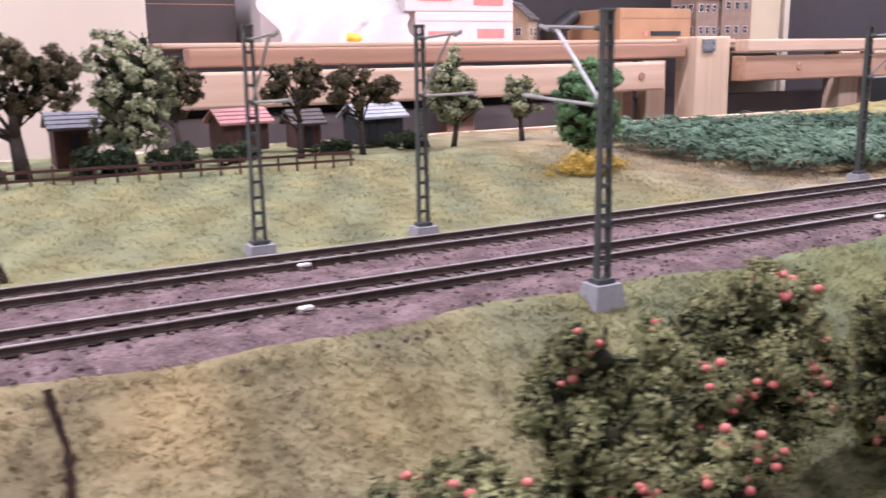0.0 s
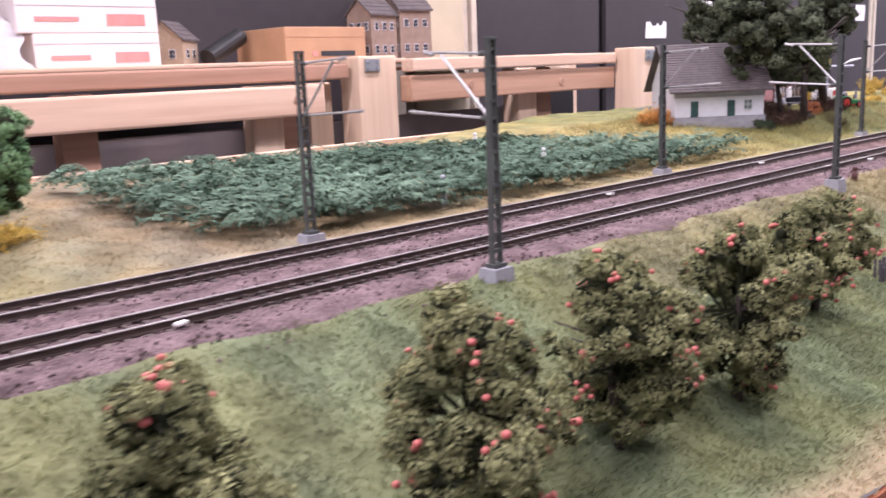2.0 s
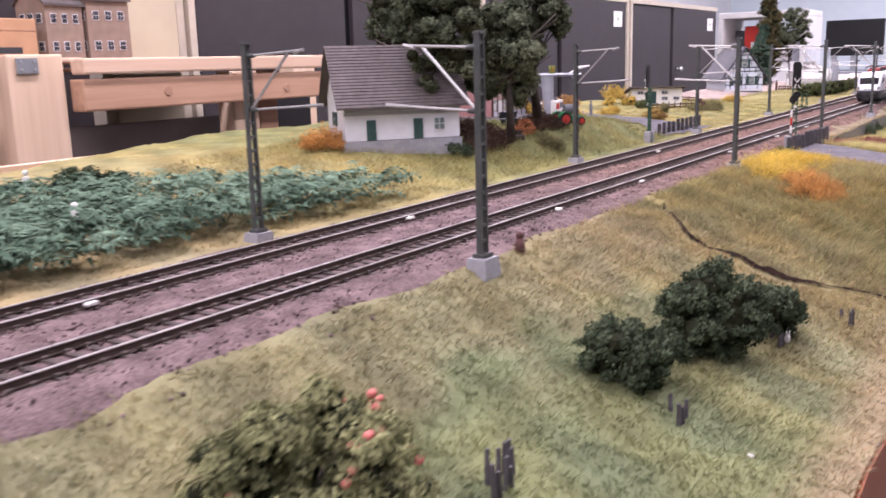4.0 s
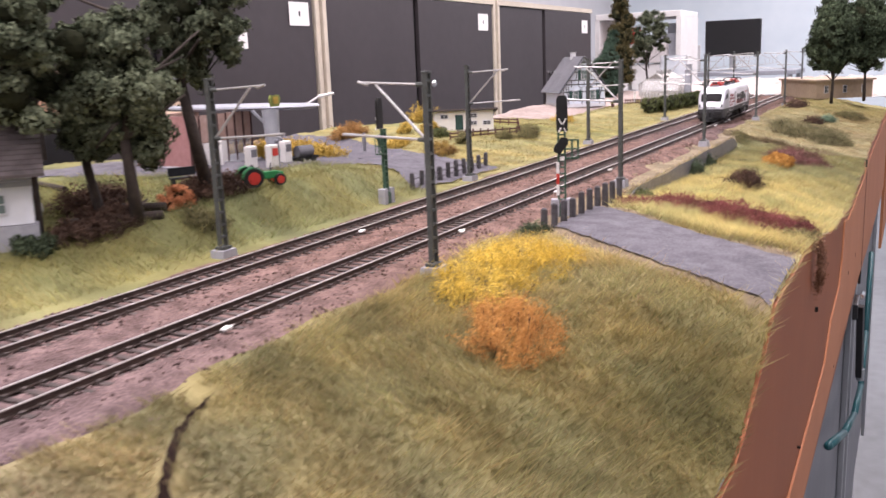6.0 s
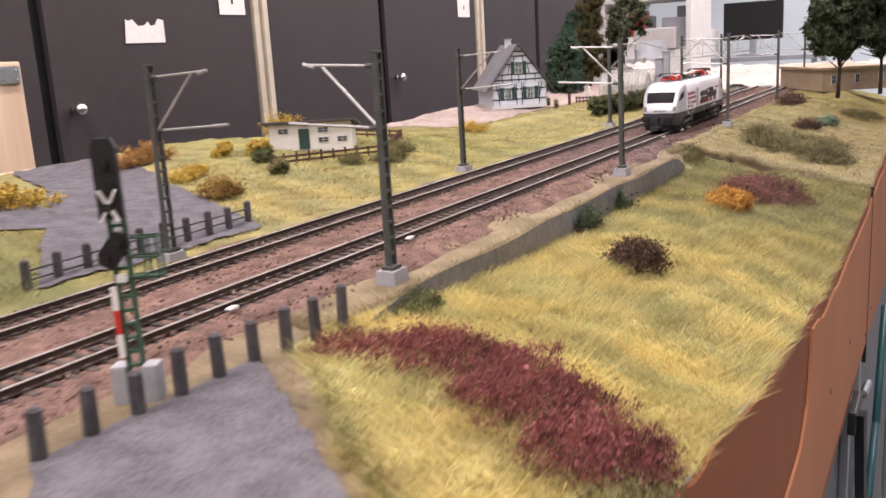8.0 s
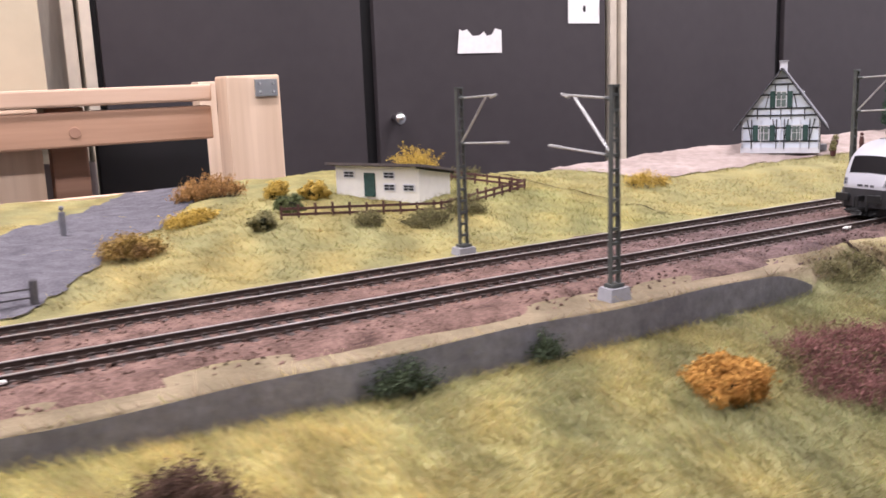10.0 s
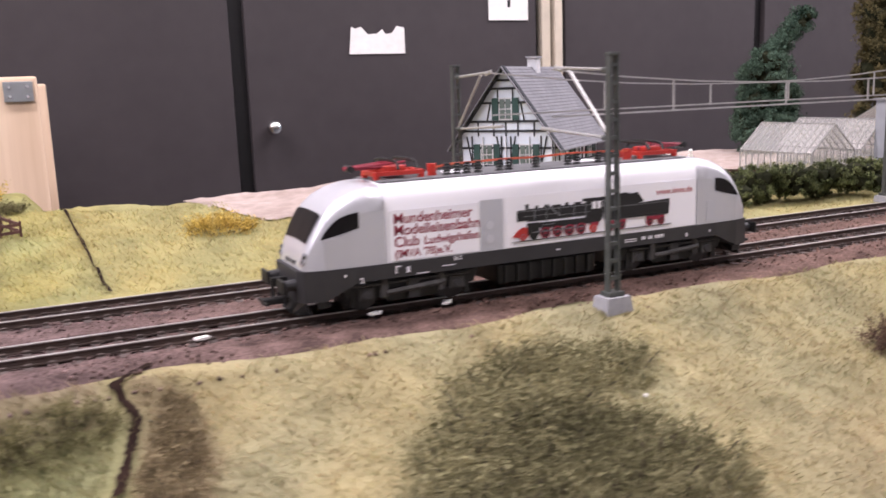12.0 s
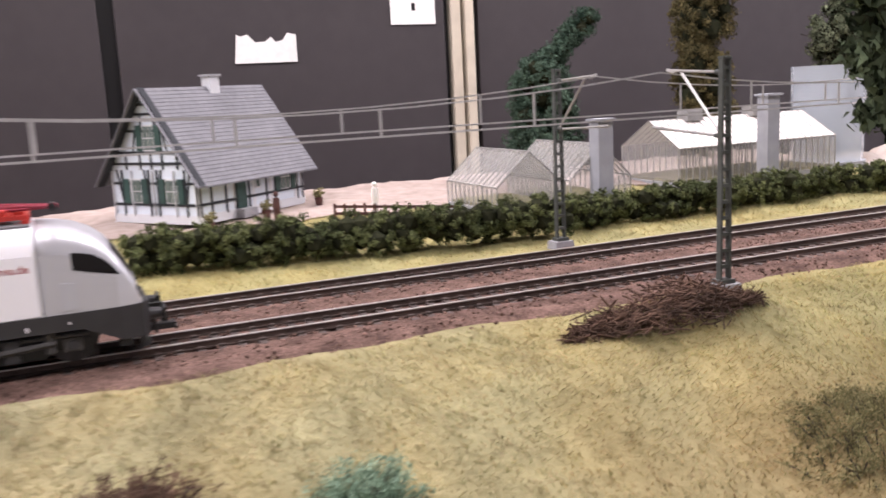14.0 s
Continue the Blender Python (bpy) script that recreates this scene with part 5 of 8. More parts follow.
def fluff(name, pos, size, material, rng, parent=None, out=None):
    """Many tiny ragged bits of flock; out: the way that each bit faces."""
    size = np.repeat(np.asarray(size), 2) * 1.12
    pos = np.repeat(pos, 2, 0) + rng.normal(0, .8, (len(size), 3)) * size[:, None]
    if out is not None:
        nr = np.repeat(out, 2, 0) + rng.normal(0, .38, (len(size), 3))
        nr /= np.linalg.norm(nr, axis=1)[:, None]
        t1 = np.cross(nr, rng.normal(size=nr.shape))
        t1 /= np.linalg.norm(t1, axis=1)[:, None]
        t2 = np.cross(nr, t1)
        turn = rng.uniform(0, 6.28, (len(size), 1)) + np.array((0, 2.1, 4.2)) + rng.normal(0, .35, (len(size), 3))
        far = size[:, None] * rng.uniform(.65, 1.35, (len(size), 3))
        v = pos[:, None] + t1[:, None] * (np.cos(turn) * far)[..., None] + t2[:, None] * (np.sin(turn) * far)[..., None] + nr[:, None] * (rng.normal(0, .22, (len(size), 3)) * size[:, None])[..., None]
        return raw(name, v.reshape(-1, 3), np.arange(len(size) * 3).reshape(-1, 3), material, parent)
    v = pos[:, None] + rng.normal(0, .62, (len(size), 3, 3)) * size[:, None, None]
    return raw(name, v.reshape(-1, 3), np.arange(len(size) * 3).reshape(-1, 3), material, parent)


def tufts(blobs, n, rng, per=14, r=.0016, inner=.8):
    """Points gathered in small tufts over a cluster of balls."""
    c, way = shell(blobs, max(1, n // per), rng, inner)
    p = np.repeat(c, per, 0)
    d = rng.normal(0, 1, p.shape)
    d /= np.linalg.norm(d, axis=1)[:, None]
    d *= rng.uniform(.55, 1.0, (len(d), 1))
    d[:, 2] *= .75
    size = rng.uniform(.6, 1.35, (len(c), 1)) * r
    return p + d * np.repeat(size, per, 0), d + .45 * np.repeat(way, per, 0), c, size[:, 0]


def fruit_mesh():
    bm = bmesh.new()
    ball(bm, (0, 0, 0), .0010, 2, (1, 1, .9))
    me = bpy.data.meshes.new("fruit")
    bm.to_mesh(me)
    bm.free()
    me.materials.append(M_FRUIT)
    for f in me.polygons:
        f.use_smooth = True
    return me


FRUIT = fruit_mesh()


def twig_mesh(blobs, h, rng, knot=.3):
    """Thin dark twigs into every part of the crown, with balls coloured as shade."""
    bm = bmesh.new()
    for b in blobs:
        a = Vector((0, 0, h * rng.uniform(.45, .95)))
        e = Vector(b[:3])
        bar(bm, a, e, .0009, .0009)
        for _ in range(5):
            d = Vector(rng.normal(size=3)).normalized() * b[3] * 1.05
            bar(bm, e, e + d, .0006, .0006)
        ball(bm, e, b[3] * knot, 2)
    return bm


def tree(name, x, y, label, h, crown_c, crown_s, nl, lr, material, crumb, n, seed, fruit=0, group="", trunk_r=.0022, z=None, category="tree", tuft=.0030, per=70, knot=.3):
    rng = np.random.RandomState(seed)
    t = thing(name, x, y, float(land(x, y)) if z is None else z, label, category, group)
    part("trunk", trunk_mesh(h, trunk_r, 6, rng), M_BARK, t, "", True)
    blobs = lobes(rng, crown_c, crown_s, nl, lr)
    p, face, mid_c, mid_r = tufts(blobs, n, rng, per, tuft, .75)
    crumbs("crown_core", mid_c, mid_r * .72, M_CORESHADE, rng, parent=t, flat=.8)
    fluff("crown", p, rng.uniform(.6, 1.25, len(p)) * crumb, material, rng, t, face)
    part("branchwork", twig_mesh(blobs, h, rng, knot), M_CORESHADE, t, "dark twigs and shade-coloured balls inside the crown")
    if fruit:
        mid = np.array(crown_c)
        far = np.linalg.norm((p - mid) / np.array(crown_s), axis=1)
        q = p[rng.choice(np.nonzero(far > np.quantile(far, .62))[0], fruit)]
        q = q - (q - mid) / np.linalg.norm(q - mid, axis=1)[:, None] * .0007
        for k, v in enumerate(q):
            if k % 3:
                v = q[k - k % 3] + rng.normal(0, .0016, 3)
            ob = new("fruit", FRUIT)
            ob.parent = t
            ob.matrix_local = pose(*[float(c) for c in v]) @ Matrix.Scale(float(rng.uniform(.65, 1.10)), 4)
    return t


for k, (x, y, top) in enumerate(((.030, -.150, .008), (.078, -.130, .022), (.122, -.118, .024), (.170, -.130, .020), (.216, -.121, .026), (.266, -.127, .024), (.333, -.131, .027), (.400, -.123, .024), (.460, -.127, .021), (.558, -.108, .018))):
    z0 = float(land(x, y))
    hh = top - z0
    tree("fruit_tree", x, y, "low model fruit tree hung with red fruit", hh * .62, (0, 0, hh * .54), (.0205, .018, hh * .42), 36, .0056, M_APPLELEAF, .00052, 29000, 20 + k, 140, "orchard trees", trunk_r=.0016, tuft=.0036, per=115, knot=.34)


def shrub(name, x, y, label, size, material, n, seed, crumb=.0006, count=9, z=None, group="", lean=0.0, category="bush", tuft=.0022):
    """A dense leafy clump; size: half width, half depth and height."""
    rng = np.random.RandomState(seed)
    t = thing(name, x, y, float(land(x, y)) if z is None else z, label, category, group, lean)
    r = size[2] * .30
    blobs = [(b[0], b[1], max(b[2], r * .3), b[3]) for b in lobes(rng, (0, 0, size[2] * .42), (max(size[0] - r * .6, .001), max(size[1] - r * .6, .001), size[2] * .36), count * 2, r)]
    p, face = tufts(blobs, n, rng, 36, tuft, .6)[:2]
    fluff("foliage", p, rng.uniform(.6, 1.3, len(p)) * crumb, material, rng, t, face)
    part("foliage_core", core(blobs, .62), M_CORESHADE, t, "inner foliage coloured dark as shade")
    return t


def sprigs(name, x, y, label, spots, material, n, seed, crumb=.00055, out=.4, tip=.0010, per=22, group="", lean=0.0, category="bush", fine=0):
    """A ragged open clump of many small sprigs; spots: centre x, y, half widths, height."""
    rng = np.random.RandomState(seed)
    t = thing(name, x, y, float(land(x, y)), label, category, group, lean)
    z0 = float(land(x, y))
    spots = np.asarray(spots, float)
    w = spots[:, 2] * spots[:, 3]
    k = rng.choice(len(spots), n, p=w / w.sum())
    s = spots[k]
    a, q = rng.uniform(0, 6.28, n), np.sqrt(rng.uniform(0, 1, n)) * rng.uniform(.8, 1.15, n)
    bx, by = s[:, 0] + np.cos(a) * q * s[:, 2], s[:, 1] + np.sin(a) * q * s[:, 3]
    hh = s[:, 4] * (1 - .55 * np.minimum(q, 1) ** 2) * rng.uniform(.55, 1.2, n)
    c, sn = math.cos(radians(lean)), math.sin(radians(lean))
    gz = land(x + bx * c - by * sn, y + bx * sn + by * c) - z0
    base = np.stack([bx, by, gz], -1)
    way = np.stack([np.cos(a) * q * out * s[:, 4] + rng.normal(0, .25, n) * s[:, 4], np.sin(a) * q * out * s[:, 4] + rng.normal(0, .25, n) * s[:, 4], hh], -1)
    u = rng.uniform(.15, 1, (n, per)) ** .6
    p = base[:, None] + way[:, None] * u[..., None] + rng.normal(0, 1, (n, per, 3)) * (tip * (.45 + .75 * u))[..., None]
    p = p.reshape(-1, 3)
    fluff("foliage", p, rng.uniform(.5, 1.3, len(p)) * crumb, material, rng, t)
    part("stem_work", stem_bars(base[::3], (base + way * .8)[::3]), M_BARK, t)
    if fine:
        kk = rng.randint(0, n, fine)
        rods("fuzz", (base + way * rng.uniform(.4, 1.05, (n, 1)))[kk], rng.normal(size=(fine, 3)) + way[kk] / np.linalg.norm(way[kk], axis=1)[:, None], rng.uniform(.0025, .006, fine), .00011, material, t)
    return t


def stem_bars(a, b):
    bm = bmesh.new()
    for p, q in zip(a, b):
        bar(bm, p, q, .0003, .0003)
    return bm

def rods(name, pos, way, length, r, material, parent=None):
    """Many thin three-sided twigs."""
    pos, way, length = np.asarray(pos), np.asarray(way), np.asarray(length)
    n = len(pos)
    way = way / np.linalg.norm(way, axis=1)[:, None]
    side = np.cross(way, np.array((.3, .2, .93)))
    side /= np.linalg.norm(side, axis=1)[:, None] + 1e-9
    up = np.cross(way, side)
    ring = [side * math.cos(a) + up * math.sin(a) for a in (0, 2.09, 4.19)]
    a, b = pos - way * length[:, None] / 2, pos + way * length[:, None] / 2
    v = np.stack([a + q * r for q in ring] + [b + q * r * .7 for q in ring], 1).reshape(-1, 3)
    base = (np.arange(n) * 6)[:, None, None]
    f = np.array([(0, 1, 4, 3), (1, 2, 5, 4), (2, 0, 3, 5)])[None] + base
    return raw(name, v, f.reshape(-1, 4), material, parent)



G1 = "bushes before the line"
shrub("bush", .716, -.108, "dark green low bush in the meadow", (.017, .015, .023), M_DARKLEAF, 6000, 1, group=G1, count=8)
shrub("bush", .768, -.118, "dark green dense bush in the meadow", (.028, .018, .032), M_DARKLEAF, 12000, 2, group=G1, count=11)
shrub("bush", .806, -.132, "small dark green bush in the meadow", (.014, .012, .019), M_DARKLEAF, 4600, 3, group=G1, count=7)
sprigs("yellow_bush", 1.078, -.066, "bright yellow broom sprawling over dry grass", ((0, 0, .030, .020, .010), (.030, .004, .028, .016, .008), (-.028, -.006, .020, .020, .010), (.012, -.018, .030, .012, .008), (.036, -.016, .018, .010, .006)), M_YELLOW, 190, 4, .00034, .25, .0017, 170, G1)
sprigs("orange_bush", 1.013, -.102, "rust-orange autumn bush on dry grass", ((0, 0, .019, .014, .013), (.012, .005, .014, .011, .012), (-.010, -.004, .011, .010, .010)), M_ORANGEF, 170, 6, .00030, .3, .0012, 130, G1)
sprigs("red_heather", 1.296, -.098, "dark red heather beside the road", ((0, 0, .019, .016, .008), (-.006, .022, .012, .014, .006)), M_REDF, 300, 7, .00050, .6, .0016, 32, G1, fine=2600)
sprigs("red_heather", 1.280, -.136, "dark red heather beside the road", ((0, 0, .018, .018, .009), (.012, .012, .014, .012, .009)), M_REDF, 300, 8, .00050, .6, .0016, 32, G1, fine=3200)
sprigs("red_heather", 1.258, -.162, "dark red heather beside the road", ((0, 0, .014, .014, .009),), M_REDF, 220, 9, .00050, .6, .0016, 32, G1, fine=1500)


def hanging_moss(x, y, drop, seed):
    """A clump of moss on the edge of the layout that trails down its front board."""
    rng = np.random.RandomState(seed)
    z0 = float(land(x, y))
    t = thing("moss", x, y, z0, "brown and olive moss hanging over the layout's edge", "moss", G1)
    n = 1400
    u = rng.uniform(0, 1, n) ** 1.2
    wide = .0095 * (1 - .5 * u)
    sway = .005 * u - .002 + .0015 * np.sin(u * 9)
    p = np.stack([sway + rng.normal(0, .45, n) * wide, -.1835 - y + rng.normal(0, .0011, n) - .002 * np.sin(u * 3), .002 - drop * u + rng.normal(0, .001, n)], -1)
    fluff("trail", p, rng.uniform(.5, 1.3, n) * .0006, leafy("rusty_moss", (.27, .145, .085), (.12, .062, .038), .4), rng, t)
    m = 1300
    q = np.stack([rng.normal(.004, .0075, m), rng.uniform(-.1835 - y, .008, m), np.zeros(m)], -1)
    q[:, 2] = land(x + q[:, 0], np.maximum(y + q[:, 1], -.18)) - z0 + rng.uniform(0, .0045, m)
    fluff("cushion", q, rng.uniform(.5, 1.3, m) * .0006, M_OLIVE, rng, t)
    return t


hanging_moss(1.232, -.174, .030, 10)
sprigs("bush", 1.4526, -.1117, "small dark brown spiky bush", ((0, 0, .0075, .007, .013),), M_BROWNF, 170, 11, .00062, .3, .0017, 44, G1, fine=60)
sprigs("ivy", 1.543, -.0545, "dark green ivy clump on the wall", ((0, 0, .010, .004, .014),), M_DARKLEAF, 160, 12, .0006, .1, .0010, 20, G1, category="ivy")
sprigs("ivy", 1.607, -.0540, "dark green ivy clump on the wall", ((0, 0, .005, .003, .013),), M_DARKLEAF, 80, 13, .0006, .1, .0010, 20, G1, category="ivy")
sprigs("bush", 1.165, -.051, "tiny dark green tuft beside the bollards", ((0, 0, .007, .005, .007),), M_DARKLEAF, 110, 14, group=G1)
sprigs("bush", 1.352, -.056, "small green tuft at the end of the wall", ((0, 0, .011, .006, .007),), M_HEDGE, 130, 15, group=G1)
shrub("orange_bush", 1.645, -.112, "bright orange autumn bush in the meadow", (.019, .014, .014), leafy("amber_flock", (.56, .315, .085), (.33, .155, .038), .25), 12000, 16, .0006, 12, None, G1, tuft=.0032)
sprigs("red_heather", 1.712, -.120, "dark red heather patch in the meadow", ((0, 0, .036, .026, .009), (.018, .012, .020, .014, .007), (-.012, -.012, .024, .016, .007)), M_MAUVEF, 420, 17, .00050, .5, .0021, 46, G1, fine=1800)
sprigs("bush", 1.715, -.124, "olive weeds among the red heather", ((0, 0, .042, .030, .006),), M_OLIVE, 420, 23, .00045, .5, .0011, 14, G1, fine=900)
sprigs("moss_mound", 1.920, -.100, "dark olive mossy mound of matted fibres on the meadow", ((.006, .016, .020, .015, .012), (.036, .022, .020, .011, .006), (-.013, -.010, .025, .020, .014), (-.030, -.038, .024, .022, .012), (.012, -.028, .028, .024, .010)), M_MOSS, 1500, 18, .00055, .3, .0016, 22, G1, category="moss", fine=5200)
sprigs("bush", 2.062, -.104, "bare brown twiggy bush", ((0, 0, .0105, .009, .013),), M_BROWNF, 170, 19, .00042, .5, .0011, 16, G1, fine=900)
sprigs("bush", 2.112, -.117, "pale mint-green lichen bush", ((0, 0, .0075, .007, .011),), M_MINT, 150, 20, .00042, .4, .0013, 22, G1, fine=500)
sprigs("bush", 2.255, -.140, "olive weed clump on the meadow", ((0, 0, .030, .020, .007),), M_OLIVE, 420, 21, .00045, .5, .0012, 16, G1, fine=1100)
sprigs("bush", 1.800, -.050, "brown-green weeds at the wall's end", ((0, 0, .020, .008, .005),), M_OLIVE, 120, 22, .00045, .5, .0012, 16, G1, fine=500)
sprigs("moss_ridge", 1.828, -.078, "low brown ridge of rough flock beside a crack", ((0, 0, .040, .006, .004),), leafy("soil_flock", (.27, .215, .125), (.13, .10, .056), .35), 420, 90, .00042, .4, .0012, 16, G1, 77, "moss", 700)


def twig_pile(x, y):
    rng = np.random.RandomState(8)
    t = thing("brushwood_pile", x, y, float(land(x, y)), "heap of brown brushwood beside the track", "brushwood", "", 8)
    n = 1400
    u = rng.uniform(-1, 1, n)
    h = .0095 * (1 - np.abs(u) ** 1.6) * (1 + .3 * np.sin(u * 5))
    p = np.stack([u * .043, rng.normal(0, .008, n) * (1.2 - np.abs(u)), rng.uniform(0, 1, n) * h + .0006], -1)
    w = np.stack([rng.normal(0, 1, n), rng.normal(0, .6, n), rng.normal(0, .35, n)], -1)
    rods("twig_work", p, w, rng.uniform(.003, .010, n), .00030, M_BROWNF, t)
    q = p[::2] + rng.normal(0, .001, p[::2].shape)
    fluff("litter", q, rng.uniform(.4, 1.0, len(q)) * .0009, M_BROWNF, rng, t)
    return t


twig_pile(2.240, -.062)

# ---- trees and bushes behind the line ----
G2 = "trees behind the line"
tree("round_tree", .338, .212, "bright green round-headed model tree", .03, (0, 0, .040), (.016, .016, .024), 50, .0080, M_BRIGHTLEAF, .0007, 30000, 60, group=G2, tuft=.0036, per=110, knot=.75)
tree("pale_tree", .311, .342, "pale blossoming model tree", .045, (0, 0, .046), (.015, .015, .022), 26, .0075, M_PALELEAF, .0010, 9000, 61, group=G2)
tree("pale_tree", .074, .335, "pale green leafy model tree", .05, (0, 0, .048), (.024, .02, .036), 40, .0095, M_PALELEAF, .0010, 13000, 62, group=G2)
tree("dark_tree", .188, .345, "spreading dark brown-green model tree", .05, (0, 0, .050), (.024, .016, .012), 14, .0075, M_BROWNLEAF, .0010, 5000, 63, group=G2)
tree("dark_tree", .232, .335, "spreading dark brown-green model tree", .05, (0, 0, .050), (.020, .014, .012), 12, .0075, M_BROWNLEAF, .0010, 4500, 64, group=G2)
tree("dark_tree", .008, .328, "dark spreading model tree with a thick trunk", .055, (0, 0, .064), (.034, .022, .020), 26, .0095, M_BROWNLEAF, .0010, 9000, 65, group=G2, trunk_r=.0045)
tree("dark_tree", .118, .40, "brown autumn model tree behind the huts", .05, (0, 0, .052), (.014, .012, .018), 10, .0075, M_BROWNLEAF, .0010, 4000, 66, group=G2)
tree("pale_tree", .388, .36, "pale leafy model tree", .045, (0, 0, .04), (.010, .010, .018), 10, .0075, M_PALELEAF, .0010, 3000, 67, group=G2)
for k, (x, y, h, sx, sz) in enumerate(((1.030, .166, .150, .040, .050), (1.076, .139, .112, .019, .038), (1.140, .146, .175, .025, .052), (1.075, .235, .155, .030, .046), (1.070, .158, .100, .013, .022))):
    tree("dark_tree", x, y, "tall dark green model tree beside the white house", h * .8, (0, 0, h * .64), (sx, sx * .8, sz), int(14 + sx * 800), .0085, M_OAKLEAF, .0012, 20000, 70 + k, group=G2, trunk_r=.0012 + .10 * sx, tuft=.0058, per=130, knot=.7)
sprigs("yellow_bush", .322, .19, "yellow bush by the round tree", ((0, 0, .020, .012, .012),), M_GORSE, 160, 30, .0009, group=G2)
shrub("orange_bush", 1.114, .148, "round pale orange bush under the dark trees", (.0105, .008, .0135), leafy("pale_orange_flock", (.66, .30, .15), (.42, .16, .075), .3), 3000, 97, .0007, group=G2)
sprigs("orange_bush", .958, .232, "orange autumn bush beside the white house", ((0, 0, .012, .010, .018),), M_ORANGEF, 220, 31, .0008, group=G2)
shrub("bush", 1.020, .150, "dark green bush before the white house", (.014, .010, .009), M_DARKLEAF, 2200, 32, .0008, group=G2)
sprigs("bush", 1.058, .152, "reddish brown bush beside the dark trees", ((0, 0, .022, .012, .010),), M_BROWNF, 260, 33, .0009, group=G2)
sprigs("bush", 1.072, .160, "brown-red bush under the dark trees", ((0, 0, .016, .010, .010),), M_BROWNF, 160, 34, .0009, group=G2)
sprigs("bush", 1.09, .185, "brown bush near the dark trees", ((0, 0, .020, .012, .014),), M_BROWNF, 300, 46, .0008, group=G2)
sprigs("bush", 1.148, .150, "purple-brown bush beside the tractor", ((0, 0, .020, .012, .013),), M_BROWNF, 360, 35, .0008, group=G2)
sprigs("bush", 1.105, .118, "small olive tuft in the meadow", ((0, 0, .010, .008, .009),), M_OLIVE, 120, 36, group=G2)
sprigs("yellow_bush", 1.372, .275, "yellow gorse mound behind the filling station", ((0, 0, .055, .022, .015),), M_GORSE, 520, 37, .0010, group=G2, lean=-30)
sprigs("orange_bush", 1.596, .345, "orange-brown autumn bush before the timber post", ((0, 0, .020, .012, .017), (-.014, .004, .010, .008, .012)), leafy("rust_flock", (.46, .27, .10), (.22, .12, .05), .35), 300, 38, .0008, group=G2)
shrub("yellow_bush", 1.648, .272, "yellow-green bush on the bungalow's terrace", (.014, .009, .012), M_GORSE, 3600, 39, .0007, group=G2)
shrub("yellow_bush", 1.628, .292, "yellow-green bush on the bungalow's terrace", (.010, .008, .014), M_GORSE, 2600, 48, .0007, group=G2)
shrub("bush", 1.618, .240, "dark green bush at the terrace's corner", (.010, .008, .011), M_HEDGE, 2600, 47, .0007, group=G2)
shrub("bush", 1.583, .198, "small olive bush in the meadow", (.008, .007, .010), M_OLIVE, 2000, 49, .0006, group=G2)
sprigs("yellow_bush", 1.557, .260, "low yellow-green bush in the meadow", ((0, 0, .014, .008, .008),), M_GORSE, 150, 50, .0008, group=G2)
sprigs("orange_bush", 1.500, .178, "brown and ochre bush in the meadow", ((0, 0, .012, .008, .011), (.010, .004, .008, .006, .008)), leafy("ochre_flock", (.42, .30, .09), (.17, .10, .045), .35), 220, 51, .0008, group=G2)
sprigs("bush", 1.680, .162, "olive bush in the meadow", ((0, 0, .014, .010, .008),), M_OLIVE, 160, 40, group=G2)
sprigs("bush", 1.645, .175, "olive bush in the meadow", ((0, 0, .006, .006, .010),), M_OLIVE, 100, 41, group=G2)
sprigs("bush", 1.715, .175, "yellow-green bush by the garden fence", ((0, 0, .010, .008, .012),), M_OLIVE, 140, 42, group=G2)
sprigs("yellow_bush", 1.772, .345, "yellow bush behind the bungalow", ((0, 0, .009, .009, .024),), M_GORSE, 140, 43, .0009, group=G2)
sprigs("orange_bush", 1.90, .20, "dull orange bush in the meadow", ((0, 0, .016, .010, .010),), M_GORSE, 160, 44, group=G2)
sprigs("bush", 1.79, .30, "dry tuft in the meadow", ((0, 0, .014, .010, .007),), M_OLIVE, 120, 45, group=G2)


for k, (x, y, sx, h) in enumerate(((.050, .318, .022, .020), (.096, .322, .018, .016), (.138, .335, .016, .014), (-.020, .318, .020, .016), (.215, .352, .016, .012), (.275, .350, .018, .012))):
    shrub("bush", x, y, "dark green undergrowth beside the garden huts", (sx, .010, h), M_DARKLEAF, 3600, 300 + k, .0009, 9, None, "undergrowth by the huts")
shrub("bush", .782, .268, "dark green low hedge at the end of the field", (.014, .036, .016), M_DARKLEAF, 7000, 310, .0009, 14, None, G2)


def hedge(x0, y0, x1, y1, h, w, seed, label):
    rng = np.random.RandomState(seed)
    t = thing("hedge", x0, y0, float(land(x0, y0)), label, "hedge", "hedges")
    l = math.hypot(x1 - x0, y1 - y0)
    n = int(l / .006)
    blobs = []
    for k in range(n):
        u = k / (n - 1)
        for z in (.35, .7):
            blobs.append(((x1 - x0) * u + rng.normal(0, .001), (y1 - y0) * u + rng.normal(0, w * .25), h * z + rng.normal(0, .0008), h * .36))
    p, face = tufts(blobs, int(l * 90000), rng, 30, .0020, .7)[:2]
    fluff("foliage", p, rng.uniform(.6, 1.3, len(p)) * .0007, M_HEDGE, rng, t, face)
    part("foliage_core", core(blobs, .74), M_CORESHADE, t, "inner foliage coloured dark as shade")
    return t


hedge(2.085, .130, 2.300, .108, .0205, .014, 50, "clipped dark green hedge along the yard")
hedge(2.315, .118, 2.60, .125, .0195, .014, 51, "clipped dark green hedge before the greenhouses")


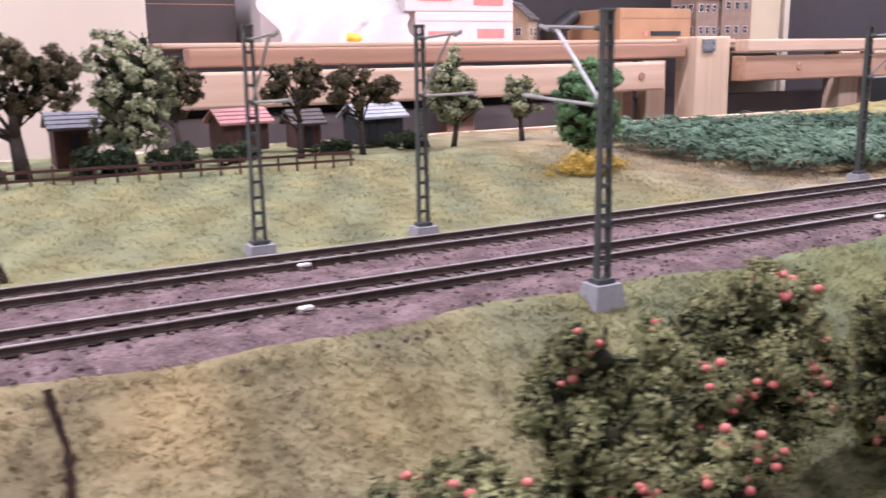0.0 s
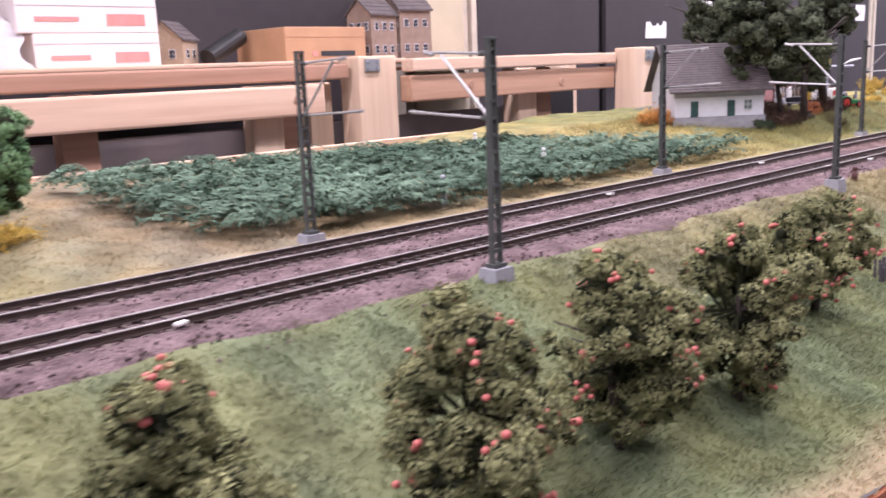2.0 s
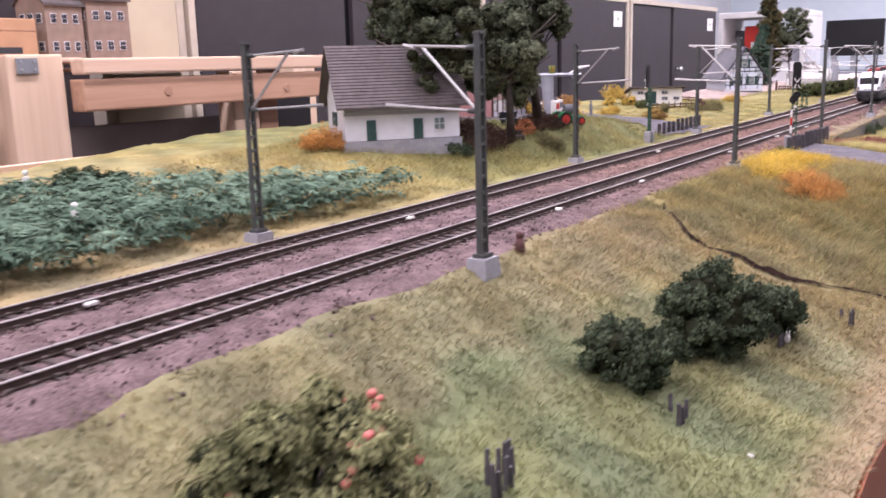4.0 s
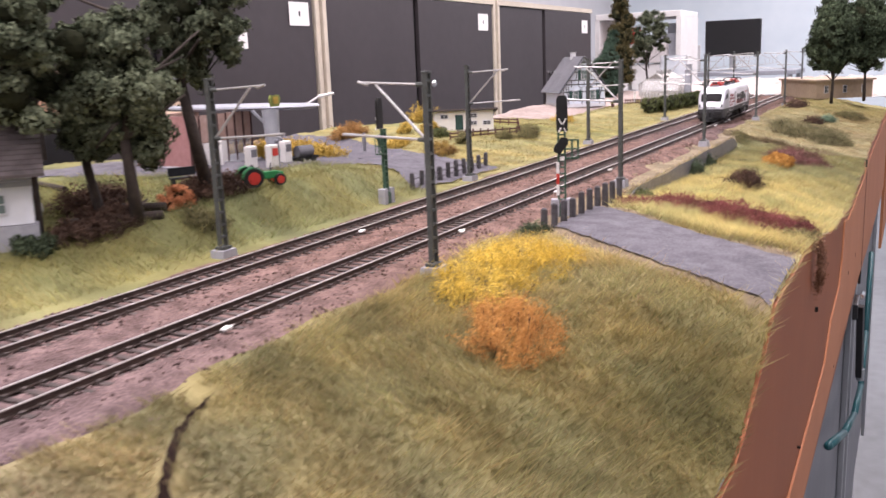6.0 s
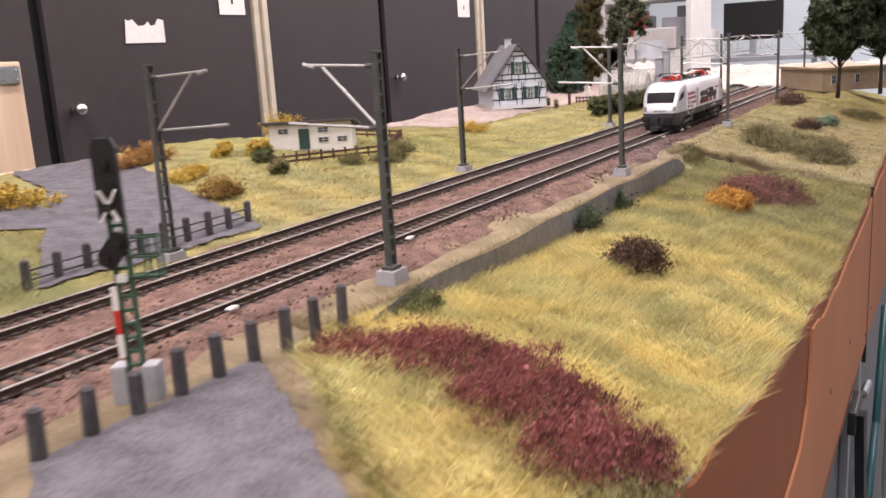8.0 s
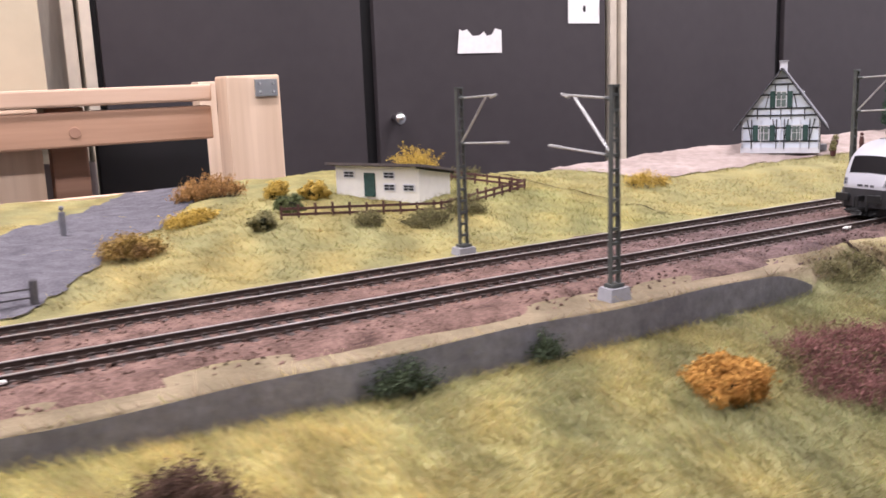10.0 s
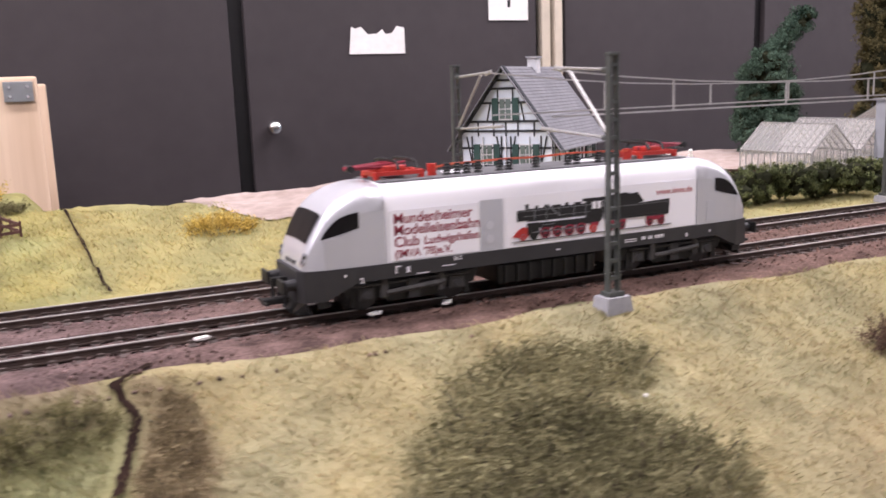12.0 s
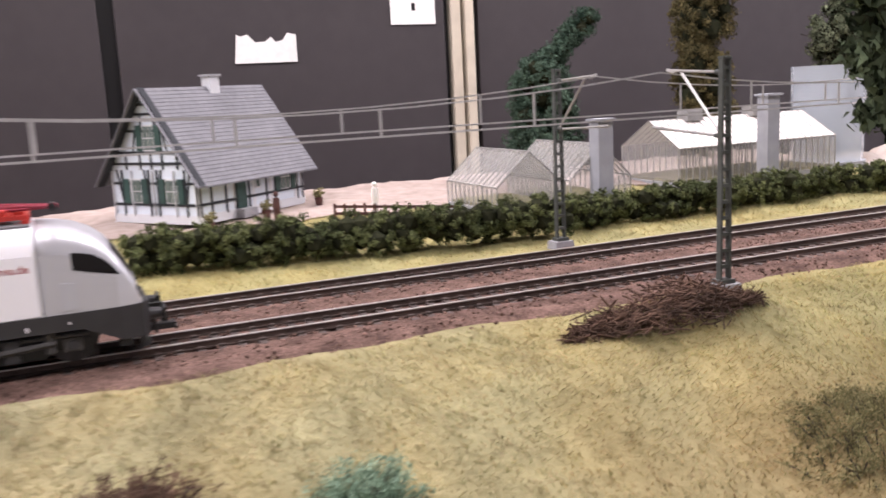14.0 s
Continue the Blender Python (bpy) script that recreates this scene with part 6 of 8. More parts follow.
def conifer(x, y, h, r, material, seed, label, bend=0.0, slim=1.0):
    rng = np.random.RandomState(seed)
    t = thing("conifer", x, y, float(land(x, y)), label, "tree", G2)
    part("trunk", tube(bmesh.new(), (0, 0, -.003), (bend * .2, 0, h * .66), .0025, .0008, seg=8), M_BARK, t)
    blobs = []
    for k in range(46):
        u = (k + .5) / 46
        rr = r * ((1 - u) ** .55 if slim == 1.0 else min(1.0, 3.2 * (1 - u)) ** .5)
        a = rng.uniform(0, 6.28)
        if bend and u > .62:
            v = (u - .62) / .38
            blobs.append((bend * v + rng.normal(0, .002), rng.normal(0, .002), h * (.62 + .36 * v), .0095 * (1 - .35 * v)))
        else:
            blobs.append((math.cos(a) * rr * .5, math.sin(a) * rr * .5, h * (.08 + .9 * u), max(rr * .60, .004)))
    p, face = tufts(blobs, 22000, rng, 40, .0048, .75)[:2]
    fluff("crown", p, rng.uniform(.6, 1.3, len(p)) * .0010, material, rng, t, face)
    part("crown_core", core(blobs, .72), M_CORESHADE, t, "inner foliage coloured dark as shade")
    return t


conifer(2.392, .290, .122, .030, M_CONIFER, 80, "blue-green conifer with a bent top", .046)
conifer(2.560, .310, .23, .024, leafy("poplar_leaf", (.15, .125, .055), (.055, .05, .024), .4), 81, "tall slim olive-brown poplar", 0, 2.0)
tree("dark_tree", 2.73, .30, "dark spreading model tree at the layout's end", .12, (0, 0, .12), (.045, .03, .05), 24, .016, M_OAKLEAF, .0013, 9000, 83, group=G2, z=0.0, tuft=.0075)
tree("dark_tree", 2.335, -.104, "dark round model tree before the brown building", .07, (0, 0, .105), (.034, .030, .050), 60, .0150, M_DARKLEAF, .0021, 22000, 84, group=G2, z=0.0, tuft=.0070, knot=.75)
tree("dark_tree", 2.385, -.150, "dark round model tree before the brown building", .07, (0, 0, .105), (.028, .024, .050), 52, .0145, M_DARKLEAF, .0021, 18000, 85, group=G2, z=0.0, tuft=.0070, knot=.75)


def vegetable_field():
    """Overlapping blue-green fronds, each a rib with two rows of leaflets."""
    rng = np.random.RandomState(9)
    n = 3000
    x = rng.uniform(.40, .87, n)
    y = rng.uniform(.100, .345, n)
    keep = (y < .115 + (.87 - x) * 1.2) & (y > .098 + np.maximum(0, .50 - x) * .2)
    x, y = x[keep], y[keep]
    n = len(x)
    a = rng.normal(-.5, .9, n)
    l = rng.uniform(.014, .030, n)
    rise = rng.uniform(.003, .010, n)
    m = 11
    u = (np.arange(m) + .5) / m
    px = x[:, None] + np.cos(a)[:, None] * l[:, None] * u
    py = y[:, None] + np.sin(a)[:, None] * l[:, None] * u
    pz = land(x, y)[:, None] + .004 + rise[:, None] * np.sin(u * 2.6) + rng.uniform(0, .006, (n, 1))
    size = .0058 * np.sin(np.pi * np.clip(u * .85 + .12, 0, 1)) * rng.uniform(.7, 1.25, (n, 1))
    v = []
    for s in (-1, 1):
        b = a[:, None] + s * rng.uniform(.7, 1.25, (n, m))
        tip = np.stack([px + np.cos(b) * size, py + np.sin(b) * size, pz + rng.normal(-.0008, .0012, (n, m))], -1)
        w = .0011
        r0 = np.stack([px - np.cos(a)[:, None] * w, py - np.sin(a)[:, None] * w, pz], -1)
        r1 = np.stack([px + np.cos(a)[:, None] * w, py + np.sin(a)[:, None] * w, pz + .0003], -1)
        v.append(np.stack([r0, r1, tip], 2).reshape(-1, 3))
    v = np.concatenate(v)
    ob = raw("vegetable_field", v, np.arange(len(v)).reshape(-1, 3), M_FIELD)
    return tagged(ob, "dense blue-green leafy plants on the field", "plants", kind="stuff")


vegetable_field()

# ---- model buildings ----
M_PLASTER = mat("pale_blue_plaster", (.66, .72, .80), (.60, .66, .74), 160, .8)
M_TIMBER = mat("dark_timber", (.030, .034, .040), (.018, .02, .025), 300, .8)
M_SHUTTER = mat("green_shutter", (.03, .075, .065), (.02, .05, .045), 300, .6)
M_SLATE = mat("grey_slate_roof", (.185, .185, .20), (.135, .135, .15), 260, .75, bump=.0003)
M_BROWNROOF = mat("brown_grey_roof", (.105, .088, .085), (.07, .058, .056), 260, .85, bump=.0004)
M_CLAPBOARD = mat("white_clapboard", (.66, .67, .70), (.58, .59, .62), 160, .8)
M_GLASSPANE = mat("window_pane", (.16, .20, .19), (.10, .13, .12), 80, .15)
M_CREAMW = mat("cream_render", (.78, .765, .72), (.70, .685, .64), 160, .85)
M_REDROOF = mat("pinkish_red_roof", (.42, .22, .21), (.33, .165, .155), 260, .8)
M_SHED = mat("dark_red_boards", (.10, .045, .038), (.06, .028, .025), 260, .85)
M_TAN = mat("tan_facade", (.40, .31, .22), (.31, .235, .165), 200, .85)
M_CLEAR = glass("greenhouse_glazing", (.66, .645, .62), .18, .32)
M_RIB = mat("pale_glazing_bar", (.34, .335, .325), (.25, .245, .235), 150, .5)
M_PALEPLASTIC = mat("pale_grey_plastic", (.36, .37, .40), (.28, .29, .32), 100, .45)


def gable_shell(l, w, h, ridge):
    bm = bmesh.new()
    v = [bm.verts.new(p) for p in ((0, 0, 0), (l, 0, 0), (l, w, 0), (0, w, 0), (0, 0, h), (l, 0, h), (l, w, h), (0, w, h), (0, w / 2, ridge), (l, w / 2, ridge))]
    for f in ((0, 1, 5, 4), (2, 3, 7, 6), (3, 0, 4, 8, 7), (1, 2, 6, 9, 5), (4, 5, 9, 8), (6, 7, 8, 9), (3, 2, 1, 0)):
        bm.faces.new([v[i] for i in f])
    return bm


def roof_slab(l, w, h, ridge, side, over, thick, courses=0):
    """One slope of a gabled roof as one stepped skin, a step for each course."""
    bm = bmesh.new()
    slope = (ridge - h) / (w / 2)
    n = max(1, courses)
    line = []
    for k in range(n):
        for u, t in ((k / n, thick * 1.7 if courses else thick), ((k + 1) / n, thick)):
            d = -over + (w / 2 + over) * u
            line.append((d, h + slope * d + t))
    line += [(w / 2, ridge), (-over, h - slope * over)]
    pts = [(-over, d if side < 0 else w - d, z) for d, z in line]
    plate(bm, pts, l + 2 * over, (1, 0, 0))
    return bm


def on_wall(bm, wall, a0, z0, a1, z1, d, w=0, l=0):
    """A box on a wall: 'front' runs along x at y = 0, 'gable' along y at x = 0."""
    if wall == "front":
        return box(bm, a0, -d, z0, a1, 0, z1)
    return box(bm, -d, a0, z0, 0, a1, z1)


def window_on(parent, wall, a, z, w, h, shutters=None, pane=None, leaf=.0034):
    bm = bmesh.new()
    on_wall(bm, wall, a - w / 2 - .0006, z - .0006, a + w / 2 + .0006, z + h + .0006, .0006)
    win = part("window", bm, M_CLAPBOARD, parent, "small white-framed window")
    n = 2
    for k in range(n):
        for j in range(2):
            bm = bmesh.new()
            on_wall(bm, wall, a - w / 2 + k * w / 2 + .0003, z + j * h / 2 + .0003, a - w / 2 + (k + 1) * w / 2 - .0003, z + (j + 1) * h / 2 - .0003, .0009)
            part("pane", bm, pane or M_GLASSPANE, win)
    if shutters:
        for s in (-1, 1):
            bm = bmesh.new()
            on_wall(bm, wall, a + s * (w / 2 + .0008 + leaf / 2) - leaf / 2, z - .0004, a + s * (w / 2 + .0008 + leaf / 2) + leaf / 2, z + h + .0004, .0012)
            part("shutter", bm, shutters, win, "dark green shutter")
    return win


def timber_house():
    l, w, h, ridge = .094, .0685, .0275, .0735
    t = thing("half_timbered_house", 2.1245, .2110, .0128, "pale half-timbered model house with a grey roof", "house", rz=37.4)
    wall = part("wall", gable_shell(l, w, h, ridge), M_PLASTER, t, "pale blue-white plaster walls")
    part("plinth", box(bmesh.new(), -.0006, -.0006, -.004, l + .0006, w + .0006, .0012), M_CLAPBOARD, t)
    for side in (-1, 1):
        part("roof", roof_slab(l, w, h, ridge, side, .0075, .0006, 26), M_SLATE, t, "grey roof in thin slate courses")
    def beam(wl, a0, z0, a1, z1, th=.0015):
        bm = bmesh.new()
        if wl == "front":
            bar(bm, (a0, -.0003, z0), (a1, -.0003, z1), .0008, th) if z0 == z1 else bar(bm, (a0, -.0003, z0), (a1, -.0003, z1), th, .0008)
        else:
            bar(bm, (-.0003, a0, z0), (-.0003, a1, z1), .0008, th) if z0 == z1 else bar(bm, (-.0003, a0, z0), (-.0003, a1, z1), th, .0008)
        part("timber", bm, M_TIMBER, wall)
    for z in (.0072, .0195):
        beam("front", 0, z, l, z)
        beam("gable", 0, z, w, z)
    for z in (.0310, .0375, .0500, .0595, .0650):
        half = w / 2 * (ridge - z) / (ridge - h)
        beam("gable", w / 2 - half, z, w / 2 + half, z)
    for a in (.001, w * .25, w * .5, w * .75, w - .001):
        bm = bmesh.new()
        bar(bm, (-.0001, a, .0), (-.0001, a, .0270), .0026, .0005)
        part("white_stud", bm, M_CLAPBOARD, wall)
    for a in (.001, .030, .046, .062, .086, l - .001):
        bm = bmesh.new()
        bar(bm, (a, -.0001, .0), (a, -.0001, .0270), .0026, .0005)
        part("white_stud", bm, M_CLAPBOARD, wall)
    for a in (w * .012, w * .13, w * .45, w * .55, w * .87, w * .988):
        beam("gable", a, .0, a, .0275, .0012)
    for a, c in ((w * .45, w * .40), (w * .55, w * .60), (w * .13, w * .07), (w * .87, w * .93)):
        beam("gable", a, .0072, c, .0275, .0010)
    for a in (w * .20, w * .37, w * .5, w * .63, w * .80):
        beam("gable", a, .0275, a, .0375, .0010)
    for a, c in ((w * .34, w * .30), (w * .66, w * .70)):
        beam("gable", a, .0500, c, .0375, .0010)
    for a in (w * .42, w * .58):
        beam("gable", a, .0500, a, .0595, .0010)
    for a in (.001, .010, .022, .030, .042, .058, .066, .088, l - .001):
        beam("front", a, .0, a, .0270, .0012)
    for s in (-1, 1):
        bm = bmesh.new()
        bar(bm, (-.0030, w / 2 + s * (w / 2 + .007), h - .0095), (-.0030, w / 2, ridge + .0005), .0045, .0018)
        part("barge_board", bm, M_TIMBER, t)
    for a in (w * .29, w * .71):
        window_on(t, "gable", a, .0082, .0086, .0135, M_SHUTTER, None, .0046)
    window_on(t, "gable", w / 2, .0388, .0086, .0140, M_SHUTTER, None, .0046)
    window_on(t, "front", .076, .0080, .0086, .0150, M_SHUTTER, None, .0046)
    window_on(t, "front", .050, .0120, .0032, .0110, None, M_SHUTTER)
    part("door", box(bmesh.new(), .0310, -.0010, .0010, .0390, 0, .0240), M_SHUTTER, t, "dark green door")
    part("step", box(bmesh.new(), .029, -.007, -.004, .041, -.0006, .0012), M_CONCRETE, t)
    bm = bmesh.new()
    box(bm, .050, w / 2 - .0035, ridge - .004, .058, w / 2 + .0035, ridge + .0065)
    ch = part("chimney", bm, M_CLAPBOARD, t, "white chimney")
    part("chimney_cap", box(bmesh.new(), .0488, w / 2 - .0045, ridge + .0066, .0592, w / 2 + .0045, ridge + .0078), M_CONCRETE, ch)
    return t


timber_house()


def flowerpot(x, y):
    t = thing("flower_tub", x, y, float(land(x, y)) + .001, "small brown flower tub by the house", "planter", "flower tubs")
    part("tub", tube(bmesh.new(), (0, 0, 0), (0, 0, .005), .0022, .0028, seg=10), M_SHED, t)
    rng = np.random.RandomState(4)
    p = rng.normal(0, .0015, (60, 3)) + np.array((0, 0, .0075))
    crumbs("blossom", p, rng.uniform(.0006, .0012, 60), M_OLIVE, rng, parent=t)
    return t


for x, y in ((2.128, .199), (2.205, .252), (2.165, .225)):
    flowerpot(x, y)


def white_cottage():
    l, w, h, ridge = .088, .075, .0305, .0690
    t = thing("white_cottage", .958, .212, .0185, "white clapboard cottage with a dark grey roof", "house", rz=-40)
    wall = part("wall", gable_shell(l, w, h, ridge), M_CLAPBOARD, t, "white boarded walls")
    for k in range(4):
        part("weatherboard", box(bmesh.new(), -.0008, -.0010, .0185 + k * .003, l + .0008, 0, .0210 + k * .003), M_PALEPLASTIC, wall, "pale grey weatherboard")
    for side in (-1, 1):
        part("roof", roof_slab(l, w, h, ridge, side, .0070, .0009, 20), M_BROWNROOF, t, "dark brown-grey shingle roof")
    part("door", box(bmesh.new(), .016, -.0012, 0, .0230, 0, .0150), M_SHUTTER, t, "dark green door")
    part("door", box(bmesh.new(), .052, -.0012, 0, .0590, 0, .0150), M_SHUTTER, t, "dark green door")
    window_on(t, "front", .072, .006, .008, .009)
    window_on(t, "gable", .040, .010, .008, .010, M_SHUTTER)
    part("foundation", box(bmesh.new(), -.0014, -.0014, -.016, l + .0014, w + .0014, -.0004), M_CONCRETE, t, "grey concrete foundation")
    return t


white_cottage()


def bungalow():
    l, w, h = .070, .044, .0195
    t = thing("bungalow", 1.668, .275, .0105, "white flat-roofed model bungalow", "house", rz=-60)
    low = h - .0075
    part("wall", plate(bmesh.new(), [(0, 0, -.006), (0, w, -.006), (0, w, low), (0, 0, h)], l, (1, 0, 0)), M_CREAMW, t, "cream-white rendered walls")
    drop = (h - low) / w
    part("roof", plate(bmesh.new(), [(-.005, -.006, h + .0002 + drop * .006), (-.005, w + .006, low + .0002 - drop * .006), (-.005, w + .006, low + .0020 - drop * .006), (-.005, -.006, h + .0020 + drop * .006)], l + .010, (1, 0, 0)), M_BROWNROOF, t, "dark flat roof that slopes to the back")
    part("verge_board", plate(bmesh.new(), [(l + .0004, -.004, h - .0012 + drop * .004), (l + .0004, w + .004, low - .0012 - drop * .004), (l + .0004, w + .004, low + .0001 - drop * .004), (l + .0004, -.004, h + .0001 + drop * .004)], .0012, (1, 0, 0)), M_TIMBER, t)
    for a, z in ((.012, .0115), (.046, .0115), (.046, .0030), (.062, .0030)):
        window_on(t, "front", a, z, .0085, .0042, None, M_TIMBER)
    part("door", box(bmesh.new(), .025, -.001, -.002, .034, 0, .015), M_SHUTTER, t, "dark green door")
    return t


bungalow()


def picket_fence(name, pts, h, label, material, gap=.005):
    t = thing(name, pts[0][0], pts[0][1], float(land(*pts[0])), label, "fence", "garden fences")
    o = Vector((pts[0][0], pts[0][1], float(land(*pts[0]))))
    for a, b in zip(pts, pts[1:]):
        l = math.dist(a, b)
        for z in (.35, .8):
            part("rail", bar(bmesh.new(), Vector((a[0], a[1], float(land(*a)) + h * z)) - o, Vector((b[0], b[1], float(land(*b)) + h * z)) - o, .0008, .0016), material, t)
        for k in range(int(l / gap) + 1):
            u = k * gap / l
            p = Vector((a[0] + (b[0] - a[0]) * u, a[1] + (b[1] - a[1]) * u, 0))
            p.z = float(land(p.x, p.y))
            part("picket", box(bmesh.new(), p.x - o.x - .0006, p.y - o.y - .0006, p.z - o.z - .001, p.x - o.x + .0006, p.y - o.y + .0006, p.z - o.z + h), material, t)
    return t


picket_fence("garden_fence", [(1.605, .222), (1.70, .180), (1.80, .225), (1.765, .30)], .0085, "low brown board fence round the bungalow", M_SHED, .011)
picket_fence("garden_fence", [(-.16, .300), (.03, .290), (.20, .278)], .0105, "low dark brown garden fence", M_SHED, .012)
picket_fence("garden_fence", [(2.200, .200), (2.262, .165)], .009, "low brown wooden fence beside the hedge", M_SHED, .006)


def garden_hut(x, y, z, w, d, h, wallm, roofm, label, rz=0.0):
    t = thing("garden_hut", x, y, z, label, "hut", "garden huts", rz)
    wall = part("wall", gable_shell(w, d, h, h + .008), wallm, t)
    for side in (-1, 1):
        part("roof", roof_slab(w, d, h, h + .008, side, .004, .0010, 4), roofm, t)
    part("door", box(bmesh.new(), w * .4, -.0008, 0, w * .62, 0, h * .8), M_TIMBER, t)
    for k in range(5):
        part("board", box(bmesh.new(), w * k / 5 + .0005, -.0004, .001, w * (k + 1) / 5 - .0005, 0, h - .001), wallm, wall)
    return t


garden_hut(.148, .395, .006, .036, .026, .022, M_SHED, M_REDROOF, "dark red garden hut with a pinkish roof", 8)
garden_hut(.200, .385, .006, .020, .022, .020, M_SHED, M_BROWNROOF, "small dark brown garden hut")
garden_hut(.250, .380, .006, .040, .026, .022, M_TIMBER, M_PALEPLASTIC, "dark garden hut with a pale grey roof", 6)
garden_hut(.030, .365, .006, .026, .03, .026, M_SHED, M_SLATE, "brown garden hut with a grey roof")


M_PINKWOOD = mat("pinkish_brown_boards", (.48, .34, .29), (.36, .24, .20), 300, .8)


def filling_station():
    t = thing("filling_station", 1.288, .213, .0165, "grey round-roofed model filling station", "filling station")
    bm = bmesh.new()
    n = 44
    lo, hi, cap = [], [], []
    for k in range(n):
        a = 2 * math.pi * k / n
        x, y = .030 + .030 * math.cos(a), .058 + .080 * math.sin(a)
        lo.append(bm.verts.new((.030 + (x - .030) * .9, .058 + (y - .058) * .94, .0395)))
        hi.append(bm.verts.new((x, y, .0415)))
        cap.append(bm.verts.new((.030 + (x - .030) * .97, .058 + (y - .058) * .98, .0428)))
    for k in range(n):
        j = (k + 1) % n
        bm.faces.new((lo[k], lo[j], hi[j], hi[k]))
        bm.faces.new((hi[k], hi[j], cap[j], cap[k]))
    bm.faces.new(lo[::-1]), bm.faces.new(cap)
    part("canopy", bm, M_PALEPLASTIC, t, "flat pale grey oval canopy")
    bm = bmesh.new()
    tube(bm, (0, 0, -.002), (.004, .004, .040), .0046, .0066, seg=18)
    part("column", bm, M_PALEPLASTIC, t, "tapered grey column")
    part("brace", bar(bmesh.new(), (.012, -.004, .012), (.002, .020, .040), .0030, .0016), M_PALEPLASTIC, t, "slanting grey brace")
    bm = bmesh.new()
    plate(bm, [(-.004, -.004, .0430), (.006, -.004, .0430), (.0075, -.004, .0490), (.006, -.004, .0515), (-.004, -.004, .0515), (-.0055, -.004, .0490)], .0015)
    sg = part("sign", bm, mat("green_shield", (.22, .26, .06), (.15, .19, .045), 200, .5), t, "green and yellow shield sign")
    bm = bmesh.new()
    plate(bm, [(-.002, -.0045, .0450), (.004, -.0045, .0450), (.004, -.0045, .0503), (-.002, -.0045, .0503)], .0004)
    part("sign_badge", bm, M_GORSE, sg)
    bm = bmesh.new()
    tube(bm, (.046, .0, .0420), (.052, -.008, .0475), .0009, seg=6)
    tube(bm, (.052, -.008, .0475), (.060, -.018, .0500), .0017, .0009, seg=8)
    part("canopy_lamp", bm, M_WHITE, t, "white lamp arm on the canopy")
    # the kiosk behind, open-fronted, with a shop inside
    x0, x1, y0, y1 = -.046, .024, .040, .098
    part("kiosk", box(bmesh.new(), x0, y0, -.003, x1, y1, .0012), M_CLAPBOARD, t, "white kiosk base")
    part("kiosk_step", box(bmesh.new(), x0 - .002, y0 - .004, -.003, x1 + .004, y0 - .0005, .0004), M_CONCRETE, t)
    part("kiosk_back", box(bmesh.new(), x0, y1 - .003, .0013, x1, y1, .0388), M_PINKWOOD, t)
    part("kiosk_side", box(bmesh.new(), x0, y0 + .002, .0013, x0 + .002, y1 - .0035, .0388), M_REDROOF, t, "red-brown side wall")
    nb = 7
    for k in range(nb + 1):
        x = x0 + (x1 - x0) * k / nb
        part("mullion", box(bmesh.new(), x - .0008, y0, .0013, x + .0008, y0 + .0016, .0388), M_SHED, t, "brown window bar")
    for k in range(nb):
        xa, xb = x0 + (x1 - x0) * k / nb + .0009, x0 + (x1 - x0) * (k + 1) / nb - .0009
        part("board", box(bmesh.new(), xa, y0 + .0004, .0180, xb, y0 + .0012, .0388), M_PINKWOOD, t)
        if k in (1, 3):
            part("door", box(bmesh.new(), xa, y0 + .0004, .0014, xb, y0 + .0010, .0176), M_WHITE, t, "white glazed door")
        else:
            part("sill_panel", box(bmesh.new(), xa, y0 + .0002, .0014, xb, y0 + .0010, .0060), M_CLAPBOARD, t)
            part("pane", box(bmesh.new(), xa, y0 + .0004, .0061, xb, y0 + .0007, .0179), M_CLEAR, t)
    part("counter", box(bmesh.new(), x0 + .012, y0 + .020, .0013, x1 - .012, y0 + .028, .012), M_WHITE, t)
    return t


filling_station()


def pump(x, y, label, red=False):
    t = thing("fuel_pump", x, y, float(land(x, y)) + .0008, label, "fuel pump", "fuel pumps")
    bm = bmesh.new()
    box(bm, -.0042, -.003, 0, .0042, .003, .0165, .0009)
    part("housing", bm, M_WHITE, t)
    part("panel", box(bmesh.new(), -.003, -.0034, .0085, .003, -.003, .014), M_REDPAINT if red else M_SLATE, t)
    part("hose", tube(bmesh.new(), (.0045, 0, .012), (.0052, -.001, .003), .0005, seg=6), M_BLACK, t)
    return t


pump(1.254, .208, "white model fuel pump on the forecourt")
pump(1.256, .190, "white model fuel pump with a red panel", True)
pump(1.288, .202, "white model fuel pump on the forecourt")


def figure(x, y, z, colours, label, rz=0.0):
    """A tiny plain standing figure, one mesh."""
    bm = bmesh.new()
    tube(bm, (0, 0, 0), (0, 0, .0092), .0017, .0020, seg=8)
    tube(bm, (0, 0, .0092), (0, 0, .0150), .0023, .0018, seg=8)
    ball(bm, (0, 0, .0172), .0016, 2)
    ob = part("figurine", bm, colours)
    ob.matrix_world = pose(x, y, z, 0, 0, rz)
    return tagged(ob, label, "figurine", "figurines")


